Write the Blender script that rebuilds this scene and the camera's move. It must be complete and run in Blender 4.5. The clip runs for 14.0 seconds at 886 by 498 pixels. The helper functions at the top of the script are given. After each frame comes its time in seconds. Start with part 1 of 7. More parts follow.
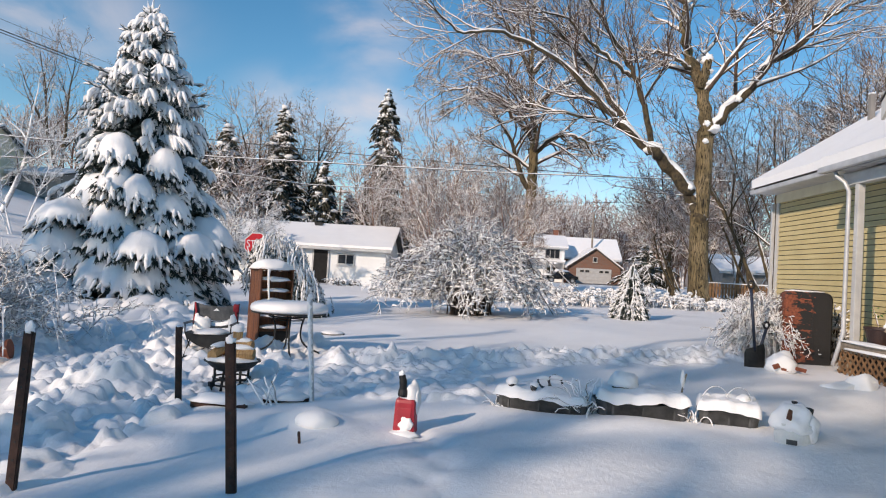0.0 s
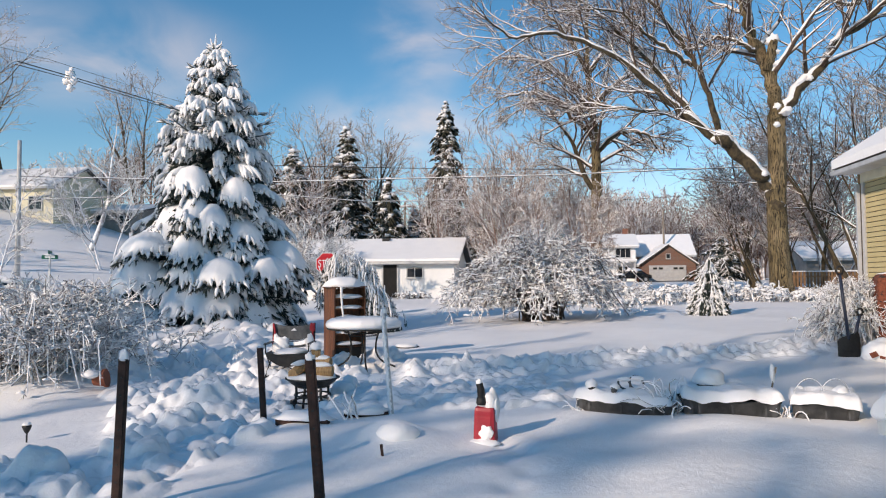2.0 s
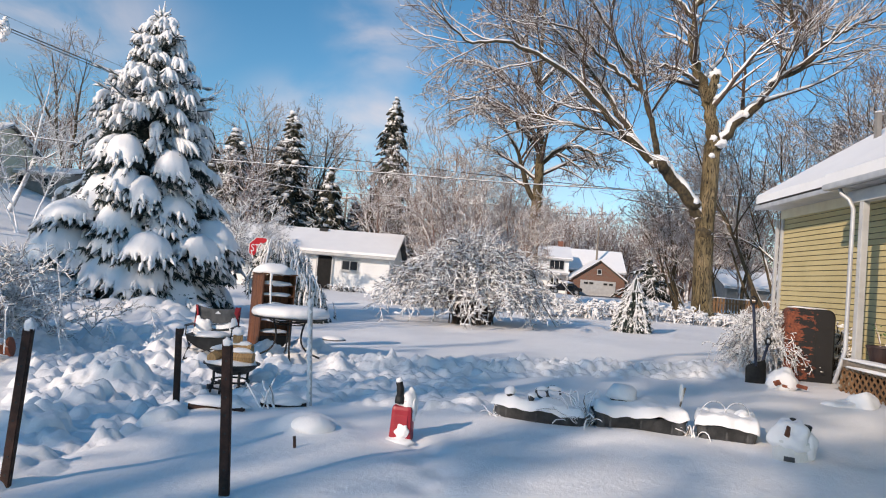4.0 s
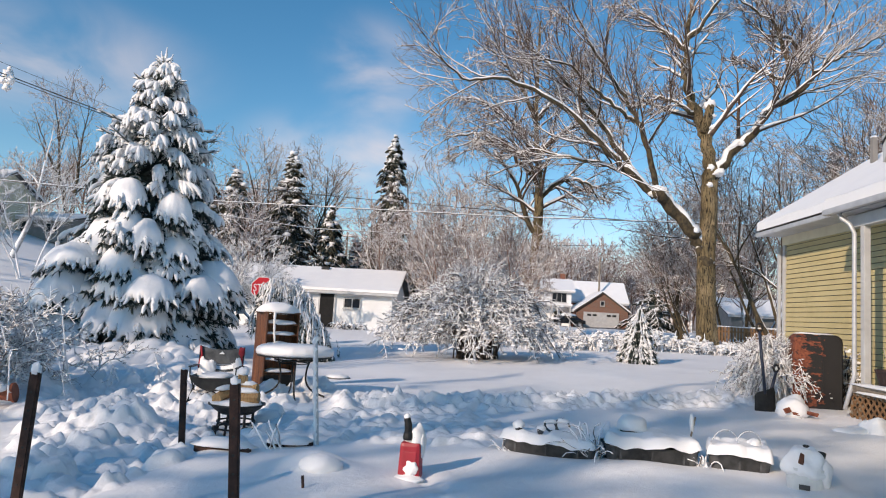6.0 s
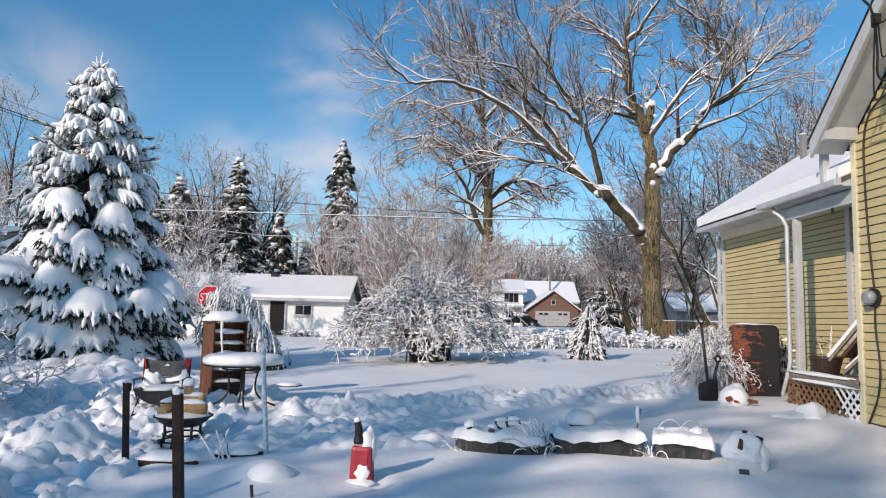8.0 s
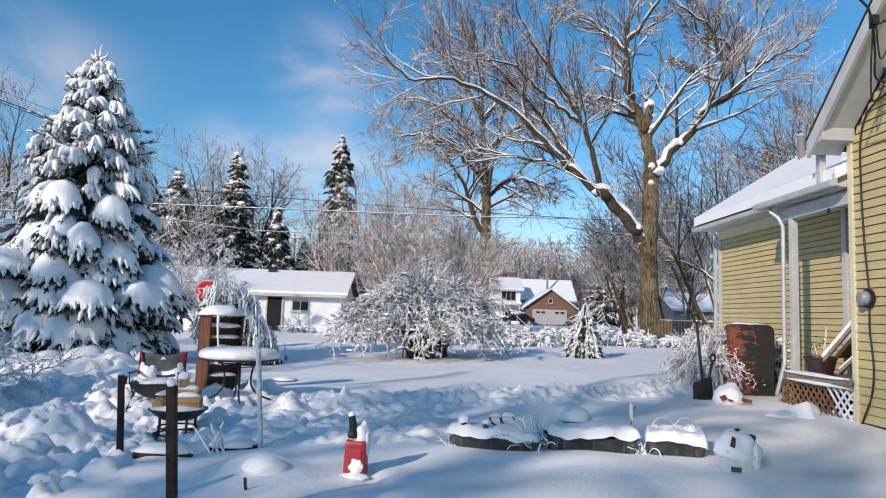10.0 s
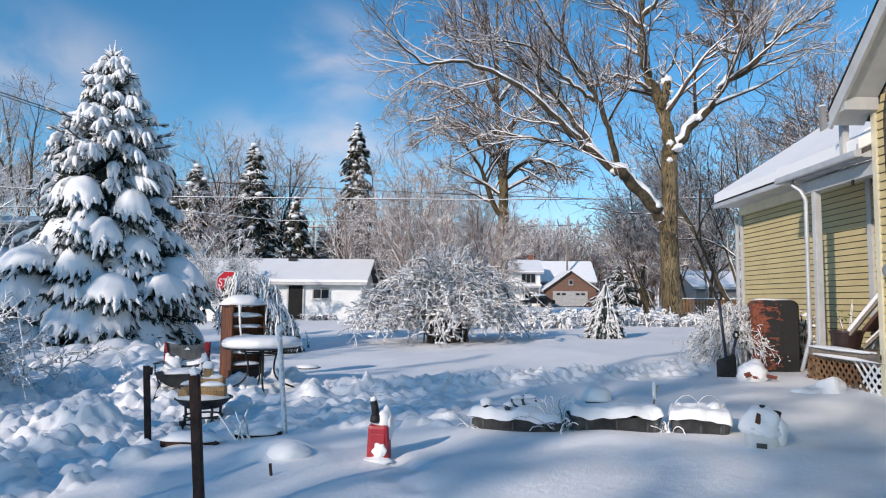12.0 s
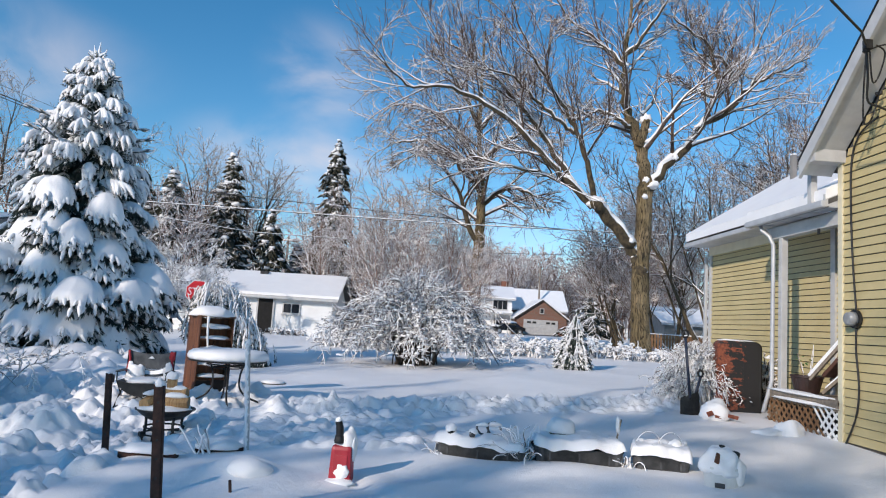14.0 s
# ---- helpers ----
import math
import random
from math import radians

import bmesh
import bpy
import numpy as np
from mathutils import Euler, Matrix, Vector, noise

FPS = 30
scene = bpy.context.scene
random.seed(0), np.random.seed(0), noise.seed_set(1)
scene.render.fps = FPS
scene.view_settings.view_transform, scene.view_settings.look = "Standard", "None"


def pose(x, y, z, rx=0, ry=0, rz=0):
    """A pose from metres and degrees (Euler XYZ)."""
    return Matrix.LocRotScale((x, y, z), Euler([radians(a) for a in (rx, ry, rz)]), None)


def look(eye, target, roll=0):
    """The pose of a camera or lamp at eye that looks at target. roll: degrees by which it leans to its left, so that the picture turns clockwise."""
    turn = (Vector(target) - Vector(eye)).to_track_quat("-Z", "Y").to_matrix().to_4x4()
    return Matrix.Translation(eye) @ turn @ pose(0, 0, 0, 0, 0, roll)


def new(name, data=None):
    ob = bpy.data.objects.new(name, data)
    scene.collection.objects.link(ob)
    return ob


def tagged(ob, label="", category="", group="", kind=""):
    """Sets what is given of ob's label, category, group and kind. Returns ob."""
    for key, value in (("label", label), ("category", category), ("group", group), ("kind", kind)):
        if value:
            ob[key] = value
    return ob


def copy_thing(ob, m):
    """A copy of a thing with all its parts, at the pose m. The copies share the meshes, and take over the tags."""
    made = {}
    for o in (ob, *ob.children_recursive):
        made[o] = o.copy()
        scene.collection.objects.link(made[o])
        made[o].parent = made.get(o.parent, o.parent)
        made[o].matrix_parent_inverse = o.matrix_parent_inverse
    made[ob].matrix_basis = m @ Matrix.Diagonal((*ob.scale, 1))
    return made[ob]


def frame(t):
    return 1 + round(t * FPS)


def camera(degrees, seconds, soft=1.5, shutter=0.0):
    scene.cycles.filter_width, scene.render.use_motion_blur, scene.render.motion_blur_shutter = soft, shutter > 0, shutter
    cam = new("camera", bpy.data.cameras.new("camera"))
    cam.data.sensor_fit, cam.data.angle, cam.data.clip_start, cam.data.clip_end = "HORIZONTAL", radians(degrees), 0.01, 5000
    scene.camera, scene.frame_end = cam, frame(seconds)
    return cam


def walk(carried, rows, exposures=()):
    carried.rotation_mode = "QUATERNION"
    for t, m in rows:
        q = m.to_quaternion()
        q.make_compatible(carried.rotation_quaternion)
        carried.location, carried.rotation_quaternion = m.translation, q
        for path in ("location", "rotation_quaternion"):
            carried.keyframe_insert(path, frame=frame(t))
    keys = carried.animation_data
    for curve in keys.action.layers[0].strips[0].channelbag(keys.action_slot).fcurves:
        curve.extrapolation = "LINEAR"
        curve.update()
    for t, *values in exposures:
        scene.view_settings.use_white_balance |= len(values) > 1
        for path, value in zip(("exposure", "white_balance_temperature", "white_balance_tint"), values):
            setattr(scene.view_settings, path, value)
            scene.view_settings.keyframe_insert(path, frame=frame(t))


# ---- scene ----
cam = camera(66.8, 14.0, soft=1.1)
PATH = [
    (0, (-0.078, 0.054, 1.544), (-0.426, 10.043, 1.849), 3.38),
    (0.3, (-0.070, 0.056, 1.540), (-0.486, 10.041, 1.895), 3.07),
    (0.5, (-0.065, 0.057, 1.538), (-0.594, 10.040, 1.774), 2.32),
    (0.8, (-0.072, 0.056, 1.541), (-0.776, 10.024, 1.904), 1.72),
    (1, (-0.076, 0.055, 1.543), (-1.073, 10.000, 1.848), 1.28),
    (1.3, (-0.075, 0.055, 1.530), (-1.123, 9.996, 1.806), 0.11),
    (1.5, (-0.075, 0.055, 1.521), (-1.239, 9.981, 1.874), -0.13),
    (1.8, (-0.082, 0.055, 1.526), (-1.443, 9.952, 1.979), -0.21),
    (2, (-0.087, 0.055, 1.529), (-1.429, 9.956, 1.948), -0.42),
    (2.2, (-0.077, 0.055, 1.529), (-1.259, 9.981, 1.778), -0.61),
    (2.3, (-0.073, 0.054, 1.530), (-0.980, 10.012, 1.664), -0.26),
    (2.5, (-0.063, 0.054, 1.530), (-0.817, 10.023, 1.771), 0.60),
    (2.7, (-0.064, 0.053, 1.547), (-0.587, 10.037, 1.789), 1.75),
    (4.8, (-0.018, 0.019, 1.535), (-0.460, 9.996, 2.051), 5.81),
    (5, (-0.017, 0.012, 1.536), (-0.377, 10.002, 1.792), 5.75),
    (5.3, (-0.033, 0.043, 1.523), (-1.596, 9.920, 1.496), 5.79),
    (5.5, (-0.044, 0.063, 1.515), (-1.589, 9.943, 1.590), 6.24),
    (5.7, (-0.052, 0.047, 1.517), (-1.122, 9.978, 1.994), 4.37),
    (6, (-0.063, 0.022, 1.519), (-0.543, 9.964, 2.472), 3.31),
    (6.2, (-0.046, 0.012, 1.514), (-0.221, 9.965, 2.465), 2.53),
    (6.5, (-0.020, -0.003, 1.507), (0.202, 9.940, 2.556), 2.06),
    (6.8, (-0.014, 0.003, 1.506), (-0.023, 9.940, 2.625), 1.91),
    (6.9, (-0.012, 0.005, 1.506), (0.201, 9.945, 2.575), 1.74),
    (7, (-0.010, 0.007, 1.506), (0.027, 9.960, 2.478), 1.97),
    (7.3, (-0.003, 0.003, 1.503), (0.253, 9.939, 2.602), 0.80),
    (7.5, (0.001, -0.000, 1.501), (0.237, 9.937, 2.597), 0.97),
    (7.8, (-0.003, 0.001, 1.502), (0.216, 9.939, 2.587), 1.10),
    (8, (-0.006, 0.001, 1.503), (0.226, 9.945, 2.534), 1.37),
    (8.3, (0.005, -0.003, 1.501), (0.181, 9.945, 2.500), 1.03),
    (8.5, (0.013, -0.006, 1.500), (0.014, 9.942, 2.523), 1.85),
    (8.7, (0.001, -0.006, 1.504), (0.290, 9.943, 2.477), 0.48),
    (10.8, (0.021, -0.013, 1.476), (0.207, 9.935, 2.479), 2.48),
    (11, (0.016, -0.009, 1.479), (0.100, 9.953, 2.354), 1.91),
    (11.3, (0.022, -0.004, 1.479), (0.104, 9.958, 2.349), 1.79),
    (11.5, (0.026, -0.000, 1.479), (-0.050, 9.965, 2.308), 1.82),
    (11.8, (0.030, 0.006, 1.476), (0.106, 9.975, 2.258), 0.96),
    (12, (0.032, 0.010, 1.474), (0.021, 9.981, 2.238), 0.46),
    (12.2, (0.030, -0.001, 1.474), (-0.004, 9.963, 2.321), 0.76),
    (12.4, (0.028, -0.012, 1.474), (-0.157, 9.952, 2.307), 2.59),
    (12.5, (0.027, -0.017, 1.474), (-0.110, 9.935, 2.448), 3.64),
    (12.7, (0.033, -0.027, 1.484), (0.408, 9.915, 2.490), 3.75),
    (13, (0.043, -0.042, 1.498), (0.563, 9.911, 2.312), 5.75),
    (13.2, (0.029, -0.036, 1.494), (0.281, 9.940, 2.137), 5.29),
    (13.5, (0.007, -0.027, 1.488), (0.033, 9.944, 2.257), 4.40),
    (13.7, (0.013, -0.035, 1.492), (-0.045, 9.932, 2.310), 3.76),
    (14, (0.021, -0.046, 1.497), (0.377, 9.887, 2.600), 3.71),
]
walk(cam, [(t, look(eye, target, roll)) for t, eye, target, roll in PATH], [(0.0, -0.32, 7600, 20), (6.0, -0.30, 7550, 20), (8.0, -0.32, 7150, 18), (11.0, -0.33, 6850, 17), (14.0, -0.36, 6700, 16)])

# ---- light ----
SUN_AZ, SUN_EL = radians(219.0), radians(25.0)
sun_dir = Vector((math.sin(SUN_AZ) * math.cos(SUN_EL), math.cos(SUN_AZ) * math.cos(SUN_EL), math.sin(SUN_EL)))
sun_data = bpy.data.lights.new("sun", "SUN")
sun_data.energy, sun_data.angle, sun_data.color = 4.4, radians(0.55), (1.0, 0.93, 0.82)
sun = new("sun", sun_data)
sun.matrix_world = look(sun_dir * 60, (0, 0, 0))

world = bpy.data.worlds.new("winter_sky")
scene.world = world
world.use_nodes = True
wn, wl = world.node_tree.nodes, world.node_tree.links
wn.clear()


def wnode(kind, **values):
    n = wn.new(kind)
    for key, value in values.items():
        n.inputs[key].default_value = value
    return n


sky = wn.new("ShaderNodeTexSky")
sky.sky_type, sky.sun_disc = "NISHITA", False
sky.sun_elevation, sky.sun_rotation = SUN_EL, SUN_AZ
sky.air_density, sky.dust_density, sky.ozone_density = 1.0, 0.0, 3.0
coord = wn.new("ShaderNodeTexCoord")
hue = wnode("ShaderNodeHueSaturation", Hue=0.491, Saturation=1.31, Value=1.06)
wl.new(sky.outputs["Color"], hue.inputs["Color"])
wisp = wnode("ShaderNodeTexNoise", Scale=6.0, Detail=6.0, Roughness=0.5, Distortion=0.5)
drawn = wn.new("ShaderNodeMapping")
drawn.inputs["Scale"].default_value = (1.0, 1.0, 1.5)
drawn.inputs["Rotation"].default_value = (0.0, radians(25), 0.0)
wl.new(coord.outputs["Generated"], drawn.inputs["Vector"])
wl.new(drawn.outputs["Vector"], wisp.inputs["Vector"])
colour = hue.outputs["Color"]
# thin clouds: middle, half width, half height, slant in degrees, thickness
for (cx, cy, cz), wide, high, slant, thick in [
    ((-0.155, 0.93, 0.335), 0.085, 0.075, 30, 0.62),
    ((-0.165, 0.96, 0.215), 0.17, 0.065, 5, 0.64),
    ((-0.56, 0.80, 0.285), 0.20, 0.075, -8, 0.58),
    ((0.14, 0.98, 0.150), 0.14, 0.04, 0, 0.45),
    ((0.9, 0.2, 0.4), 0.5, 0.12, 10, 0.5),
    ((-0.6, -0.7, 0.6), 0.5, 0.12, 20, 0.4),
]:
    shift = wn.new("ShaderNodeVectorMath")
    shift.operation = "SUBTRACT"
    shift.inputs[1].default_value = (cx, cy, cz)
    wl.new(coord.outputs["Generated"], shift.inputs[0])
    turn_it = wn.new("ShaderNodeMapping")
    turn_it.vector_type = "POINT"
    turn_it.inputs["Rotation"].default_value = (0, radians(-slant), 0)
    wl.new(shift.outputs[0], turn_it.inputs["Vector"])
    fit_it = wn.new("ShaderNodeVectorMath")
    fit_it.operation = "MULTIPLY"
    fit_it.inputs[1].default_value = (1 / wide, 0.4 / wide, 1 / high)
    wl.new(turn_it.outputs[0], fit_it.inputs[0])
    size = wn.new("ShaderNodeVectorMath")
    size.operation = "LENGTH"
    wl.new(fit_it.outputs[0], size.inputs[0])
    fade = wn.new("ShaderNodeMapRange")
    fade.interpolation_type = "SMOOTHSTEP"
    fade.inputs["From Min"].default_value, fade.inputs["From Max"].default_value = 1.25, 0.0
    wl.new(size.outputs["Value"], fade.inputs["Value"])
    body = wn.new("ShaderNodeMapRange")
    body.interpolation_type = "SMOOTHSTEP"
    body.inputs["From Min"].default_value, body.inputs["From Max"].default_value, body.inputs["To Max"].default_value = 0.28, 0.74, thick * 1.25
    wl.new(wisp.outputs[0], body.inputs["Value"])
    fac = wn.new("ShaderNodeMath")
    fac.operation, fac.use_clamp = "MULTIPLY", True
    wl.new(fade.outputs[0], fac.inputs[0])
    wl.new(body.outputs[0], fac.inputs[1])
    mix = wn.new("ShaderNodeMix")
    mix.data_type = "RGBA"
    mix.inputs[7].default_value = (6.0, 5.7, 5.8, 1)
    wl.new(fac.outputs[0], mix.inputs[0])
    wl.new(colour, mix.inputs[6])
    colour = mix.outputs[2]
back = wnode("ShaderNodeBackground", Strength=0.18)
wout = wn.new("ShaderNodeOutputWorld")
wl.new(colour, back.inputs["Color"])
wl.new(back.outputs["Background"], wout.inputs["Surface"])


# ---- materials ----
def shader(name, rough=0.7, metal=0.0):
    m = bpy.data.materials.new(name)
    m.use_nodes = True
    n, l = m.node_tree.nodes, m.node_tree.links
    b = n["Principled BSDF"]
    b.inputs["Roughness"].default_value, b.inputs["Metallic"].default_value = rough, metal
    return m, n, l, b


def noise_at(n, l, scale, detail=4.0, rough=0.55, stretch=(1, 1, 1), own=False):
    c = n.new("ShaderNodeTexCoord")
    mp = n.new("ShaderNodeMapping")
    mp.inputs["Scale"].default_value = stretch
    if own:
        l.new(c.outputs["Object"], mp.inputs["Vector"])
    else:
        g = n.new("ShaderNodeNewGeometry")
        l.new(g.outputs["Position"], mp.inputs["Vector"])
    t = n.new("ShaderNodeTexNoise")
    t.inputs["Scale"].default_value, t.inputs["Detail"].default_value, t.inputs["Roughness"].default_value = scale, detail, rough
    l.new(mp.outputs["Vector"], t.inputs["Vector"])
    return t.outputs[0]


def ramp_of(n, l, fac, stops):
    r = n.new("ShaderNodeValToRGB")
    e = r.color_ramp.elements
    while len(e) < len(stops):
        e.new(0.5)
    for item, (p, c) in zip(e, stops):
        item.position, item.color = p, (*c, 1)
    l.new(fac, r.inputs["Fac"])
    return r.outputs["Color"]


def mixed(n, l, fac, a, b):
    m = n.new("ShaderNodeMix")
    m.data_type = "RGBA"
    l.new(fac, m.inputs[0])
    for s, v in ((6, a), (7, b)):
        if isinstance(v, tuple):
            m.inputs[s].default_value = (*v, 1)
        else:
            l.new(v, m.inputs[s])
    return m.outputs[2]


def bump_of(n, l, b, height, strength=0.3, dist=0.02):
    bp = n.new("ShaderNodeBump")
    bp.inputs["Strength"].default_value, bp.inputs["Distance"].default_value = strength, dist
    l.new(height, bp.inputs["Height"])
    l.new(bp.outputs["Normal"], b.inputs["Normal"])


def upward(n, l, low, high, scale, wobble):
    """How far a surface faces up, broken by noise: where snow lies."""
    g = n.new("ShaderNodeNewGeometry")
    s = n.new("ShaderNodeSeparateXYZ")
    l.new(g.outputs["Normal"], s.inputs[0])
    nz = noise_at(n, l, scale, 2.0)
    m = n.new("ShaderNodeMath")
    m.operation = "MULTIPLY_ADD"
    m.inputs[1].default_value = wobble
    l.new(nz, m.inputs[0])
    l.new(s.outputs["Z"], m.inputs[2])
    r = n.new("ShaderNodeMapRange")
    r.inputs["From Min"].default_value, r.inputs["From Max"].default_value = low + wobble / 2, high + wobble / 2
    l.new(m.outputs[0], r.inputs["Value"])
    return r.outputs["Result"]


SNOW_WHITE = (0.88, 0.875, 0.88)


def plain(name, dark, light, scale=8.0, rough=0.7, metal=0.0, bump=0.2, stretch=(1, 1, 1), fine=60.0, dist=0.01):
    m, n, l, b = shader(name, rough, metal)
    big = noise_at(n, l, scale, 5.0, 0.6, stretch)
    col = ramp_of(n, l, big, [(0.3, dark), (0.7, light)])
    l.new(col, b.inputs["Base Color"])
    if bump:
        bump_of(n, l, b, noise_at(n, l, fine, 4.0, 0.6, stretch), bump, dist)
    return m


def snowed(name, dark, light, scale=8.0, low=0.15, high=0.4, wobble=0.5, stretch=(1, 1, 1), spot=6.0, rough=0.85):
    """A surface with snow lying on what faces up."""
    m, n, l, b = shader(name, rough)
    col = ramp_of(n, l, noise_at(n, l, scale, 5.0, 0.6, stretch), [(0.3, dark), (0.7, light)])
    l.new(mixed(n, l, upward(n, l, low, high, spot, wobble), col, SNOW_WHITE), b.inputs["Base Color"])
    bump_of(n, l, b, noise_at(n, l, scale * 2.0, 4.0, 0.6, stretch), 0.8, 0.04)
    return m


def snow_material(name):
    m, n, l, b = shader(name, 0.55)
    tone = noise_at(n, l, 1.3, 5.0, 0.6)
    l.new(ramp_of(n, l, tone, [(0.3, (0.85, 0.845, 0.85)), (0.7, (0.90, 0.893, 0.89))]), b.inputs["Base Color"])
    a = noise_at(n, l, 9.0, 8.0, 0.68)
    c = noise_at(n, l, 140.0, 2.0, 0.5)
    s = n.new("ShaderNodeMath")
    s.operation = "MULTIPLY_ADD"
    s.inputs[1].default_value = 0.05
    l.new(c, s.inputs[0])
    l.new(a, s.inputs[2])
    bump_of(n, l, b, s.outputs[0], 0.32, 0.05)
    return m


SNOW = snow_material("fresh_snow")


def bark_material():
    """Furrowed maple bark: dark cracks between pale plates."""
    m, n, l, b = shader("maple_bark", 0.9)
    plates = noise_at(n, l, 2.2, 3.0, 0.5, (4.6, 4.6, 0.42))
    ridge = n.new("ShaderNodeMath")
    ridge.operation = "PINGPONG"
    ridge.inputs[1].default_value = 0.09
    l.new(plates, ridge.inputs[0])
    wide = n.new("ShaderNodeMath")
    wide.operation = "MULTIPLY"
    wide.inputs[1].default_value = 11.0
    l.new(ridge.outputs[0], wide.inputs[0])
    tone = ramp_of(n, l, noise_at(n, l, 1.1, 6.0, 0.65, (1, 1, 0.5)), [(0.32, (0.10, 0.07, 0.03)), (0.5, (0.26, 0.19, 0.095)), (0.7, (0.42, 0.31, 0.18))])
    crack = ramp_of(n, l, wide.outputs[0], [(0.10, (0.018, 0.013, 0.010)), (0.42, (1, 1, 1))])
    mul = n.new("ShaderNodeMix")
    mul.data_type, mul.blend_type = "RGBA", "MULTIPLY"
    mul.inputs[0].default_value = 1.0
    l.new(tone, mul.inputs[6])
    l.new(crack, mul.inputs[7])
    l.new(mixed(n, l, upward(n, l, 0.6, 0.85, 3.0, 0.5), mul.outputs[2], SNOW_WHITE), b.inputs["Base Color"])
    bump_of(n, l, b, wide.outputs[0], 1.0, 0.05)
    return m


BARK = bark_material()
LIMB = snowed("limb_bark", (0.018, 0.013, 0.008), (0.105, 0.076, 0.038), 6.0, 0.45, 0.60, 0.6, (1, 1, 0.7), 1.5)
BRANCH = snowed("branch_bark", (0.030, 0.019, 0.014), (0.130, 0.082, 0.058), 4.0, 0.10, 0.40, 0.8, (1, 1, 1), 1.6)
TWIG = snowed("snowy_twig", (0.075, 0.042, 0.030), (0.26, 0.150, 0.105), 4.0, 0.05, 0.35, 0.9, (1, 1, 1), 1.6)
FINETWIG = snowed("fine_twig", (0.070, 0.040, 0.030), (0.24, 0.145, 0.105), 4.0, 0.05, 0.35, 0.9, (1, 1, 1), 1.6)
REDTWIG = snowed("russet_twig", (0.16, 0.095, 0.075), (0.36, 0.235, 0.185), 3.0, -0.1, 0.12, 0.9, (1, 1, 1), 1.8)
FROST = snowed("frosted_twig", (0.045, 0.035, 0.03), (0.16, 0.125, 0.11), 3.0, -0.6, -0.15, 0.8, (1, 1, 1), 4.0)
BUSHFROST = snowed("frosted_bush_twig", (0.030, 0.020, 0.017), (0.12, 0.085, 0.07), 3.0, -0.45, -0.1, 0.9, (1, 1, 1), 5.0)
STEM = snowed("dark_stem", (0.025, 0.018, 0.015), (0.10, 0.075, 0.06), 3.0, 0.15, 0.45, 0.9, (1, 1, 1), 4.0)
NEEDLE = plain("spruce_needles", (0.010, 0.017, 0.014), (0.060, 0.080, 0.070), 9.0, 0.8, 0, 0.6)
SPRIG = snowed("snowy_sprig", (0.03, 0.045, 0.045), (0.11, 0.14, 0.14), 9.0, -0.72, -0.30, 0.6, (1, 1, 1), 7.0)
FARSPRIG = snowed("far_sprig", (0.010, 0.014, 0.009), (0.060, 0.055, 0.030), 2.0, 0.50, 0.80, 1.1, (1, 1, 1), 1.4)
YELLOW = plain("yellow_vinyl", (0.48, 0.39, 0.195), (0.56, 0.455, 0.235), 2.5, 0.5, 0, 0.1, (1, 1, 1), 30)
TRIM = plain("white_trim", (0.43, 0.43, 0.43), (0.56, 0.56, 0.55), 3.0, 0.45, 0, 0.1)
CREAM = plain("cream_trim", (0.62, 0.56, 0.40), (0.72, 0.66, 0.48), 3.0, 0.5, 0, 0.1)
ALU = plain("painted_aluminium", (0.42, 0.43, 0.45), (0.56, 0.57, 0.58), 4.0, 0.4, 0.2, 0.1)
STEEL = plain("brown_steel", (0.018, 0.009, 0.007), (0.075, 0.035, 0.025), 14.0, 0.9, 0.0, 0.4)
BLACK = plain("black_metal", (0.008, 0.008, 0.009), (0.03, 0.03, 0.03), 9.0, 0.5, 0.3, 0.2)
RUBBER = plain("grey_black_plastic", (0.028, 0.029, 0.031), (0.105, 0.105, 0.105), 7.0, 0.6, 0, 0.3)
RED = plain("red_plastic", (0.26, 0.010, 0.02), (0.40, 0.02, 0.035), 6.0, 0.45, 0, 0.1)
WHITE_PLASTIC = plain("white_plastic", (0.62, 0.62, 0.60), (0.76, 0.76, 0.74), 6.0, 0.45, 0, 0.1)
SHELF_WOOD = plain("stained_wood", (0.035, 0.011, 0.006), (0.24, 0.085, 0.03), 3.0, 0.55, 0, 0.4, (7, 7, 0.6))
LOG_WOOD = plain("split_wood", (0.24, 0.13, 0.055), (0.50, 0.32, 0.15), 9.0, 0.8, 0, 0.5, (8, 1, 1))
LATTICE_WOOD = plain("lattice_wood", (0.11, 0.055, 0.024), (0.28, 0.15, 0.07), 7.0, 0.8, 0, 0.4)
GREY_WOOD = plain("weathered_wood", (0.16, 0.13, 0.10), (0.34, 0.28, 0.22), 5.0, 0.85, 0, 0.5, (6, 6, 0.6))
FABRIC = plain("grey_canvas", (0.045, 0.05, 0.055), (0.13, 0.135, 0.14), 7.0, 0.9, 0, 0.3)
RED_FABRIC = plain("red_canvas", (0.30, 0.02, 0.03), (0.42, 0.04, 0.05), 8.0, 0.9, 0, 0.3)
CLAY = plain("clay_pot", (0.17, 0.045, 0.022), (0.28, 0.085, 0.045), 9.0, 0.8, 0, 0.3)
WALL_WHITE = plain("white_siding_paint", (0.78, 0.78, 0.77), (0.86, 0.86, 0.85), 1.2, 0.6, 0, 0.1)
DOOR_SHADE_DARK = plain("dark_door_and_shade", (0.006, 0.006, 0.006), (0.014, 0.013, 0.012), 5.0, 0.9, 0, 0.1)
GREY_WALL = plain("grey_siding", (0.20, 0.19, 0.18), (0.28, 0.27, 0.25), 2.0, 0.8, 0, 0.2)
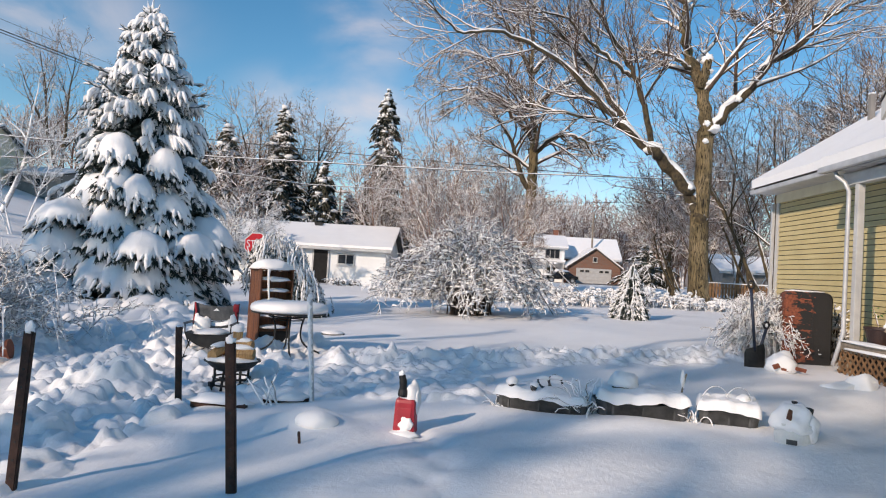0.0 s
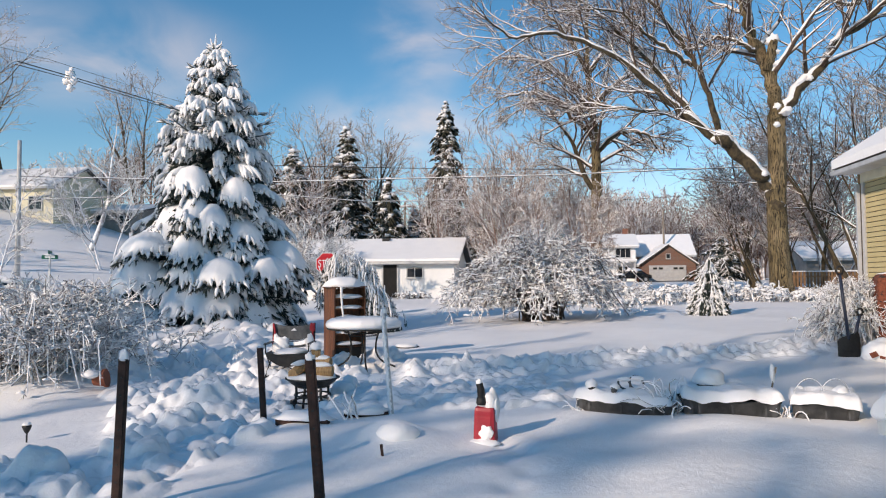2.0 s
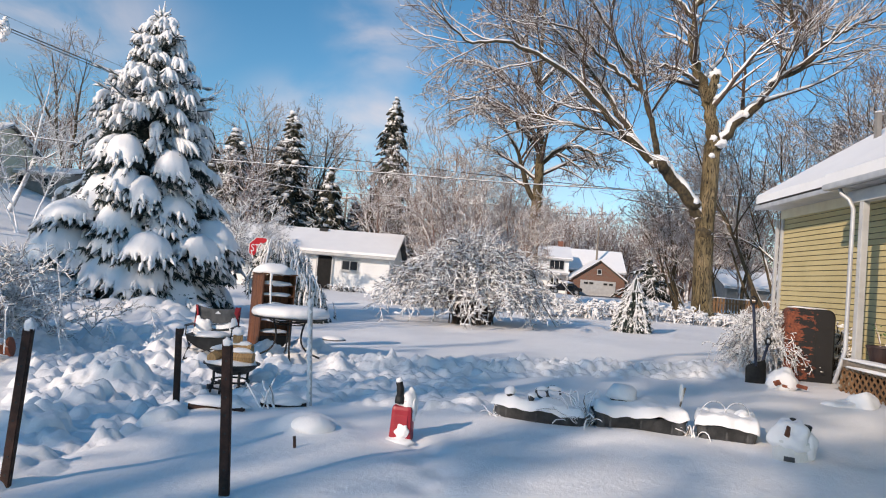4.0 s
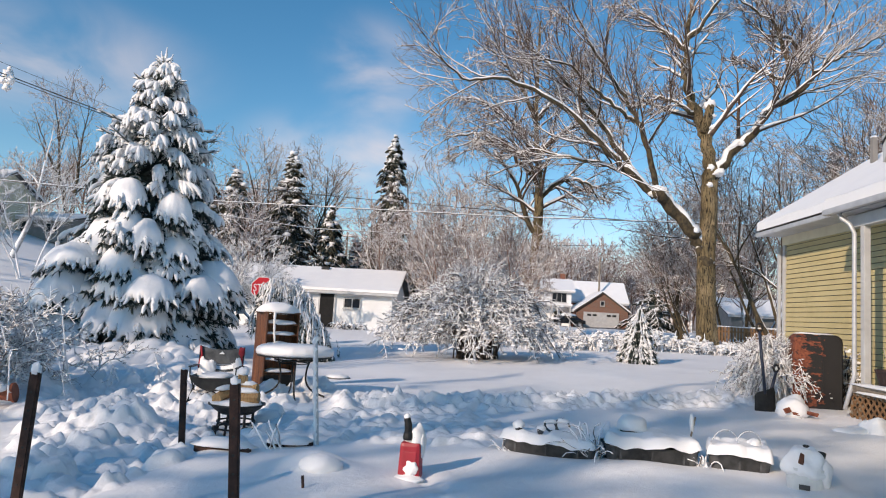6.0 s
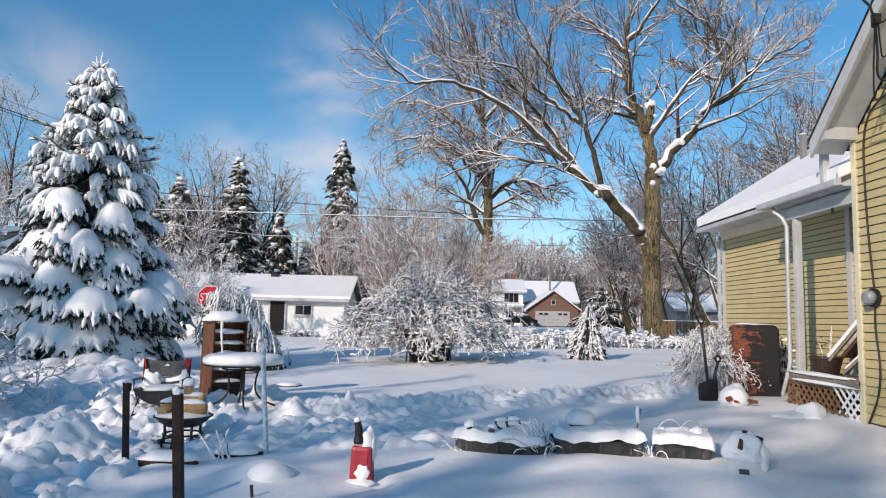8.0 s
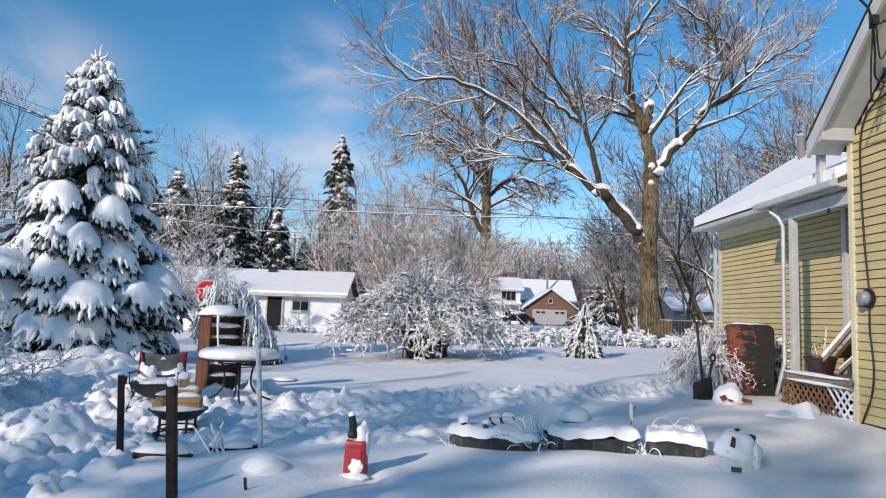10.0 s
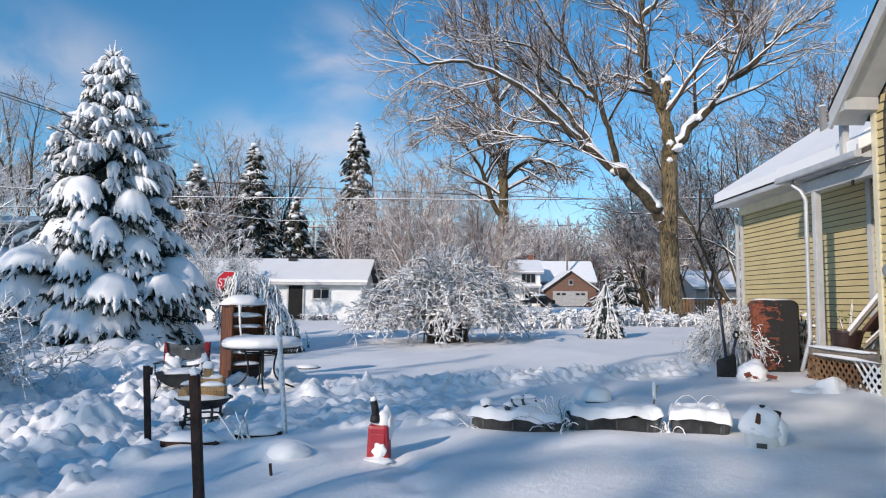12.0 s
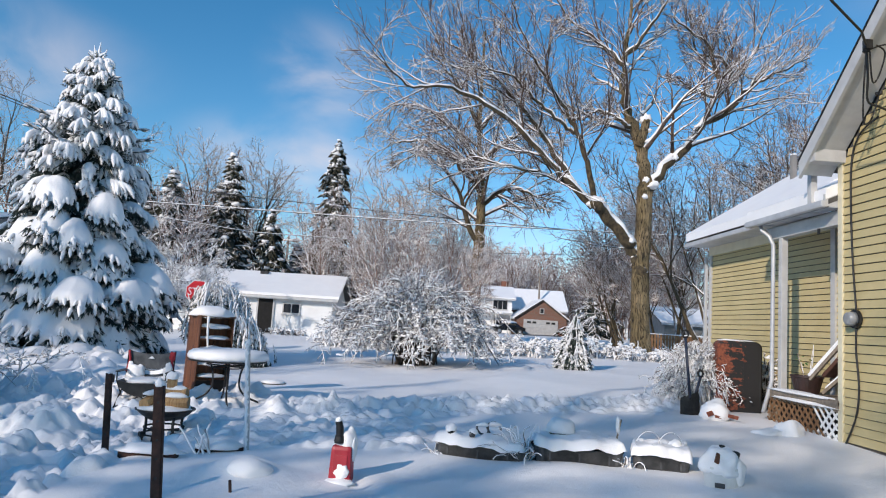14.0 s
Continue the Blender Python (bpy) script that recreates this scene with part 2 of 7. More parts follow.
GREEN_SIGN = plain("sign_green", (0.0, 0.11, 0.07), (0.01, 0.15, 0.09), 5.0, 0.4, 0, 0)
SIGN_RED = plain("sign_red", (0.55, 0.015, 0.025), (0.65, 0.03, 0.04), 6.0, 0.4, 0, 0.0)
SIGN_WHITE = plain("sign_white", (0.74, 0.74, 0.74), (0.8, 0.8, 0.8), 5.0, 0.4, 0, 0)
METER = plain("grey_meter_case", (0.22, 0.23, 0.24), (0.32, 0.33, 0.34), 6.0, 0.35, 0.0, 0.1)
CABLE = plain("black_cable", (0.012, 0.012, 0.013), (0.03, 0.03, 0.03), 8.0, 0.6, 0, 0)
CARPAINT = plain("dark_car_paint", (0.008, 0.009, 0.012), (0.02, 0.02, 0.024), 5.0, 0.25, 0.2, 0)
# roof shingle; also the dark wall colour that paints shadow lines between clapboards
GREY_ROOF_AND_GAP = plain("shingle_and_gap_shade", (0.05, 0.048, 0.045), (0.12, 0.11, 0.10), 9.0, 0.9, 0, 0.5)
LEAF = plain("green_leaf", (0.03, 0.10, 0.02), (0.07, 0.2, 0.04), 12.0, 0.5, 0, 0.1)
# pale tones put the haze of distance into the woods' colour
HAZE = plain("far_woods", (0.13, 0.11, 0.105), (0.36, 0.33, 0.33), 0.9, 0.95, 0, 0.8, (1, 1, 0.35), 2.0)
ASPHALT = plain("wet_asphalt", (0.03, 0.03, 0.032), (0.08, 0.08, 0.085), 3.0, 0.5, 0, 0.4)


def rust_material():
    m, n, l, b = shader("rusted_paint", 0.75, 0.1)
    patch = noise_at(n, l, 6.0, 8.0, 0.66, (1, 1, 2.2))
    tint = ramp_of(n, l, noise_at(n, l, 26.0, 4.0), [(0.3, (0.10, 0.024, 0.012)), (0.7, (0.30, 0.085, 0.042))])
    own = n.new("ShaderNodeTexCoord")
    part_of = n.new("ShaderNodeSeparateXYZ")
    l.new(own.outputs["Object"], part_of.inputs[0])
    worn = n.new("ShaderNodeMath")
    worn.operation = "MULTIPLY_ADD"
    worn.inputs[1].default_value = -0.42
    l.new(part_of.outputs["X"], worn.inputs[0])
    l.new(patch, worn.inputs[2])
    cut = ramp_of(n, l, worn.outputs[0], [(0.55, (0, 0, 0)), (0.58, (1, 1, 1))])
    l.new(mixed(n, l, cut, (0.014, 0.013, 0.013), tint), b.inputs["Base Color"])
    bump_of(n, l, b, patch, 0.5, 0.01)
    return m


def brick_material():
    m, n, l, b = shader("red_brick", 0.85)
    c = n.new("ShaderNodeTexCoord")
    t = n.new("ShaderNodeTexBrick")
    mp = n.new("ShaderNodeMapping")
    mp.inputs["Rotation"].default_value = (radians(90), 0, 0)
    t.inputs["Scale"].default_value = 4.5
    t.inputs["Color1"].default_value, t.inputs["Color2"].default_value = (0.20, 0.062, 0.033, 1), (0.28, 0.10, 0.055, 1)
    t.inputs["Mortar"].default_value = (0.18, 0.14, 0.115, 1)
    l.new(c.outputs["Object"], mp.inputs["Vector"])
    l.new(mp.outputs["Vector"], t.inputs["Vector"])
    l.new(t.outputs["Color"], b.inputs["Base Color"])
    return m


def glass_material():
    m, n, l, b = shader("window_glass", 0.06)
    b.inputs["Base Color"].default_value = (0.02, 0.024, 0.03, 1)
    return m


RUST, BRICK, GLASS = rust_material(), brick_material(), glass_material()


# ---- mesh tools ----
class Mesh:
    """Gathers faces for one mesh object."""

    def __init__(self):
        self.v, self.f, self.count = [], [], 0

    def add(self, verts, faces):
        base = self.count
        self.v.extend([tuple(p) for p in verts])
        self.f.extend([tuple(i + base for i in face) for face in faces])
        self.count += len(verts)
        return self

    def box(self, size, at=(0, 0, 0), turn=(0, 0, 0), bevel=0.0, taper=1.0):
        sx, sy, sz = (s / 2 for s in size)
        m = pose(*at, *turn)
        if bevel <= 0:
            vs = [(x * sx * (taper if z > 0 else 1), y * sy * (taper if z > 0 else 1), z * sz) for z in (-1, 1) for y in (-1, 1) for x in (-1, 1)]
            fs = [(0, 2, 3, 1), (4, 5, 7, 6), (0, 1, 5, 4), (2, 6, 7, 3), (0, 4, 6, 2), (1, 3, 7, 5)]
            return self.add([m @ Vector(p) for p in vs], fs)
        b = bmesh.new()
        bmesh.ops.create_cube(b, size=1.0)
        for w in b.verts:
            k = taper if w.co.z > 0 else 1
            w.co = Vector((w.co.x * sx * 2 * k, w.co.y * sy * 2 * k, w.co.z * sz * 2))
        bmesh.ops.bevel(b, geom=list(b.edges), offset=bevel, segments=2, affect="EDGES", profile=0.6)
        return self.take(b, m)

    def take(self, b, m=Matrix()):
        b.verts.index_update()
        self.add([m @ w.co for w in b.verts], [tuple(w.index for w in f.verts) for f in b.faces])
        b.free()
        return self

    def tube(self, pts, radii, sides=6, caps=False):
        p = np.asarray(pts, float)
        k = len(p)
        r = np.broadcast_to(np.asarray(radii, float), (k,))
        d = np.gradient(p, axis=0)
        d /= np.linalg.norm(d, axis=1, keepdims=True) + 1e-9
        ref = np.where(np.abs(d[:, 2:3]) > 0.9, [[1.0, 0, 0]], [[0, 0, 1.0]])
        s = np.cross(ref, d)
        s /= np.linalg.norm(s, axis=1, keepdims=True) + 1e-9
        u = np.cross(d, s)
        a = np.linspace(0, 2 * np.pi, sides, endpoint=False)
        ring = p[:, None] + r[:, None, None] * (np.cos(a)[None, :, None] * s[:, None] + np.sin(a)[None, :, None] * u[:, None])
        faces = [(i * sides + j, i * sides + (j + 1) % sides, (i + 1) * sides + (j + 1) % sides, (i + 1) * sides + j) for i in range(k - 1) for j in range(sides)]
        if caps:
            faces += [tuple(range(sides))[::-1], tuple((k - 1) * sides + j for j in range(sides))]
        return self.add(ring.reshape(-1, 3).tolist(), faces)

    def lathe(self, profile, sides=24, at=(0, 0, 0), turn=(0, 0, 0), wobble=0.0, seed=0):
        """profile: (radius, height) from the bottom up."""
        m, rng = pose(*at, *turn), random.Random(seed)
        k = [1 + wobble * (rng.random() - 0.5) for _ in range(sides)]
        vs, fs = [], []
        for r, z in profile:
            for j in range(sides):
                a = 2 * math.pi * j / sides
                vs.append(m @ Vector((r * k[j] * math.cos(a), r * k[j] * math.sin(a), z)))
        n = len(profile)
        fs += [(i * sides + j, i * sides + (j + 1) % sides, (i + 1) * sides + (j + 1) % sides, (i + 1) * sides + j) for i in range(n - 1) for j in range(sides)]
        fs += [tuple(range(sides))[::-1], tuple((n - 1) * sides + j for j in range(sides))]
        return self.add(vs, fs)

    def blob(self, size, at, seed=0, rough=0.25, rings=9, sides=16, flat=0.5, scale=1.6, turn=0.0):
        """An uneven snow cap: a dome with a flattened underside."""
        off = Vector((seed * 3.7, seed * 1.3, seed * 2.1))
        m = pose(*at, 0, 0, turn)
        vs, fs = [], []
        for i in range(rings + 1):
            th = math.pi * i / rings
            for j in range(sides):
                a = 2 * math.pi * j / sides
                d = Vector((math.sin(th) * math.cos(a), math.sin(th) * math.sin(a), math.cos(th)))
                k = 1 + rough * noise.noise(d * scale + off)
                z = d.z * (1 if d.z > 0 else flat)
                vs.append(m @ Vector((d.x * k * size[0], d.y * k * size[1], z * k * size[2])))
        for i in range(rings):
            fs += [(i * sides + j, (i + 1) * sides + j, (i + 1) * sides + (j + 1) % sides, i * sides + (j + 1) % sides) for j in range(sides)]
        return self.add(vs, fs)

    def data(self, name, material, smooth=False):
        me = bpy.data.meshes.new(name)
        me.from_pydata(self.v, [], self.f)
        me.materials.append(material)
        if smooth:
            me.polygons.foreach_set("use_smooth", [True] * len(me.polygons))
        me.update()
        return me


def part(name, mesh, material, parent=None, label="", smooth=False):
    ob = new(name, mesh.data(name, material, smooth))
    if parent is not None:
        ob.parent = parent
    return tagged(ob, label)


def thing(name, at, label, category, group="", turn=0.0, kind=""):
    """An empty at the base of a thing, which parents its parts."""
    ob = new(name)
    ob.empty_display_size = 0.1
    ob.matrix_basis = pose(*at, 0, 0, turn)
    return tagged(ob, label, category, group, kind)


def smooth_line(pts, k=4):
    """A rounder polyline through the given points."""
    p = np.asarray(pts, float)
    out = []
    for i in range(len(p) - 1):
        a, b, c, d = p[max(i - 1, 0)], p[i], p[i + 1], p[min(i + 2, len(p) - 1)]
        for t in np.linspace(0, 1, k, endpoint=False):
            out.append(0.5 * (2 * b + (c - a) * t + (2 * a - 5 * b + 4 * c - d) * t * t + (3 * b - a - 3 * c + d) * t**3))
    out.append(p[-1])
    return np.array(out)


# ---- ground ----
def ease(a, b, v):
    t = np.clip((np.asarray(v, float) - a) / (b - a), 0, 1)
    return t * t * (3 - 2 * t)


def lay(x, y):
    """The lie of the land under the snow."""
    x, y = np.asarray(x, float), np.asarray(y, float)
    z = 0.3 * np.tanh(x / 10) + 0.004 * np.clip(y, 0, 80)
    z = z + 0.35 * ease(28, 36, y) * ease(4, -6, x)
    return z + 10.0 * ease(-14, -60, x) * ease(14, 60, y)


def lattice_noise(x, y, size, seed):
    """Smooth value noise, -1 to 1."""
    gx, gy = np.asarray(x) / size, np.asarray(y) / size
    ix, iy = np.floor(gx), np.floor(gy)
    fx, fy = gx - ix, gy - iy
    fx, fy = fx * fx * (3 - 2 * fx), fy * fy * (3 - 2 * fy)

    def h(a, b):
        s = np.sin(a * 127.1 + b * 311.7 + seed * 74.7) * 43758.5453
        return 2 * (s - np.floor(s)) - 1

    return (h(ix, iy) * (1 - fx) + h(ix + 1, iy) * fx) * (1 - fy) + (h(ix, iy + 1) * (1 - fx) + h(ix + 1, iy + 1) * fx) * fy


def lumps(x, y, seed, count, area, size, height, shape=None, power=0.5):
    """Rounded clods of snow strewn over an area, the highest one winning."""
    rng = random.Random(seed)
    z = np.zeros_like(x)
    pad = size[1]
    inside = np.flatnonzero((x > area[0] - pad) & (x < area[1] + pad) & (y > area[2] - pad) & (y < area[3] + pad))
    if len(inside) == 0:
        return z
    px, py, pz = x[inside], y[inside], np.zeros(len(inside))
    for _ in range(count):
        cx, cy = rng.uniform(area[0], area[1]), rng.uniform(area[2], area[3])
        if shape and not shape(cx, cy):
            continue
        r, h = rng.uniform(*size), rng.uniform(*height)
        near = np.flatnonzero((np.abs(px - cx) < r) & (np.abs(py - cy) < r))
        d2 = ((px[near] - cx) ** 2 + (py[near] - cy) ** 2 * rng.uniform(0.8, 1.3)) / r**2
        pz[near] = np.maximum(pz[near], h * np.clip(1 - d2, 0, 1) ** power)
    z[inside] = pz
    return z


def ridge_line(x, y):
    """Distance from the shovelled bank, and how far along it."""
    ax, ay, bx, by = -1.9, 10.35, 5.0, 12.9
    t = ((x - ax) * (bx - ax) + (y - ay) * (by - ay)) / ((bx - ax) ** 2 + (by - ay) ** 2)
    tc = np.clip(t, 0, 1)
    return np.hypot(x - ax - tc * (bx - ax), y - ay - tc * (by - ay)), t


def snow_height(x, y):
    x, y = np.asarray(x, float), np.asarray(y, float)
    shape = x.shape
    x, y = np.atleast_1d(x).ravel(), np.atleast_1d(y).ravel()
    z = lay(x, y)
    far = np.hypot(x, y)
    z = z + 0.05 * lattice_noise(x, y, 2.6, 1) + 0.018 * lattice_noise(x, y, 0.9, 2)
    z = z + 0.030 * lattice_noise(x, y, 0.55, 12) * ease(9.0, 6.0, y)
    z = z + 0.25 * lattice_noise(x, y, 19, 3) * ease(25, 60, far)
    tx, ty = x, y
    x = x + 0.055 * lattice_noise(tx, ty, 0.22, 21) + 0.025 * lattice_noise(tx, ty, 0.09, 22)
    y = y + 0.055 * lattice_noise(tx, ty, 0.22, 23) + 0.025 * lattice_noise(tx, ty, 0.09, 24)
    edge = lambda cy: -4.25 - 0.614 * (cy - 6.3)
    bed = lambda cx, cy: cx < -2.75 - 0.12 * (8 - cy) * (cy < 8) and (cx > edge(cy) or cy < 5.9)
    bench = ease(0.0, -0.3, x - edge(y)) * ease(5.9, 6.3, y)
    inbed = ease(-2.6, -3.3, x + 0.10 * np.clip(8 - y, 0, 5)) * ease(3.0, 4.5, y) * ease(15, 13, y) * ease(-9.5, -7.5, x)
    yard = np.maximum(inbed * (1 - bench), ease(0.6, -0.3, x) * ease(-3.6, -3.0, x) * ease(7.5, 8.0, y) * ease(11.2, 10.4, y) * 0.6)
    z = z - 0.16 * inbed
    z = z + lumps(x, y, 5, 46, (-7.5, -2.6, 4.4, 13.5), (0.22, 0.46), (0.07, 0.20), bed)
    z = z + lumps(x, y, 6, 620, (-7.5, -2.3, 4.4, 13.5), (0.08, 0.19), (0.05, 0.14), bed)
    z = z + lumps(x, y, 7, 900, (-7.5, -2.3, 4.4, 13.5), (0.04, 0.10), (0.02, 0.06), bed)
    z = z + lumps(x, y, 9, 150, (-10.5, -4.6, 12.5, 17.2), (0.14, 0.42), (0.06, 0.24))
    z = z + lumps(x, y, 10, 300, (-3.6, 0.3, 7.7, 10.8), (0.05, 0.15), (0.02, 0.08))
    puff = lambda size, seed: np.abs(lattice_noise(x, y, size, seed))
    z = z + yard * (0.05 * puff(0.36, 4) + 0.06 * puff(0.19, 5) + 0.05 * puff(0.1, 6) + 0.022 * puff(0.055, 11) - 0.045)
    z = z + 0.26 * np.exp(-(((x + 4.35) / 0.36) ** 4 + ((y - 8.5) / 0.34) ** 4)) + 0.10 * np.exp(-(((x + 4.9) / 0.7) ** 2 + ((y - 8.1) / 0.7) ** 2))
    d, t = ridge_line(x, y)
    bank = 0.09 * np.exp(-((d / 0.42) ** 2))
    near = d < 1.0
    chunk = np.zeros_like(x)
    rr = random.Random(8)
    for _ in range(1100 if near.any() else 0):
        s, o = rr.uniform(-0.02, 1.02), rr.gauss(0, 0.30)
        cx, cy = -1.9 + s * 6.9 - o * 0.35, 10.35 + s * 2.55 + o * 0.94
        r, h = rr.uniform(0.045, 0.13), rr.uniform(0.03, 0.15)
        close = near & (np.abs(x - cx) < r) & (np.abs(y - cy) < r)
        d2 = ((x[close] - cx) ** 2 + (y[close] - cy) ** 2) / r**2
        chunk[close] = np.maximum(chunk[close], h * np.sqrt(np.clip(1 - d2, 0, 1)))
    z = z + bank + chunk * (0.35 + 0.65 * np.exp(-((d / 0.45) ** 2)))
    z = z + np.exp(-((d / 0.5) ** 2)) * (0.05 * puff(0.2, 8) + 0.06 * puff(0.1, 9) + 0.03 * puff(0.055, 13) - 0.035)
    x, y = tx, ty
    for hx, hy, hr, hd in ((-3.03, 8.75, 0.55, 0.13), (-3.03, 11.3, 0.75, 0.08), (-4.2, 11.0, 0.5, 0.08)):
        z = z - hd * np.exp(-((((x - hx) ** 2 + (y - hy) ** 2) / hr**2) ** 2))
    # snow drifted up under the shrubs on the left
    z = z + 0.30 * np.exp(-(((x + 8.7) / 1.7) ** 4 + ((y - 10.5) / 1.5) ** 4)) + 0.28 * np.exp(-(((x + 11.5) / 1.9) ** 4 + ((y - 12.0) / 1.7) ** 4))
    # the mound over a stump, and a trodden line towards the red can
    z = z + 0.15 * np.exp(-(((x + 1.45) / 0.36) ** 2 + ((y - 6.45) / 0.26) ** 2))
    for k in range(9):
        fx, fy = -0.15 + 0.16 * (k % 2) - 0.03 * k, 3.6 + 0.33 * k
        z = z - 0.05 * np.exp(-(((x - fx) / 0.12) ** 2 + ((y - fy) / 0.17) ** 2))
    z = z + 0.22 * np.exp(-(((x + 7.6) / 1.2) ** 2 + ((y - 16.6) / 0.9) ** 2)) + 0.12 * np.exp(-(((x + 9.6) / 1.5) ** 2 + ((y - 15.9) / 0.8) ** 2))
    z = z + 0.12 * np.exp(-(((x + 9.3) / 3.2) ** 4 + ((y - 18.6) / 3.2) ** 4)) * 2
    return z.reshape(shape)


def spaced(edges):
    """Grid lines from (start, end, step) stretches."""
    out = []
    for a, b, s in edges:
        out.extend(np.arange(a, b, s).tolist())
    return np.array(out + [edges[-1][1]])


def ground_height(x, y):
    return float(snow_height(np.array([x]), np.array([y]))[0])


def build_ground():
    gx = spaced([(-900, -120, 60), (-120, -40, 4), (-40, -10.4, 0.6), (-10.4, -8, 0.08), (-8, 5.6, 0.034), (5.6, 24, 0.4), (24, 120, 4), (120, 900, 60)])
    gy = spaced([(-200, -20, 20), (-20, 2.4, 0.6), (2.4, 13.6, 0.034), (13.6, 17.6, 0.07), (17.6, 30, 0.2), (30, 70, 0.8), (70, 160, 4), (160, 1500, 90)])
    xx, yy = np.meshgrid(gx, gy)
    zz = snow_height(xx, yy)
    nx, ny = len(gx), len(gy)
    me = bpy.data.meshes.new("ground")
    idx = np.arange(nx * ny).reshape(ny, nx)
    quads = np.stack([idx[:-1, :-1], idx[:-1, 1:], idx[1:, 1:], idx[1:, :-1]], -1).reshape(-1, 4)
    me.vertices.add(nx * ny)
    me.vertices.foreach_set("co", np.stack([xx, yy, zz], -1).astype(np.float32).ravel())
    me.loops.add(quads.size)
    me.loops.foreach_set("vertex_index", quads.astype(np.int32).ravel())
    me.polygons.add(len(quads))
    me.polygons.foreach_set("loop_start", np.arange(0, quads.size, 4, dtype=np.int32))
    me.polygons.foreach_set("use_smooth", np.ones(len(quads), bool))
    me.update(calc_edges=True)
    me.validate()
    me.materials.append(SNOW)
    tagged(new("ground", me), "deep fresh snow over the whole garden and street", "ground", kind="structure")


build_ground()


# ---- trees ----
def bent(rng, start, way, length, steps, wander, lift=0.0, droop=0.0):
    """A branch's line: it wanders, and lifts or droops towards its tip."""
    p, d = np.array(start, float), np.array(way, float)
    d /= np.linalg.norm(d)
    out = [p.copy()]
    for i in range(steps):
        d = d + wander * np.array([rng.gauss(0, 1), rng.gauss(0, 1), rng.gauss(0, 0.8)])
        d[2] += (lift - droop * (i + 1) / steps)
        d /= np.linalg.norm(d)
        p = p + d * length / steps
        out.append(p.copy())
    return np.array(out)


def shoots(rng, line, radii, count, reach, spread, wander, lift, droop, steps, slim=0.55, start=0.25, least=0.012, outward=0.0):
    """Side branches of one branch: (line, radii) pairs."""
    made = []
    k = len(line)
    total = np.linalg.norm(np.diff(line, axis=0), axis=1).sum()
    for j in range(count):
        s = start + (1 - start) * (j + rng.random()) / count
        f = min(s * (k - 1), k - 1.001)
        i = int(f)
        at = line[i] + (line[i + 1] - line[i]) * (f - i)
        d = line[i + 1] - line[i]
        d = d / (np.linalg.norm(d) + 1e-9)
        side = np.array([rng.gauss(0, 1), rng.gauss(0, 1), rng.gauss(0, 1)])
        side -= side.dot(d) * d
        side /= np.linalg.norm(side) + 1e-9
        way = d * math.cos(spread) + side * math.sin(spread)
        way[2] += 0.12
        r0 = max(least, min(slim * (radii[i] + (radii[i + 1] - radii[i]) * (f - i)), radii[i]))
        length = total * reach * rng.uniform(0.6, 1.15) * (1.15 - 0.55 * s)
        ln = bent(rng, at, way, length, steps, wander, lift, droop)
        made.append((ln, np.linspace(r0, least * 0.7, len(ln))))
    return made


def tree_mesh(levels, sides):
    m = Mesh()
    for branches, k in zip(levels, sides):
        for ln, r in branches:
            m.tube(ln, r, k)
    return m


def snow_on(m, branches, sides=3, share=0.78, least=0.0):
    """Lines of snow lying along the upper side of branches; upright wood holds little."""
    for ln, r in branches:
        d = np.gradient(ln, axis=0)
        d /= np.linalg.norm(d, axis=1, keepdims=True) + 1e-9
        up = np.array([0, 0, 1.0]) - d * d[:, 2:3]
        flat = np.clip(np.linalg.norm(up, axis=1) * 1.5 - 0.15, 0.08, 1.0)
        up /= np.linalg.norm(up, axis=1, keepdims=True) + 1e-9
        r = np.asarray(r)
        m.tube(ln + up * (r * 0.72)[:, None], np.maximum(r * share, least) * flat, sides)
    return m


def bare_tree(seed, height, trunk_r, spread=0.85, trunks=1, lean=0.15, first=0.3, density=1.0, least=0.012, fan=1.0, twigs=8):
    """Lines of a leafless tree at the origin: trunk and limbs, then finer branches."""
    rng = random.Random(seed)
    main = []
    for t in range(trunks):
        a = rng.uniform(0, 6.28)
        way = (lean * math.cos(a) * (1 + trunks * 0.4), lean * math.sin(a) * (1 + trunks * 0.4), 1)
        ln = bent(rng, (0.15 * trunks * math.cos(a) * (trunks > 1), 0.15 * trunks * math.sin(a) * (trunks > 1), -0.2), way, height * rng.uniform(0.85, 1.0), 10, 0.07, 0.06)
        main.append((ln, np.linspace(trunk_r, trunk_r * 0.12, len(ln)) * np.linspace(1.0, 0.9, len(ln))))
    one, two, three = [], [], []
    for ln, r in main:
        one += shoots(rng, ln, r, int(12 * density), 0.46 * fan, spread, 0.15, 0.035, 0.0, 7, 0.6, first, least * 1.5)
    for ln, r in one:
        two += shoots(rng, ln, r, int(8 * density), 0.52, 0.85, 0.14, 0.02, 0.0, 4, 0.6, 0.2, least * 1.1)
    for ln, r in two:
        three += shoots(rng, ln, r, int(twigs * density), 0.6, 0.85, 0.13, 0.03, 0.04, 2, 0.65, 0.15, least)
    return main, one, two, three


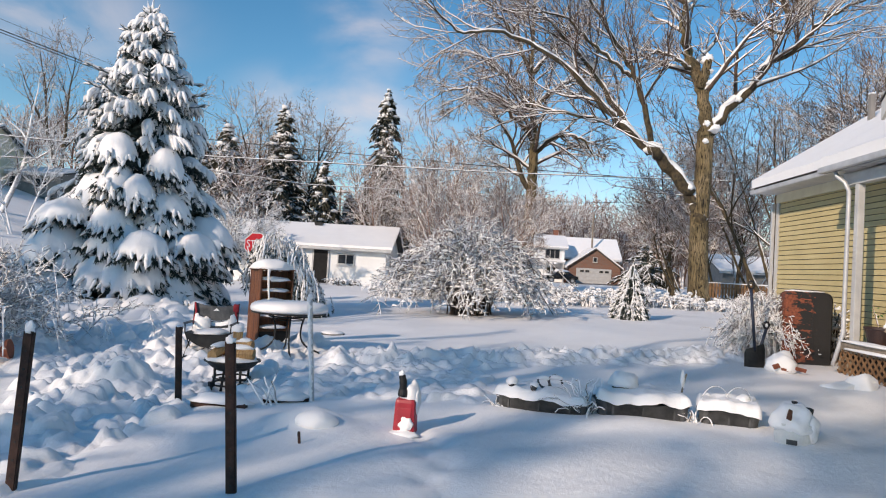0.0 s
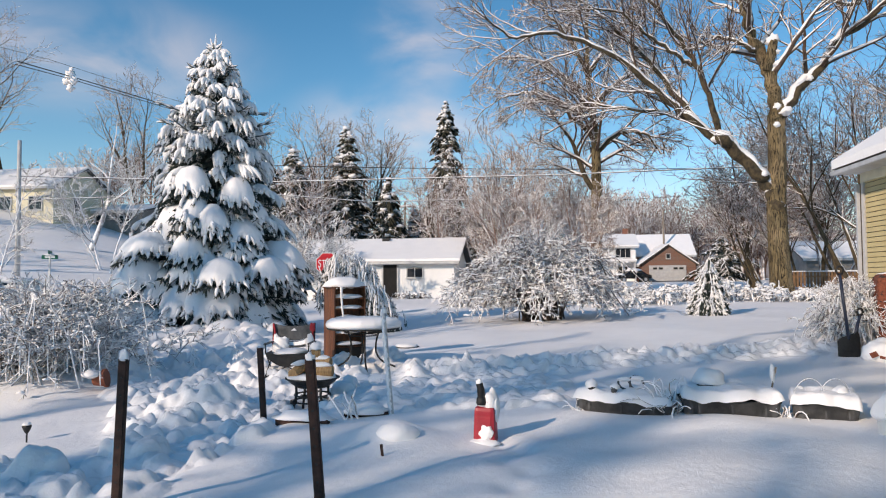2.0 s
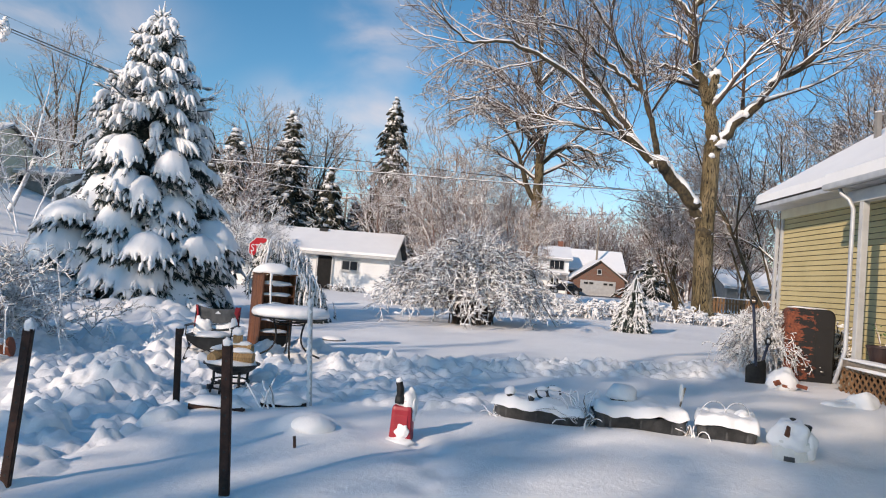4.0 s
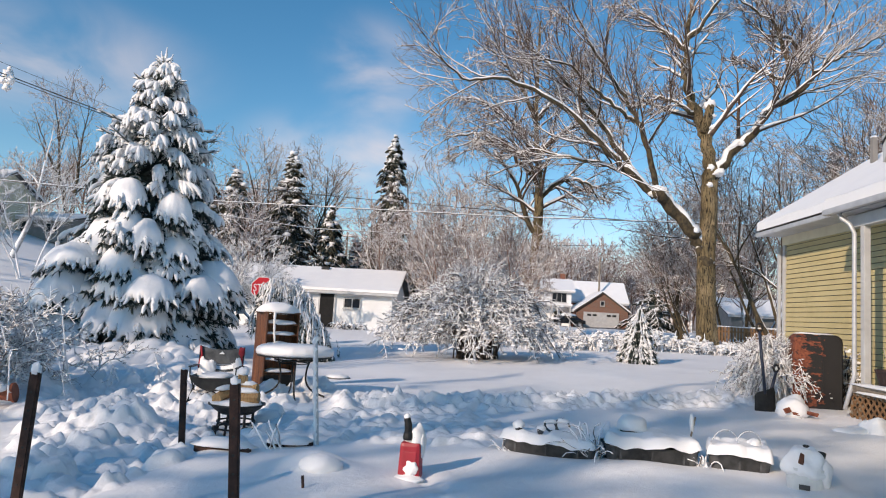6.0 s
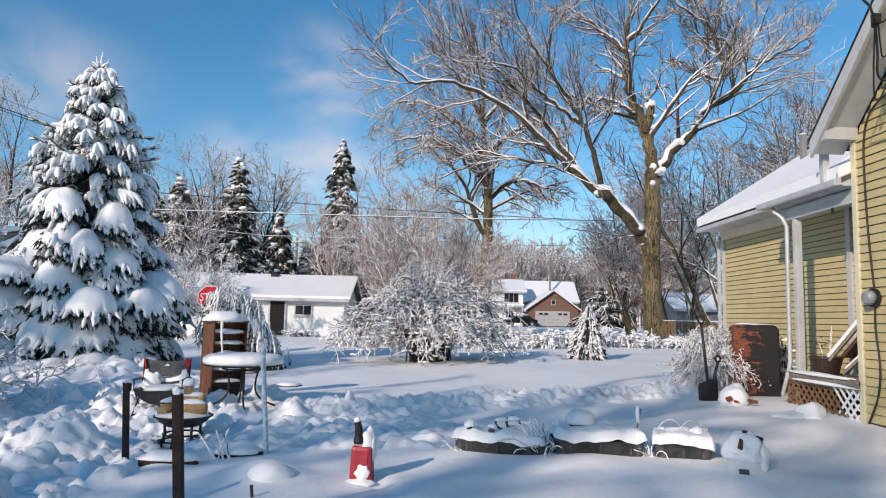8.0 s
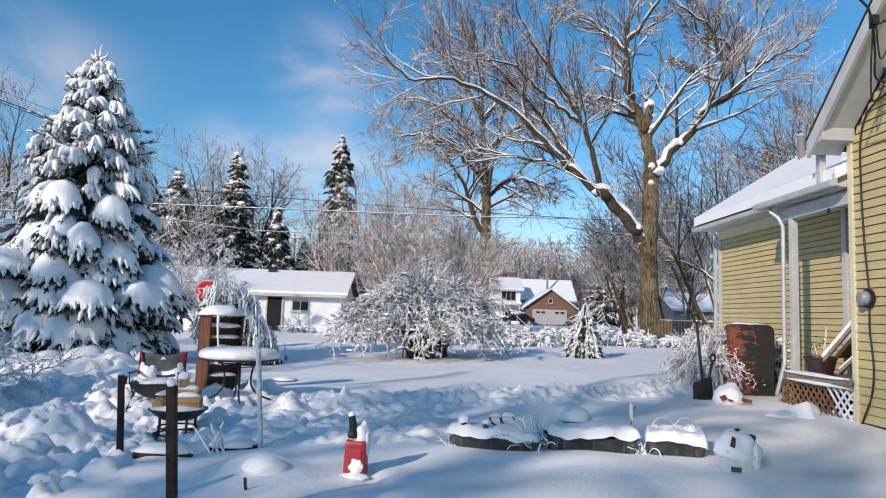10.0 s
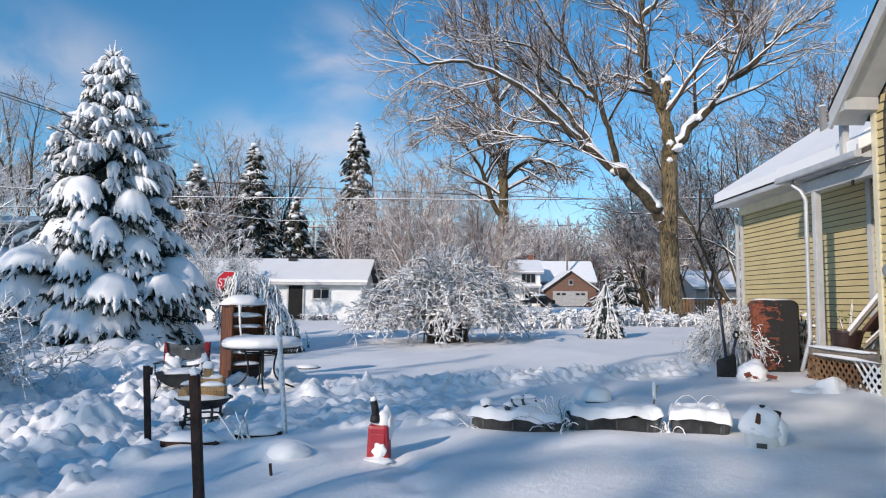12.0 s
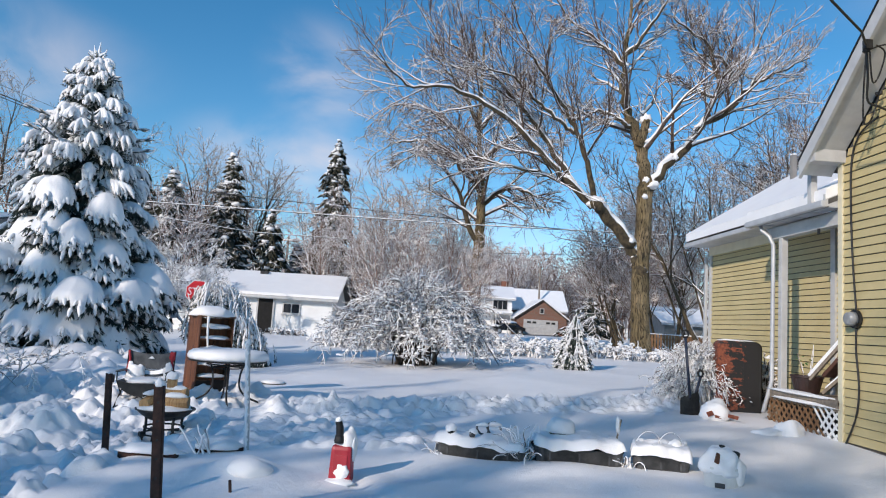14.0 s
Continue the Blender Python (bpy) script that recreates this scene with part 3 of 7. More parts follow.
def place_tree(name, at, seed, label, wood, twig, group="", turn=0.0, scale=1.0, snow=False, **how):
    main, one, two, three = bare_tree(seed, **how)
    t = thing(name, at, label, "tree", group, turn)
    t.scale = (scale, scale, scale)
    part("trunk", tree_mesh([main, one], [9, 6]), wood, t, smooth=True)
    part("crown", tree_mesh([two, three], [4, 3]), twig, t, "fine snow-dusted branches", smooth=True)
    if snow:
        tagged(part("snow_lining", snow_on(snow_on(Mesh(), main + one, 4, 0.7), two, 3, 0.9), SNOW, t, "snow lying along the limbs", True), kind="stuff")
    return t


def on_ground(x, y, sink=0.0):
    return (x, y, ground_height(x, y) - sink)


def big_maple():
    """The old maple: limbs laid out by hand, finer wood grown from them."""
    rng = random.Random(21)
    base = on_ground(11.66, 34.8, 0.1)
    t = thing("maple_tree", base, "massive old maple with tan furrowed bark and snow-lined limbs", "tree")

    def limb(points, r0, r1, depth):
        p = np.array([(x, depth * i / len(points) + rng.uniform(-0.25, 0.25), z) for i, (x, z) in enumerate(points)])
        ln = smooth_line(p, 5)
        ln[1:] += np.array([[rng.gauss(0, 0.05), rng.gauss(0, 0.08), rng.gauss(0, 0.05)] for _ in ln[1:]])
        return ln, np.linspace(r0 * 0.76, r1, len(ln))

    trunk_pts = [(0.22, 0, -0.2), (0.20, 0, 0.3), (0.12, 0, 2.0), (0.10, 0, 4.7), (0.16, 0, 6.7), (0.16, 0, 9.0)]
    trunk = smooth_line(trunk_pts, 6)
    flare = np.array([0.50 + 0.34 * math.exp(-max(p[2], 0) / 0.35) - 0.014 * max(p[2], 0) for p in trunk])
    limbs = [
        limb([(0.1, 4.4), (-0.3, 5.5), (-0.9, 6.2), (-2.0, 7.4), (-2.8, 7.9)], 0.42, 0.28, -0.6),
        limb([(-2.6, 7.8), (-4.1, 9.1), (-5.1, 9.9), (-7.0, 11.5), (-9.2, 12.9), (-11.3, 13.3), (-12.8, 13.1), (-14.7, 14.6)], 0.25, 0.03, -2.5),
        limb([(-2.7, 7.9), (-4.3, 9.9), (-5.1, 11.3), (-6.2, 13.0), (-7.7, 14.4), (-9.0, 15.7), (-11.6, 17.2)], 0.23, 0.03, 1.5),
        limb([(-2.5, 8.0), (-3.0, 9.8), (-3.6, 11.4), (-4.4, 12.9), (-5.9, 15.0), (-6.8, 16.7), (-7.8, 18.6)], 0.22, 0.03, -1.0),
        limb([(-4.0, 9.0), (-5.1, 9.6), (-7.0, 9.9), (-8.7, 10.4), (-10.2, 10.0)], 0.16, 0.02, 2.5),
        limb([(-3.8, 11.7), (-5.0, 12.4), (-6.2, 13.3), (-7.6, 14.2), (-9.3, 14.2), (-10.8, 13.9)], 0.13, 0.02, -3.0),
        limb([(0.16, 8.8), (-0.02, 10.6), (-0.35, 12.2), (-0.85, 13.4), (-1.2, 14.7), (-1.1, 16.6), (-0.8, 18.6), (-1.0, 21.4)], 0.46, 0.05, 0.5),
        limb([(-0.7, 12.4), (-1.7, 12.8), (-2.6, 13.0), (-3.6, 12.3)], 0.15, 0.03, -1.0),
        limb([(-1.1, 15.6), (-2.3, 16.9), (-3.6, 17.8), (-5.2, 19.8)], 0.17, 0.03, 1.0),
        limb([(-1.1, 16.4), (0.1, 17.9), (1.2, 20.0)], 0.15, 0.03, -1.2),
        limb([(0.2, 8.9), (1.6, 10.6), (2.6, 11.7), (3.6, 13.2), (4.1, 14.4), (5.6, 16.1), (6.7, 17.9), (7.7, 20.4)], 0.36, 0.04, 1.5),
        limb([(3.7, 13.1), (4.7, 13.8), (5.5, 14.9), (7.0, 15.7), (8.6, 16.6)], 0.19, 0.02, -1.5),
        limb([(4.1, 14.4), (3.8, 15.9), (2.8, 17.3), (1.2, 18.2)], 0.19, 0.03, -1.0),
        limb([(4.2, 14.6), (4.9, 15.9), (4.2, 17.0), (3.2, 17.3), (3.0, 19.4)], 0.18, 0.03, 1.5),
        limb([(4.0, 14.4), (2.6, 14.6), (1.2, 15.1)], 0.12, 0.02, -1.2),
    ]
    two, three, four = [], [], []
    for i, (ln, r) in enumerate(limbs):
        if i == 0:
            continue
        two += shoots(rng, ln, r, 15 if len(ln) > 14 else 9, 0.40, 0.74, 0.13, 0.05, 0.0, 9, 0.5, 0.15, 0.028)
    for ln, r in two:
        three += shoots(rng, ln, r, 8, 0.60, 0.70, 0.16, 0.05, 0.0, 6, 0.6, 0.15, 0.018)
    for ln, r in three:
        four += shoots(rng, ln, r, 6, 0.58, 0.75, 0.18, 0.05, 0.0, 4, 0.6, 0.12, 0.0115)
    bole = Mesh().tube(smooth_line(trunk, 4), np.interp(np.linspace(0, 1, (len(trunk) - 1) * 4 + 1), np.linspace(0, 1, len(trunk)), flare), 40)
    bole.v = [(x * 1.0 + 0.05 * noise.noise(Vector((x * 4, y * 4, z * 0.35))) + 0.03 * noise.noise(Vector((x * 11, y * 11, z * 1.1))), y + 0.05 * noise.noise(Vector((x * 4 + 9, y * 4, z * 0.35))) + 0.03 * noise.noise(Vector((x * 11, y * 11 + 5, z * 1.1))), z) for x, y, z in bole.v]
    part("trunk", bole, BARK, t, "tan furrowed bark", True)
    for i, (ln, r) in enumerate(limbs):
        part("limb", Mesh().tube(ln, r, 9), BARK if i == 6 else LIMB, t, smooth=True)
    tagged(part("snow_lining", snow_on(snow_on(snow_on(Mesh(), limbs[:6] + limbs[7:], 7, 0.9), two, 4, 1.1, 0.02), three, 3, 1.1, 0.014), SNOW, t, "snow lying along limbs and branches", True), kind="stuff")
    part("crown", tree_mesh([two, three], [5, 4]), BRANCH, t, "arching branches lined with snow", smooth=True)
    part("twig_haze", tree_mesh([four], [3]), FINETWIG, t, "dense fine brown twigs", smooth=True)
    # the broken stub beside the middle limb, capped with snow
    part("stub", Mesh().tube([(-0.25, -0.15, 11.3), (-0.08, -0.35, 12.1), (0.0, -0.42, 12.7)], [0.22, 0.24, 0.20], 9, True), BARK, t, smooth=True)
    for k, (x, y, z, s) in enumerate([(0.0, -0.42, 12.8, 0.42), (0.12, -0.5, 12.2, 0.26), (0.14, -0.5, 11.6, 0.2), (0.45, -0.42, 9.25, 0.46), (0.1, -0.5, 9.5, 0.26), (0.05, -0.5, 8.6, 0.2), (2.6, -0.2, 11.95, 0.34), (1.7, -0.3, 10.9, 0.22), (-2.3, -0.4, 8.05, 0.38), (-2.8, -0.4, 8.0, 0.34), (-0.6, -0.5, 6.2, 0.26)]):
        part("snow_cap", Mesh().blob((s * 0.70, s * 0.6, s * rng.uniform(0.35, 0.7)), (x, y + 0.1, z - 0.08), k, 0.7, 12, 18, 0.9, 2.0), SNOW, t, "clump of snow lodged in a fork", True)


def second_maple():
    rng = random.Random(31)
    base = on_ground(4.1, 45.0, 0.2)
    t = thing("maple_tree", base, "tall slender maple with yellowish trunk and bare drooping crown", "tree")
    trunk = smooth_line([(-0.2, 0, 0), (-0.12, 0, 4.5), (-0.05, 0, 9), (-0.2, 0, 12), (-0.5, 0, 15), (-0.5, 0, 22)], 5)
    fork = smooth_line([(-0.05, 0, 7.0), (-0.7, 0, 7.9), (-1.25, 0, 9.4), (-1.7, 0, 10.6), (-2.9, 0.4, 12.2), (-4.6, 0.5, 13.0)], 5)
    main = [(trunk, np.linspace(0.46, 0.07, len(trunk))), (fork, np.linspace(0.22, 0.04, len(fork)))]
    for pts in (
        [(-0.1, 0, 10.4), (-2.0, -0.5, 12.4), (-4.4, -0.8, 13.6), (-6.6, -1.0, 13.0)],
        [(-0.2, 0, 12.2), (-2.2, 0.6, 15.0), (-4.6, 1.0, 16.6), (-7.0, 1.2, 16.4)],
        [(-0.1, 0, 9.6), (1.4, -0.4, 10.8), (3.0, -0.6, 10.6), (4.0, -0.8, 9.2)],
        [(-0.2, 0, 12.6), (1.6, 0.4, 14.4), (3.4, 0.6, 15.2), (5.0, 0.8, 14.6)],
        [(-0.4, 0, 14.6), (-2.0, -0.6, 17.6), (-4.0, -1.0, 19.6)],
        [(-0.4, 0, 15.0), (1.4, 0.5, 17.8), (2.8, 0.8, 20.2)],
    ):
        ln = smooth_line(pts, 6)
        ln[1:] += np.array([[rng.gauss(0, 0.07), rng.gauss(0, 0.08), rng.gauss(0, 0.07)] for _ in ln[1:]])
        main.append((ln, np.linspace(0.17, 0.03, len(ln))))
    one, two, three = [], [], []
    one += shoots(rng, *main[0], 26, 0.34, 1.0, 0.11, 0.02, 0.04, 7, 0.4, 0.36, 0.03)
    for ln, r in main[1:]:
        one += shoots(rng, ln, r, 13, 0.50, 0.85, 0.12, 0.0, 0.05, 6, 0.6, 0.2, 0.03)
    for ln, r in one:
        two += shoots(rng, ln, r, 8, 0.52, 0.8, 0.13, 0.0, 0.06, 5, 0.6, 0.2, 0.020)
    for ln, r in two:
        three += shoots(rng, ln, r, 7, 0.6, 0.85, 0.13, 0.0, 0.08, 3, 0.65, 0.15, 0.014)
    part("trunk", Mesh().tube(*main[0], 12), BARK, t, "yellowish furrowed bark", smooth=True)
    for ln, r in main[1:]:
        part("limb", Mesh().tube(ln, r, 8), LIMB, t, smooth=True)
    tagged(part("snow_lining", snow_on(snow_on(Mesh(), main[1:] + one, 5, 0.95), two, 3, 1.1, 0.016), SNOW, t, "snow lying along limbs and branches", True), kind="stuff")
    part("crown", tree_mesh([one, two], [5, 4]), BRANCH, t, "branches lined with snow", smooth=True)
    part("twig_haze", tree_mesh([three], [3]), FINETWIG, t, "dense fine brown twigs", smooth=True)


def needle_fan(m, rng, tip, way, size, count):
    """Short dark needles as narrow blades round a point."""
    for _ in range(count):
        d = np.array(way) + np.array([rng.gauss(0, 0.5), rng.gauss(0, 0.5), rng.gauss(-0.25, 0.4)])
        d /= np.linalg.norm(d)
        s = np.cross(d, [rng.gauss(0, 1), rng.gauss(0, 1), rng.gauss(0, 1)])
        s = s / (np.linalg.norm(s) + 1e-9) * size * 0.16
        p = np.array(tip)
        m.add([p - s, p + s, p + d * size], [(0, 1, 2)])


def pillow(m, at, out, size, rng, lobes, hang):
    """A bough's load of snow: a broad rounded dome with a finely scalloped drooping rim."""
    ox, oy = out
    off = Vector((rng.uniform(0, 50), rng.uniform(0, 50), 0))
    rings, sides = 8, 44
    vs, fs = [], []
    ph = rng.uniform(0, 6.28)
    for i in range(rings + 1):
        u = i / rings
        for j in range(sides):
            a = 2 * math.pi * j / sides
            wave = math.cos(lobes * a + ph + 1.2 * noise.noise(Vector((math.cos(a) * 2, math.sin(a) * 2, 3)) + off))
            rim = 1 + 0.09 * wave * u**3 + 0.26 * u * noise.noise(Vector((math.cos(a) * 1.5, math.sin(a) * 1.5, u)) + off)
            rr = math.sin(u * math.pi / 2) * rim
            fwd, lat = rr * math.cos(a) * size[0], rr * math.sin(a) * size[1]
            z = size[2] * math.cos(u * math.pi / 2) ** 0.8 - hang * max(fwd / size[0], 0) ** 2 - hang * 0.6 * (lat / size[1]) ** 2
            z -= 0.13 * max(0, wave) * u**4
            z += 0.22 * size[2] * noise.noise(Vector((fwd * 3.5, lat * 3.5, 7.0)) + off) + 0.035 * noise.noise(Vector((fwd * 9, lat * 9, 3.0)) + off)
            vs.append((at[0] + ox * fwd - oy * lat, at[1] + oy * fwd + ox * lat, at[2] + z))
    for i in range(rings):
        fs += [(i * sides + j, (i + 1) * sides + j, (i + 1) * sides + (j + 1) % sides, i * sides + (j + 1) % sides) for j in range(sides)]
    k = len(vs)
    for j in range(sides):
        x, y, z = vs[rings * sides + j]
        vs.append((at[0] + (x - at[0]) * 0.72, at[1] + (y - at[1]) * 0.72, z - 0.02))
    fs += [(rings * sides + j, k + j, k + (j + 1) % sides, rings * sides + (j + 1) % sides) for j in range(sides)]
    m.add(vs, fs)
    return [vs[rings * sides + j] for j in range(sides)]


def snowy_spruce(at, height, radius, seed, label):
    """Heavy snow umbrellas on the low boughs, drooping snow-coated fingers higher up, dark needles between."""
    rng = random.Random(seed)
    t = thing("spruce_tree", at, label, "tree")
    wood, sprig, dark, tip = Mesh(), Mesh(), Mesh(), Mesh()
    wood.tube([(0, 0, -0.2), (0, 0, height * 0.5), (0, 0, height)], [0.2, 0.12, 0.02], 8)

    def fingers(along, ox, oy, s0, count, length, fat, slope, wide=1.3):
        """Snow-coated side sprigs along the outer part of a bough."""
        for k in range(count):
            s = s0 + (1 - s0) * (k + rng.random()) / count
            side = rng.uniform(-1, 1) * (wide - 0.6 * wide * s)
            way = (ox - oy * side, oy + ox * side, slope + rng.uniform(-0.3, 0.2))
            ln = bent(rng, along(s) + np.array([0, 0, 0.03]), way, length * rng.uniform(0.7, 1.3), 4, 0.08, 0.0, 0.62)
            w = rng.uniform(0.75, 1.2) * fat
            sprig.tube(ln, np.array([0.7, 1.0, 1.05, 0.8, 0.15]) * w, 6)
            for q in (2, 3, 4):
                needle_fan(dark, rng, ln[q] - np.array([0, 0, w * 0.8]), ln[q] - ln[q - 1], 0.09, 2)

    def umbrella(c, ox, oy, fwd, w, tall, hang):
        """One bough's rounded load with a fringe of sprigs and dark needles under its rim."""
        load = Mesh()
        rim = pillow(load, (c[0], c[1], c[2] + 0.03), (ox, oy), (fwd, w, tall), rng, rng.choice((11, 13, 14, 16)), hang)
        part("snow_pillow", load, SNOW, t, "", True)
        for x, y, q in rim:
            gx, gy = x - c[0], y - c[1]
            for _ in range(2):
                k = rng.uniform(0.72, 0.97)
                needle_fan(dark, rng, (c[0] + gx * k, c[1] + gy * k, q - 0.03), (gx * 0.4, gy * 0.4, -1), rng.uniform(0.14, 0.24), 5)
            if rng.random() < 0.75:
                d = (ox * 0.35 + gx * 0.5 + rng.gauss(0, 0.2), oy * 0.35 + gy * 0.5 + rng.gauss(0, 0.2), -1)
                ln = bent(rng, (x * 0.985, y * 0.985, q + 0.06), d, rng.uniform(0.12, 0.30), 3, 0.1)
                sprig.tube(ln, np.array([0.05, 0.052, 0.04, 0.008]), 5)
                needle_fan(dark, rng, ln[2] - np.array([0, 0, 0.03]), d, 0.13, 4)

    z = 0.55
    while z < height - 0.4:
        f = z / height
        reach = radius * (1 - f) ** 0.80 * rng.uniform(0.88, 1.08) + 0.04
        low = f < 0.52
        lat = min(max(0.27 * reach, 0.16), 0.72)
        count = max(5, int(2 * math.pi * reach * 0.74 / ((1.75 if low else 1.9) * lat)))
        turn = rng.uniform(0, 6.28)
        for j in range(count):
            a = turn + 2 * math.pi * (j + rng.uniform(-0.3, 0.3)) / count
            ox, oy = math.cos(a), math.sin(a)
            r = reach * rng.uniform(0.78, 1.14)
            zz = z + rng.uniform(-0.25, 0.25)
            droop, rise = (0.42 if low else 0.40 - 0.22 * f) * r, (0.18 if low else 0.18 + 0.2 * f) * r

            def along(s):
                return np.array([ox * r * s, oy * r * s, zz + rise * s - droop * s * s])

            wood.tube([along(s) for s in (0.0, 0.35, 0.7, 1.0)], [0.05, 0.04, 0.025, 0.01], 5)
            if low and rng.random() < (0.95 if f < 0.36 else 0.6):
                w = lat * rng.uniform(0.72, 1.25)
                umbrella(along(0.74), ox, oy, min(max(0.26 * r, 0.28), 0.75) * rng.uniform(0.85, 1.15), w, rng.uniform(0.28, 0.44) * min(1, w / 0.5), rng.uniform(0.36, 0.66) * min(1, w / 0.5))
                fingers(along, ox, oy, 0.5, 9, 0.36, 0.05, -0.4)
            else:
                n = 38 if r > 0.9 else 20
                fingers(along, ox, oy, 0.18, n, 0.50 if r > 0.9 else 0.34, 0.072 if r > 0.9 else 0.056, -0.55, 1.8)
                if rng.random() < 0.35 * (1.0 - f) + 0.05:
                    umbrella(along(0.72), ox, oy, max(0.20 * r, 0.16), max(0.7 * lat, 0.15), 0.10 + 0.08 * rng.random(), 0.20)
            for _ in range(int((14 if low else 6) * lat / 0.4)):
                s, o = rng.uniform(0.3, 0.95), rng.uniform(-1, 1)
                p = along(s)
                needle_fan(dark, rng, (p[0] - oy * o * lat, p[1] + ox * o * lat, p[2] - 0.10 - 0.25 * abs(o) * lat), (ox * 0.5, oy * 0.5, -0.7), 0.26, 5)
            # sparser inner sprigs fill the gaps between loads
            fingers(lambda s: along(0.25 + 0.45 * s) + np.array([-oy * 0.09 * r, ox * 0.09 * r, 0.1]), ox, oy, 0.2, (5 if f < 0.28 else 13) if low else 14, 0.40, 0.060, -0.5)
        z += 0.62 - 0.30 * f if low else 0.40 - 0.10 * f
    # a few boughs reach out past the rest, and the spiky top
    for k in range(16):
        h, a = height * rng.uniform(0.55, 0.9), rng.uniform(0, 6.28)
        r = radius * (1 - h / height) ** 0.80 * rng.uniform(1.15, 1.6)
        ln = bent(rng, (0, 0, h), (math.cos(a), math.sin(a), 0.12), r, 6, 0.05, 0.02)
        tip.tube(ln, [0.03, 0.05, 0.055, 0.055, 0.05, 0.04, 0.008], 6)
        for q in (3, 4, 5):
            for side in (-1, 1):
                d = ln[q] - ln[q - 1]
                tip.tube(bent(rng, ln[q], (d[0] - side * d[1], d[1] + side * d[0], d[2]), 0.28, 3, 0.08), [0.03, 0.04, 0.035, 0.006], 5)
    for k in range(40):
        h = height - 0.05 - 1.3 * k / 40
        a = rng.uniform(0, 6.28)
        ln = bent(rng, (0, 0, h - 0.2), (math.cos(a), math.sin(a), 0.65), rng.uniform(0.24, 0.38) + 0.008 * k, 4, 0.06)
        tip.tube(ln, [0.03, 0.05, 0.05, 0.04, 0.006], 6)
        needle_fan(dark, rng, ln[2], (math.cos(a), math.sin(a), 0), 0.14, 4)
    tip.tube([(0, 0, height - 0.5), (0, 0, height - 0.1), (0.01, 0, height + 0.22)], [0.05, 0.045, 0.01], 6)
    tip.tube([(0.03, 0, height - 0.6), (-0.10, 0, height - 0.2), (-0.16, 0, height + 0.10)], [0.05, 0.045, 0.01], 6)
    tip.tube([(0.03, 0, height - 0.6), (0.14, 0, height - 0.25), (0.20, 0.02, height + 0.02)], [0.05, 0.045, 0.01], 6)
    core = Mesh()
    core.lathe([(radius * 0.55 * (1 - k / 9) ** 0.85 + 0.02, 0.1 + k / 9 * height * 0.93) for k in range(10)], 26, wobble=0.3, seed=seed)
    for _ in range(3600):
        h = rng.random() ** 1.4
        a = rng.uniform(0, 6.283)
        rr = (radius * 0.56 * (1 - h) ** 0.85) * rng.uniform(0.95, 1.3)
        needle_fan(dark, rng, (rr * math.cos(a), rr * math.sin(a), 0.1 + h * height * 0.93), (math.cos(a), math.sin(a), -0.3), 0.28, 4)
    part("trunk", wood, LIMB, t, smooth=True)
    part("foliage_core", core, NEEDLE, t, "dark inner needles")
    tagged(part("needle_foliage", dark, NEEDLE, t, "dark green needles"), kind="stuff")
    tagged(part("foliage", sprig, SPRIG, t, "drooping snow-coated sprigs", True), kind="stuff")
    part("leader", tip, SPRIG, t, "upright snowy tip", True)
    return t


def far_conifer(at, height, radius, seed, label, gap=0.42, droop=0.35, bare=0.05):
    """A conifer at a distance: dark whorls of drooping sprays, each with its own pads of snow."""
    rng = random.Random(seed)
    t = thing("conifer_tree", at, label, "tree", "conifers behind the houses")
    wood, spray, load = Mesh(), Mesh(), Mesh()
    wood.tube([(0, 0, -0.3), (0, 0, height * 0.6), (0, 0, height)], [0.24, 0.15, 0.02], 7)
    z = height * bare
    while z < height:
        f = z / height
        reach = 1.75 * radius * (1 - f) ** 0.7 * rng.uniform(0.55, 1.2) + 0.15
        for j in range(max(5, int(12 * (1 - f) + 5))):
            a = rng.uniform(0, 6.28)
            r = reach * rng.uniform(0.5, 1.12)
            ln = bent(rng, (0, 0, z + rng.uniform(-0.45, 0.45)), (math.cos(a), math.sin(a), rng.uniform(0.0, 0.3)), r, 5, 0.08, 0.0, droop)
            spray.tube(ln, np.array([0.08, 0.15, 0.18, 0.17, 0.12, 0.03]), 4)
            if rng.random() < (0.62 if radius < 2.9 else 0.15):
                q = rng.choice((2, 3, 4))
                k = rng.uniform(0.10, 0.26)
                load.blob((k * 1.5, k * 1.3, k * 0.8), tuple(ln[q] + np.array([0, 0, 0.13])), rng.randrange(60), 0.6, 4, 7, 0.6)
            for q in (1, 2, 3, 4):
                for side in (-1, 1):
                    d = ln[q] - ln[q - 1]
                    d /= np.linalg.norm(d)
                    w = d + side * np.array([-d[1], d[0], 0]) * 0.9
                    w[2] -= rng.uniform(0.35, 0.8)
                    sl = bent(rng, ln[q], w, (0.30 + 0.22 * r) * rng.uniform(0.6, 1.3), 2, 0.08)
                    spray.tube(sl, [0.10, 0.11, 0.02], 3)
        z += gap * (0.55 + 0.5 * (1 - f))
    part("trunk", wood, LIMB, t, smooth=True)
    part("foliage_core", Mesh().lathe([(0.55 * radius * (1 - k / 9) ** 0.7 + 0.02, height * (bare + (0.97 - bare) * k / 9)) for k in range(10)], 14, wobble=0.4, seed=seed), NEEDLE, t, "dark inner needles")
    part("crown", spray, FARSPRIG, t, "drooping dark needle sprays dusted with snow", True)
    tagged(part("snow_load", load, SNOW, t, "pads of snow on the sprays", True), kind="stuff")
    return t


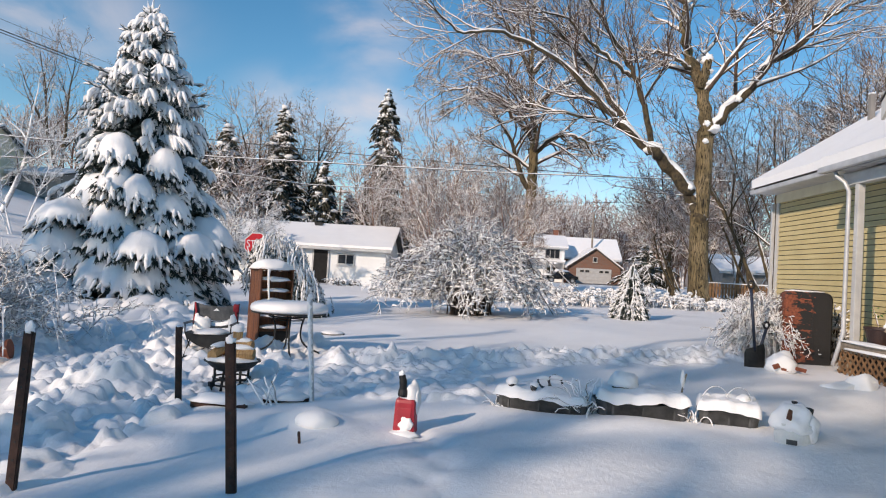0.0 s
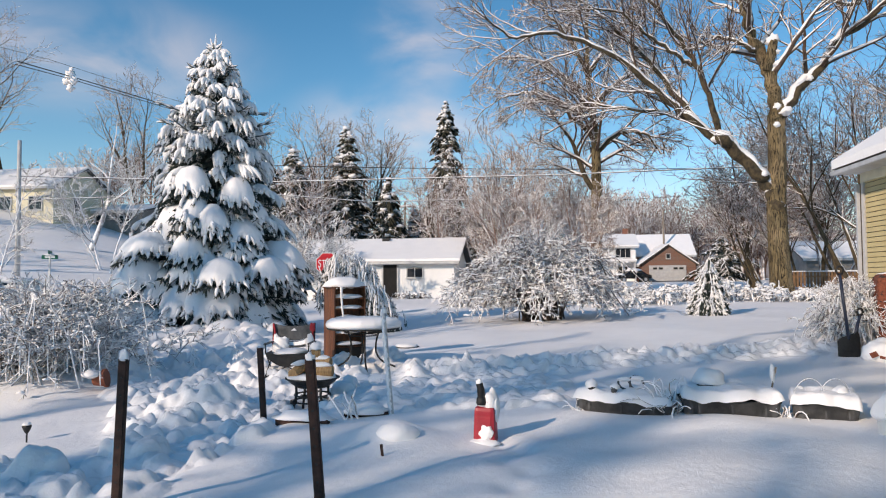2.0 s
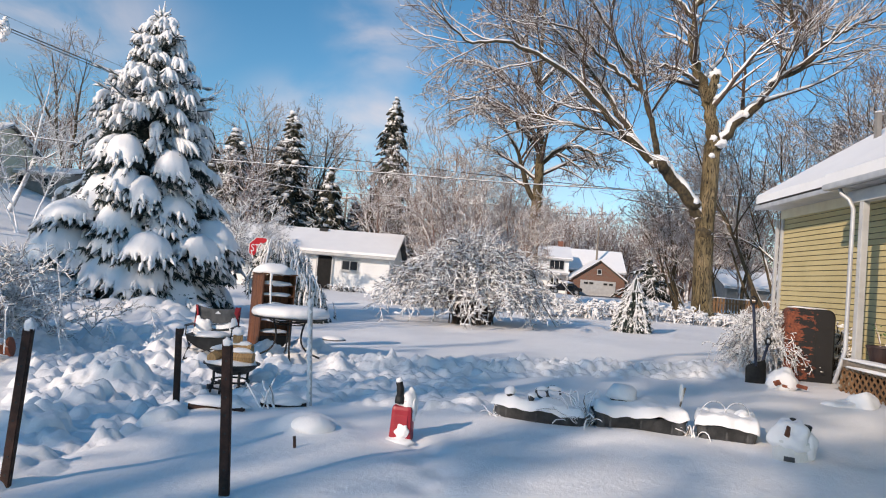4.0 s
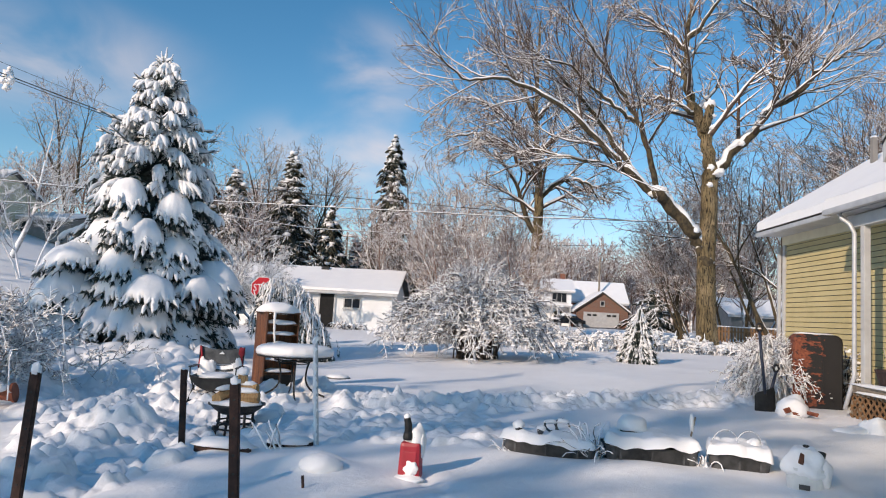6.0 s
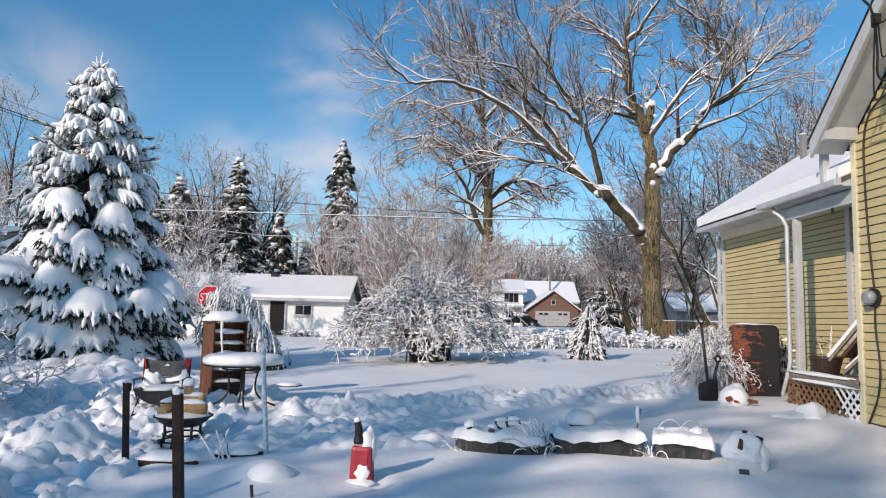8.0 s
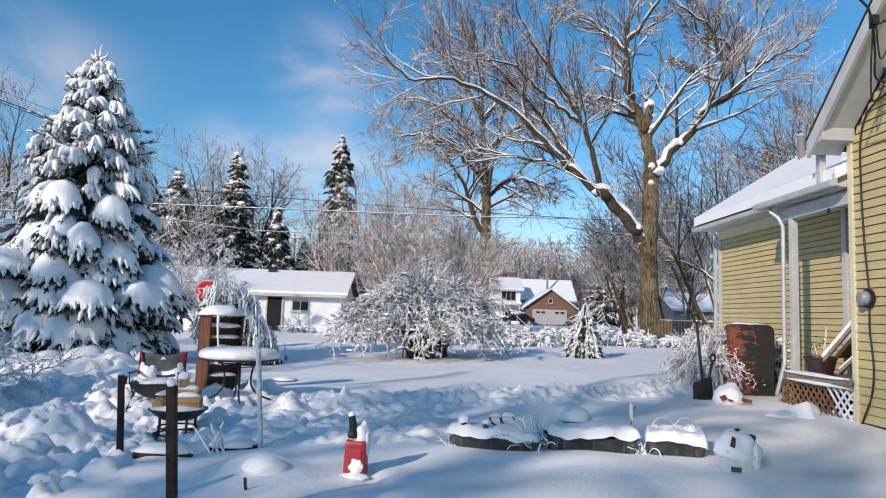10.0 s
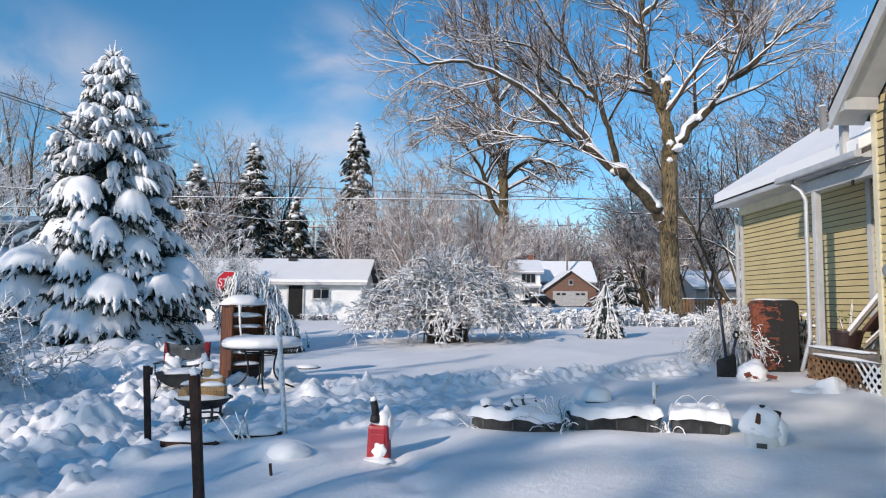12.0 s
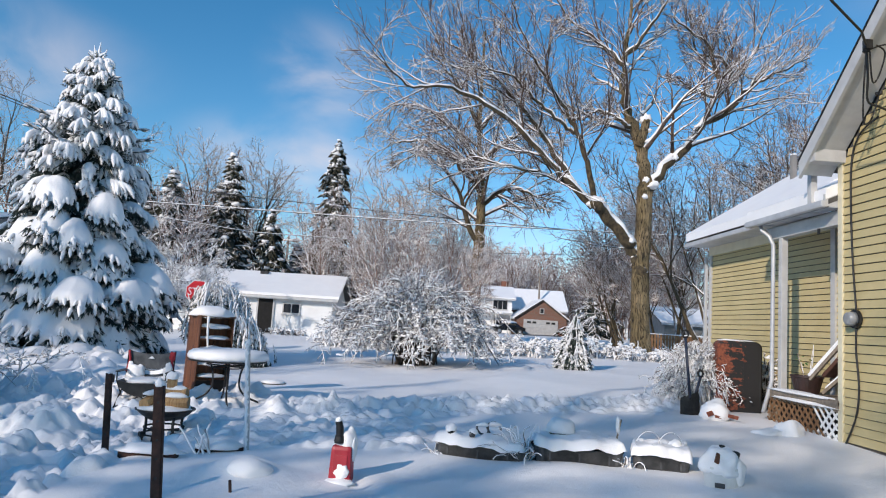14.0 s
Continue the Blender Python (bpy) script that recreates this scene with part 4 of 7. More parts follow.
def arching_bush(name, at, label, seed, stems, height, spread, material, twigs=9, base=0.3, least=0.013, lean=(0, 0), category="bush", up=0.5, twig_len=0.32, group="", kink=0.06, sub=4, clumps=5, wood=STEM, pad=(1.8, 5.0)):
    """A many-stemmed shrub weighed down by snow: its stems arch out, kink and hang."""
    rng = random.Random(seed)
    t = thing(name, at, label, category, group)
    main, side, load = Mesh(), Mesh(), Mesh()
    for _ in range(stems):
        a = rng.uniform(0, 6.283)
        far = spread * math.sqrt(rng.uniform(0.02, 1.0)) * rng.uniform(0.85, 1.1)
        h = height * rng.uniform(0.55, 1.08) * (1.0 - 0.35 * (far / spread) ** 2)
        x0, y0 = base * rng.gauss(0, 0.5), base * rng.gauss(0, 0.5)
        ex, ey = far * math.cos(a) + lean[0], far * math.sin(a) + lean[1]
        pts = []
        end = rng.uniform(0.2, 0.8) * h if far > 0.4 * spread else h
        for s in np.linspace(0, 1, 9):
            k = s**1.2
            z = h * (1 - (1 - min(s / up, 1)) ** 2) if s < up else h - (h - end) * ((s - up) / (1 - up)) ** 1.7
            w = kink * min(1, 3 * s)
            pts.append((x0 + ex * k + rng.gauss(0, w) * spread / 3, y0 + ey * k + rng.gauss(0, w) * spread / 3, max(0.02, z + rng.gauss(0, w * 0.7))))
        ln = smooth_line(pts, 2)
        r = np.linspace(least * 1.45, least * 0.9, len(ln))
        main.tube(ln, r, 5)
        for _ in range(clumps):
            p, k = ln[rng.randrange(len(ln) // 3, len(ln))], min(rng.uniform(*pad) * least, rng.uniform(0.035, 0.085))
            load.blob((k * rng.uniform(0.9, 1.8), k * rng.uniform(0.9, 1.8), k * 0.8), (p[0] + rng.gauss(0, 0.06), p[1] + rng.gauss(0, 0.06), p[2] + least), rng.randrange(40), 0.5, 3, 5, 0.6)
        for tl, tr in shoots(rng, ln, r, twigs, twig_len * rng.uniform(0.6, 1.3), rng.uniform(0.6, 1.1), 0.15, 0.0, 0.2, 4, 0.8, 0.22, least):
            tl[:, 2] = np.maximum(tl[:, 2], 0.03)
            side.tube(tl, tr, 4)
            for ul, ur in shoots(rng, tl, tr, sub, 0.5, 0.9, 0.16, 0.0, 0.2, 2, 0.9, 0.2, least * 0.95):
                ul[:, 2] = np.maximum(ul[:, 2], 0.03)
                side.tube(ul, ur, 3)
    tagged(part("stem_growth", main, wood, t, smooth=True), kind="stuff")
    tagged(part("snow_load", load, SNOW, t, "small pads of snow on the twigs", True), kind="stuff")
    tagged(part("twig_growth", side, material, t, "snow-coated drooping twigs", True), kind="stuff")
    return t


def weeping_cone(name, at, label, height, radius, seed, streams=60, droop_in=0.15):
    """A narrow weeping evergreen whose snowy branches hang to the ground."""
    rng = random.Random(seed)
    t = thing(name, at, label, "shrub")
    m, dark = Mesh(), Mesh()
    for j in range(streams):
        a = rng.uniform(0, 6.283)
        top = height * (1 - 0.75 * rng.random() ** 1.3)
        r = radius * rng.uniform(0.7, 1.15)
        pts = []
        for s in np.linspace(0, 1, 7):
            z = top * (1 - s) ** 1.15 + 0.04
            k = r * max(0.0, 1 - z / height) ** 0.8
            pts.append((k * math.cos(a) + rng.gauss(0, 0.02), k * math.sin(a) + rng.gauss(0, 0.02), z))
        fat = rng.uniform(0.024, 0.046)
        m.tube(pts, np.array([0.35, 0.7, 0.9, 1.0, 1.1, 1.0, 0.2]) * fat, 5)
        for p in pts[1:]:
            for _ in range(5):
                d = (math.cos(a) + rng.gauss(0, 0.5), math.sin(a) + rng.gauss(0, 0.5), -0.7)
                m.tube(bent(rng, p, d, rng.uniform(0.1, 0.22), 2, 0.1), [fat * 0.6, fat * 0.6, 0.008], 4)
        for p in pts[1:]:
            for _ in range(3):
                b = a + rng.gauss(0, 0.25)
                k = math.hypot(p[0], p[1])
                needle_fan(dark, rng, (k * math.cos(b), k * math.sin(b), p[2] - 0.05), (math.cos(b) * 0.5, math.sin(b) * 0.5, -1), 0.2, 5)
    part("core", Mesh().lathe([(radius * 0.7, 0.02), (radius * 0.5, height * 0.35), (radius * 0.22, height * 0.7), (0.02, height * 0.93)], 14, wobble=0.3, seed=seed), NEEDLE, t)
    part("needle_foliage", dark, NEEDLE, t)
    part("branch_curtain", m, SPRIG, t, "hanging snow-coated branches", True)
    return t


def weeping_tree(at, label):
    """A weeping evergreen: a spine that arches over and curtains of snowy branches hanging from it."""
    rng = random.Random(8)
    t = thing("weeping_spruce", at, label, "tree")
    m, dark = Mesh(), Mesh()
    spine = smooth_line([(-0.2, 0, 0), (-0.18, 0, 1.2), (-0.1, 0, 2.1), (0.1, 0, 2.3), (0.42, 0, 2.1), (0.75, 0, 1.6), (1.02, 0, 1.0), (1.4, 0, 0.35)], 6)
    part("trunk", Mesh().tube(spine, np.linspace(0.09, 0.03, len(spine)), 7), LIMB, t, smooth=True)
    for _ in range(2300):
        i = rng.randrange(10, len(spine))
        p = spine[i] + np.array([rng.gauss(0, 0.17), rng.gauss(0, 0.17), rng.gauss(-0.03, 0.07)])
        a = rng.uniform(0, 6.28)
        L = max(0.15, min(p[2] - 0.05, rng.uniform(0.5, 1.7)))
        ln = bent(rng, p, (0.22 * math.cos(a), 0.22 * math.sin(a), -0.3), L * 0.75, 7, 0.10, 0.0, 1.2)
        fat = rng.uniform(0.015, 0.034)
        m.tube(ln, np.array([0.6, 0.9, 1.1, 1.1, 1.0, 0.9, 0.6, 0.15]) * fat, 4)
        for q in (2, 4, 5, 6):
            needle_fan(dark, rng, ln[q] * np.array([0.99, 0.99, 1]) - np.array([0, 0, fat * 0.5]), (math.cos(a), math.sin(a), -1), 0.15, 3)
    tagged(part("needle_foliage", dark, NEEDLE, t), kind="stuff")
    tagged(part("branch_curtain", m, FROST, t, "curtains of snow-coated branches", True), kind="stuff")


big_maple()
second_maple()
weeping_tree(on_ground(-5.78, 19.5, 0.1), "weeping evergreen bowed into an arch by snow")
snowy_spruce(on_ground(-9.55, 19.0, 0.15), 8.75, 3.25, 4, "large spruce bowed under heavy pillows of snow")

# conifers beyond the white house
for n, (cx, cy, top, rad, gap, droop, bare) in enumerate([
    (-7.9, 60, 17.2, 2.2, 0.42, 0.40, 0.12),
    (-7.2, 57, 12.4, 1.5, 0.40, 0.55, 0.05),
    (-19.2, 52, 11.9, 2.3, 0.40, 0.35, 0.05),
    (-21.9, 53, 12.1, 1.9, 0.40, 0.35, 0.05),
    (-12.2, 55, 9.6, 2.1, 0.40, 0.42, 0.02),
    (-15.4, 54, 13.9, 2.0, 0.36, 0.25, 0.30),
    (-9.7, 58, 6.9, 1.3, 0.40, 0.45, 0.02),
    (-5.2, 55, 7.6, 1.5, 0.40, 0.5, 0.02),
    (22.5, 85, 6.2, 3.0, 0.5, 0.25, 0.0),
    (-10.8, 60, 7.6, 1.4, 0.40, 0.45, 0.02),
    (27.1, 52, 15.6, 1.2, 0.5, 0.3, 0.1),
]):
    z = ground_height(cx, cy)
    far_conifer((cx, cy, z - 0.2), top - z, rad, 50 + n, "dark conifer patched with snow beyond the white house" if cx < 10 else "dark evergreen patched with snow by the street", gap, droop, bare)


# bare trees: the near row, the far woods, and unseen ones added behind the camera for dappled shade
BARE = "bare tree with snow-dusted branches beyond the street"
for n, (cx, cy, seed, h, r, trunks, dens, mat, twig, fan) in enumerate([
    (19.5, 44.0, 23, 13.0, 0.10, 5, 1.0, LIMB, REDTWIG, 1.0),
    (15.2, 46.0, 24, 9.0, 0.09, 5, 1.0, LIMB, REDTWIG, 1.0),
    (-6.5, 50.0, 25, 8.5, 0.14, 3, 1.0, LIMB, TWIG, 1.0),
    (3.6, 52.0, 27, 10.0, 0.14, 4, 1.0, REDTWIG, REDTWIG, 0.9),
    (17.5, 38.0, 3, 13.5, 0.15, 4, 1.0, LIMB, TWIG, 1.1),
    (21.5, 42.0, 4, 15.5, 0.14, 4, 1.0, LIMB, TWIG, 1.1),
    (15.5, 50.0, 5, 12.0, 0.15, 3, 1.0, LIMB, REDTWIG, 1.0),
    (26.0, 48.0, 6, 16.5, 0.25, 3, 1.0, LIMB, TWIG, 1.1),
    (-2.5, 47.0, 8, 11.0, 0.13, 3, 1.1, REDTWIG, REDTWIG, 0.9),
    (0.5, 50.0, 9, 12.0, 0.14, 3, 1.1, REDTWIG, REDTWIG, 0.9),
    (-0.5, 43.0, 10, 8.5, 0.10, 4, 1.1, REDTWIG, REDTWIG, 0.9),
    (2.2, 40.0, 11, 7.0, 0.09, 5, 1.1, REDTWIG, REDTWIG, 0.9),
    (-3.5, 53.0, 12, 13.5, 0.15, 2, 1.0, LIMB, TWIG, 0.8),
    (-13.8, 59.0, 13, 15.0, 0.22, 2, 1.0, LIMB, TWIG, 1.0),
    (-16.0, 56.0, 14, 13.5, 0.2, 3, 1.0, LIMB, TWIG, 1.0),
    (-20.0, 62.0, 15, 14.0, 0.2, 3, 1.0, LIMB, TWIG, 1.0),
    (-13.4, 37.3, 16, 4.9, 0.09, 7, 1.1, FROST, FROST, 0.85),
    (-38.0, 62.0, 17, 15.0, 0.25, 2, 1.0, LIMB, TWIG, 1.1),
    (-31.5, 66.0, 18, 15.0, 0.25, 2, 1.0, LIMB, TWIG, 1.1),
    (-52.0, 60.0, 19, 17.0, 0.25, 2, 1.0, LIMB, TWIG, 1.1),
    (-46.0, 47.0, 29, 13.0, 0.2, 3, 1.0, LIMB, TWIG, 1.0),
    (-54.0, 50.0, 30, 14.0, 0.2, 3, 1.0, LIMB, TWIG, 1.0),
    (-30.0, 44.0, 33, 8.0, 0.08, 3, 1.0, FROST, FROST, 1.0),
    (-15.0, 50.0, 34, 9.0, 0.10, 4, 1.0, REDTWIG, REDTWIG, 1.0),
    (-5.0, 49.0, 35, 9.5, 0.10, 5, 1.1, REDTWIG, REDTWIG, 1.0),
    (24.0, 39.0, 36, 14.0, 0.12, 4, 1.0, LIMB, TWIG, 1.1),
    (18.3, 48.0, 61, 9.0, 0.11, 4, 1.0, LIMB, REDTWIG, 1.1),
    (22.0, 54.0, 62, 10.0, 0.12, 4, 1.0, REDTWIG, REDTWIG, 1.0),
    (-27.2, 31.0, 20, 6.8, 0.07, 1, 1.0, FROST, FROST, 0.9),
    (-35.0, 49.0, 22, 12.5, 0.22, 1, 0.7, FROST, FROST, 0.7),
]):
    place_tree("bare_tree", on_ground(cx, cy, 0.1), seed, BARE, mat, twig, "bare trees", 0, 1, height=h, trunk_r=r, trunks=trunks, density=dens, least=0.014, fan=fan, twigs=6 if cy < 46 else 5, snow=cy < 56)

# woods on the horizon
far_stock = []
for s in range(3):
    far_stock.append(place_tree("bare_tree", (-40 + 22 * s, 118, ground_height(-40 + 22 * s, 118) - 0.3), 70 + s, "hazy bare tree in the far woods", TWIG, REDTWIG, "far woods", 0, 1.0, height=15, trunk_r=0.32, trunks=2, density=0.9, least=0.040, fan=1.2, twigs=6))
rng = random.Random(77)
for k in range(96):
    x = -80 + 2.95 * k + rng.uniform(-2, 2) if k < 56 else rng.uniform(-4, 44)
    y = rng.uniform(100, 135)
    o = copy_thing(far_stock[k % 3], pose(x, y, ground_height(x, y) - 0.3, 0, 0, rng.uniform(0, 360)))
    k2 = rng.uniform(0.7, 1.05)
    o.scale = (k2, k2, k2)

def far_woods():
    """The wooded skyline, far behind everything."""
    m = Mesh()
    n = 420
    vs = []
    for i in range(n + 1):
        x = -260 + 520 * i / n
        y = 175 + 12 * math.sin(i * 0.05)
        h = 12.5 + 2.6 * noise.noise(Vector((i * 0.05, 0, 0))) + 2.0 * noise.noise(Vector((i * 0.35, 3, 0))) + 1.3 * noise.noise(Vector((i * 1.3, 7, 0)))
        if x < -40:
            h += min(9, (-40 - x) * 0.12)
        vs += [(x, y, -2), (x, y + 1, h), (x, y + 12, -2)]
    fs = []
    for i in range(n):
        a = 3 * i
        fs += [(a, a + 3, a + 4, a + 1), (a + 1, a + 4, a + 5, a + 2)]
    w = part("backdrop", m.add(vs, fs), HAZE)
    tagged(w, "distant wooded skyline, painted pale grey-brown for haze", "backdrop", kind="structure")


far_woods()

# shrubs
arching_bush("forsythia_bush", on_ground(0.15, 22.5, 0.05), "wide arching shrub weighed down with fresh snow", 2, 190, 2.75, 3.2, BUSHFROST, 14, 0.62, 0.017, twig_len=0.19, kink=0.07, sub=4, up=0.62, clumps=26, pad=(1.6, 3.4))
arching_bush("snowy_bush", on_ground(5.52, 12.85, 0.05), "low shrub bent over by snow beside the rusted tank", 6, 420, 1.10, 0.70, BUSHFROST, 4, 0.35, 0.008, twig_len=0.2, kink=0.07, sub=3, clumps=5, up=0.45, wood=BUSHFROST, pad=(1.2, 2.4))
arching_bush("snowy_bush", on_ground(6.75, 12.9, 0.05), "twiggy shrub between the tank and the porch", 26, 40, 1.0, 0.32, BUSHFROST, 7, 0.2, 0.010, up=0.9, twig_len=0.2)
arching_bush("snowy_bush", on_ground(-8.6, 10.5, 0.38), "tangled snow-coated shrub beside the garden bed", 7, 230, 1.75, 1.55, FROST, 11, 1.25, 0.0105, up=0.92, twig_len=0.2, sub=4, kink=0.05, clumps=12, wood=FROST, pad=(1.5, 3.6))
arching_bush("snowy_bush", on_ground(-11.5, 12.0, 0.38), "tangled snow-coated shrub beside the garden bed", 18, 190, 1.75, 1.8, FROST, 9, 1.1, 0.012, up=0.92, twig_len=0.2, sub=4, kink=0.05, clumps=12, wood=FROST, pad=(1.5, 3.6))
weeping_cone("dwarf_spruce", on_ground(5.56, 22.9, 0.05), "small narrow spruce draped in snow on the lawn", 1.95, 0.62, 3, 58)

rng = random.Random(12)
for k in range(26):
    x = -4 + 22 * k / 25 + rng.uniform(-0.4, 0.4)
    y = 31.5 + rng.uniform(-1.6, 2.2) + max(0, x - 8) * 0.25
    arching_bush("roadside_bush", on_ground(x, y, 0.05), "low snow-buried shrub along the road", 100 + k, 17, rng.uniform(0.6, 1.1) * (0.65 if x > 11 else 1.0), rng.uniform(0.8, 1.3), FROST, 4, 0.6, 0.026, up=0.75, group="roadside bushes", sub=1, clumps=14, wood=FROST, pad=(1.6, 3.6))
for k in range(7):
    x = -15 + 2.6 * k
    arching_bush("foundation_bush", on_ground(x, 38.6, 0.05), "snow-covered shrub before the white house", 140 + k, 16, rng.uniform(0.4, 0.7), rng.uniform(0.6, 1.0), FROST, 4, 0.6, 0.026, up=0.75, group="bushes by the white house", sub=2)

# added out of sight behind the camera: tall trees placed to throw the dappled shade
def shade_spot(across, along):
    """A place by the sun's own axes: to the side of its rays, and along them."""
    return across * 0.777 + along * 0.629, -across * 0.629 + along * 0.777


shade_x, shade_y = shade_spot(0.4, -38.0)
shade = place_tree("bare_tree", (shade_x, shade_y, -0.3), 41, "tall unseen bare tree added to throw dappled shade", LIMB, TWIG, "garden trees", 0, 1.15, height=21, trunk_r=0.4, spread=0.62, trunks=2, density=0.95, least=0.078, fan=1.0, twigs=4)
for across, along, k, a in ((-4.6, -37.5, 0.95, 70), (-4.0, -33.0, 0.80, 200), (5.0, -43.0, 1.12, 150), (10.5, -43.0, 1.1, 220), (-23.0, -27.0, 1.0, 20)):
    sx, sy = shade_spot(across, along)
    o = copy_thing(shade, pose(sx, sy, -0.3, 0, 0, a))
    o.scale = (k, k, k)
# slender unseen ones added to the side, whose trunks stripe the lawn
sx, sy = shade_spot(-14.5, -22.0)
slim = place_tree("bare_tree", (sx, sy, -0.4), 45, "slender unseen bare tree added to throw striped shade", LIMB, TWIG, "garden trees", 0, 1, height=19, trunk_r=0.3, spread=0.62, trunks=2, density=0.6, least=0.05, fan=0.4, twigs=4)
for across, along, k, a in ((-11.2, -20.0, 1.05, 15), (-18.5, -20.0, 1.1, 60), (-22.0, -20.0, 1.1, 200), (-47.0, -8.0, 1.0, 20), (-53.0, -10.0, 1.1, 110), (-60.0, -6.0, 1.0, 250)):
    sx, sy = shade_spot(across, along)
    o = copy_thing(slim, pose(sx, sy, -0.4, 0, 0, a))
    o.scale = (k, k, k)


# ---- houses ----
def gable_house(name, at, label, size, eave, rise, wall, overhang=0.5, along="x", snow=0.16, roof_mat=GREY_ROOF_AND_GAP, category="house"):
    """Walls with gables, a thick roof and the snow on it. size: length and depth; the ridge runs along x."""
    t = thing(name, at, label, category)
    L, D = size
    w = Mesh()
    th = 0.2
    prof = [(-D / 2, 0), (D / 2, 0), (D / 2, eave), (0, eave + rise), (-D / 2, eave)]
    for sx in (-1, 1):
        x0, x1 = sx * L / 2, sx * (L / 2 - th)
        vs = [(x0, y, z) for y, z in prof] + [(x1, y, z) for y, z in prof]
        fs = [tuple(range(5)), tuple(range(9, 4, -1))] + [(i, (i + 1) % 5, 5 + (i + 1) % 5, 5 + i) for i in range(5)]
        w.add(vs, fs)
    for sy in (-1, 1):
        w.box((L - 2 * th, th, eave), (0, sy * (D / 2 - th / 2), eave / 2))
    part("wall", w, wall, t)
    for sy in (-1, 1):
        run = D / 2 + overhang
        drop = rise * overhang / (D / 2)
        for nm, thick, lift, grow, mat in (("roof", 0.14, 0.0, 0.0, roof_mat), ("snow_cover", snow, 0.14, 0.05, SNOW)):
            n = 14
            vs, fs = [], []
            for k in range(n + 1):
                x = -(L / 2 + overhang + grow) + (L + 2 * overhang + 2 * grow) * k / n
                for y, z in ((0, eave + rise), (sy * (run + grow), eave - drop - grow * rise / D)):
                    wob = 0.03 * noise.noise(Vector((x, y, lift * 9))) if nm == "snow_cover" else 0
                    vs += [(x, y, z + lift - 0.004 * (lift == 0)), (x, y, z + lift + thick + wob)]
            for k in range(n):
                a, b = 4 * k, 4 * k + 4
                fs += [(a, b, b + 2, a + 2), (a + 1, a + 3, b + 3, b + 1), (a + 2, b + 2, b + 3, a + 3), (a, a + 1, b + 1, b)]
            fs += [(0, 2, 3, 1), (4 * n, 4 * n + 1, 4 * n + 3, 4 * n + 2)]
            part(nm, Mesh().add(vs, fs), mat, t, "thick smooth snow on the roof" if nm == "snow_cover" else "", nm == "snow_cover" and False)
        part("fascia", Mesh().box((L + 2 * overhang, 0.05, 0.2), (0, sy * (run + 0.02), eave - drop + 0.02)), TRIM, t)
    return t


def window(parent, at, size, facing=0.0, frame=0.07, sashes=2, mat=TRIM):
    """A framed window with glass; at is its centre on the wall's face, facing turns it about z."""
    w, h = size
    m = pose(*at, 0, 0, facing)

    def place(mesh):
        mesh.v = [tuple(m @ Vector(p)) for p in mesh.v]
        return mesh

    fr = Mesh()
    for sx in (-1, 1):
        fr.box((frame, 0.08, h + frame), (sx * w / 2, -0.03, 0))
    for sz in (-1, 1):
        fr.box((w - frame, 0.08, frame), (0, -0.03, sz * h / 2))
    for k in range(1, sashes):
        fr.box((0.05, 0.06, h - frame), (-w / 2 + w * k / sashes, -0.03, 0))
    win = part("window", place(fr), mat, parent)
    for k in range(sashes):
        pw = w / sashes - 0.06
        part("pane", place(Mesh().box((pw, 0.02, h - frame - 0.004), (-w / 2 + w * (k + 0.5) / sashes, -0.015, 0))), GLASS, win)
    part("sill", place(Mesh().box((w + 0.16, 0.12, 0.05), (0, -0.06, -h / 2 - frame / 2 - 0.03))), mat, win)
    return win


def local_box(name, size, at, mat, parent, turn=(0, 0, 0), label="", bevel=0.0):
    return part(name, Mesh().box(size, at, turn, bevel), mat, parent, label)


def white_house():
    z = 0.30
    h = gable_house("ranch_house", (-11.0, 44.6, z - 0.2), "low white ranch house with a thick snow roof", (12.1, 7.2), 2.42, 1.35, WALL_WHITE, 0.35)
    y = -3.6
    # clapboard courses
    for k in range(13):
        local_box("clapboard", (12.06, 0.02, 0.155), (0, y - 0.008, 0.32 + 0.17 * k), WALL_WHITE, h, (5, 0, 0))
    d = local_box("door", (0.86, 0.08, 2.05), (2.05, y - 0.05, 1.22), DOOR_SHADE_DARK, h, label="dark front door", bevel=0.01)
    local_box("door_frame", (0.10, 0.10, 2.15), (1.57, y - 0.05, 1.27), TRIM, d)
    local_box("door_frame", (0.10, 0.10, 2.15), (2.53, y - 0.05, 1.27), TRIM, d)
    window(h, (3.6, y - 0.02, 1.72), (1.0, 0.6))
    window(h, (-3.2, y - 0.02, 1.68), (1.15, 0.6))
    window(h, (6.07, -1.6, 1.55), (0.8, 0.9), 90, sashes=1)
    window(h, (6.07, 0.9, 1.55), (0.8, 0.9), 90, sashes=1)
    local_box("gutter", (12.8, 0.12, 0.11), (0, y - 0.44, 2.30), TRIM, h, bevel=0.02)
    local_box("vent", (0.5, 0.4, 0.2), (1.1, -0.4, 3.96), BLACK, h, label="dark roof vent poking through the snow")


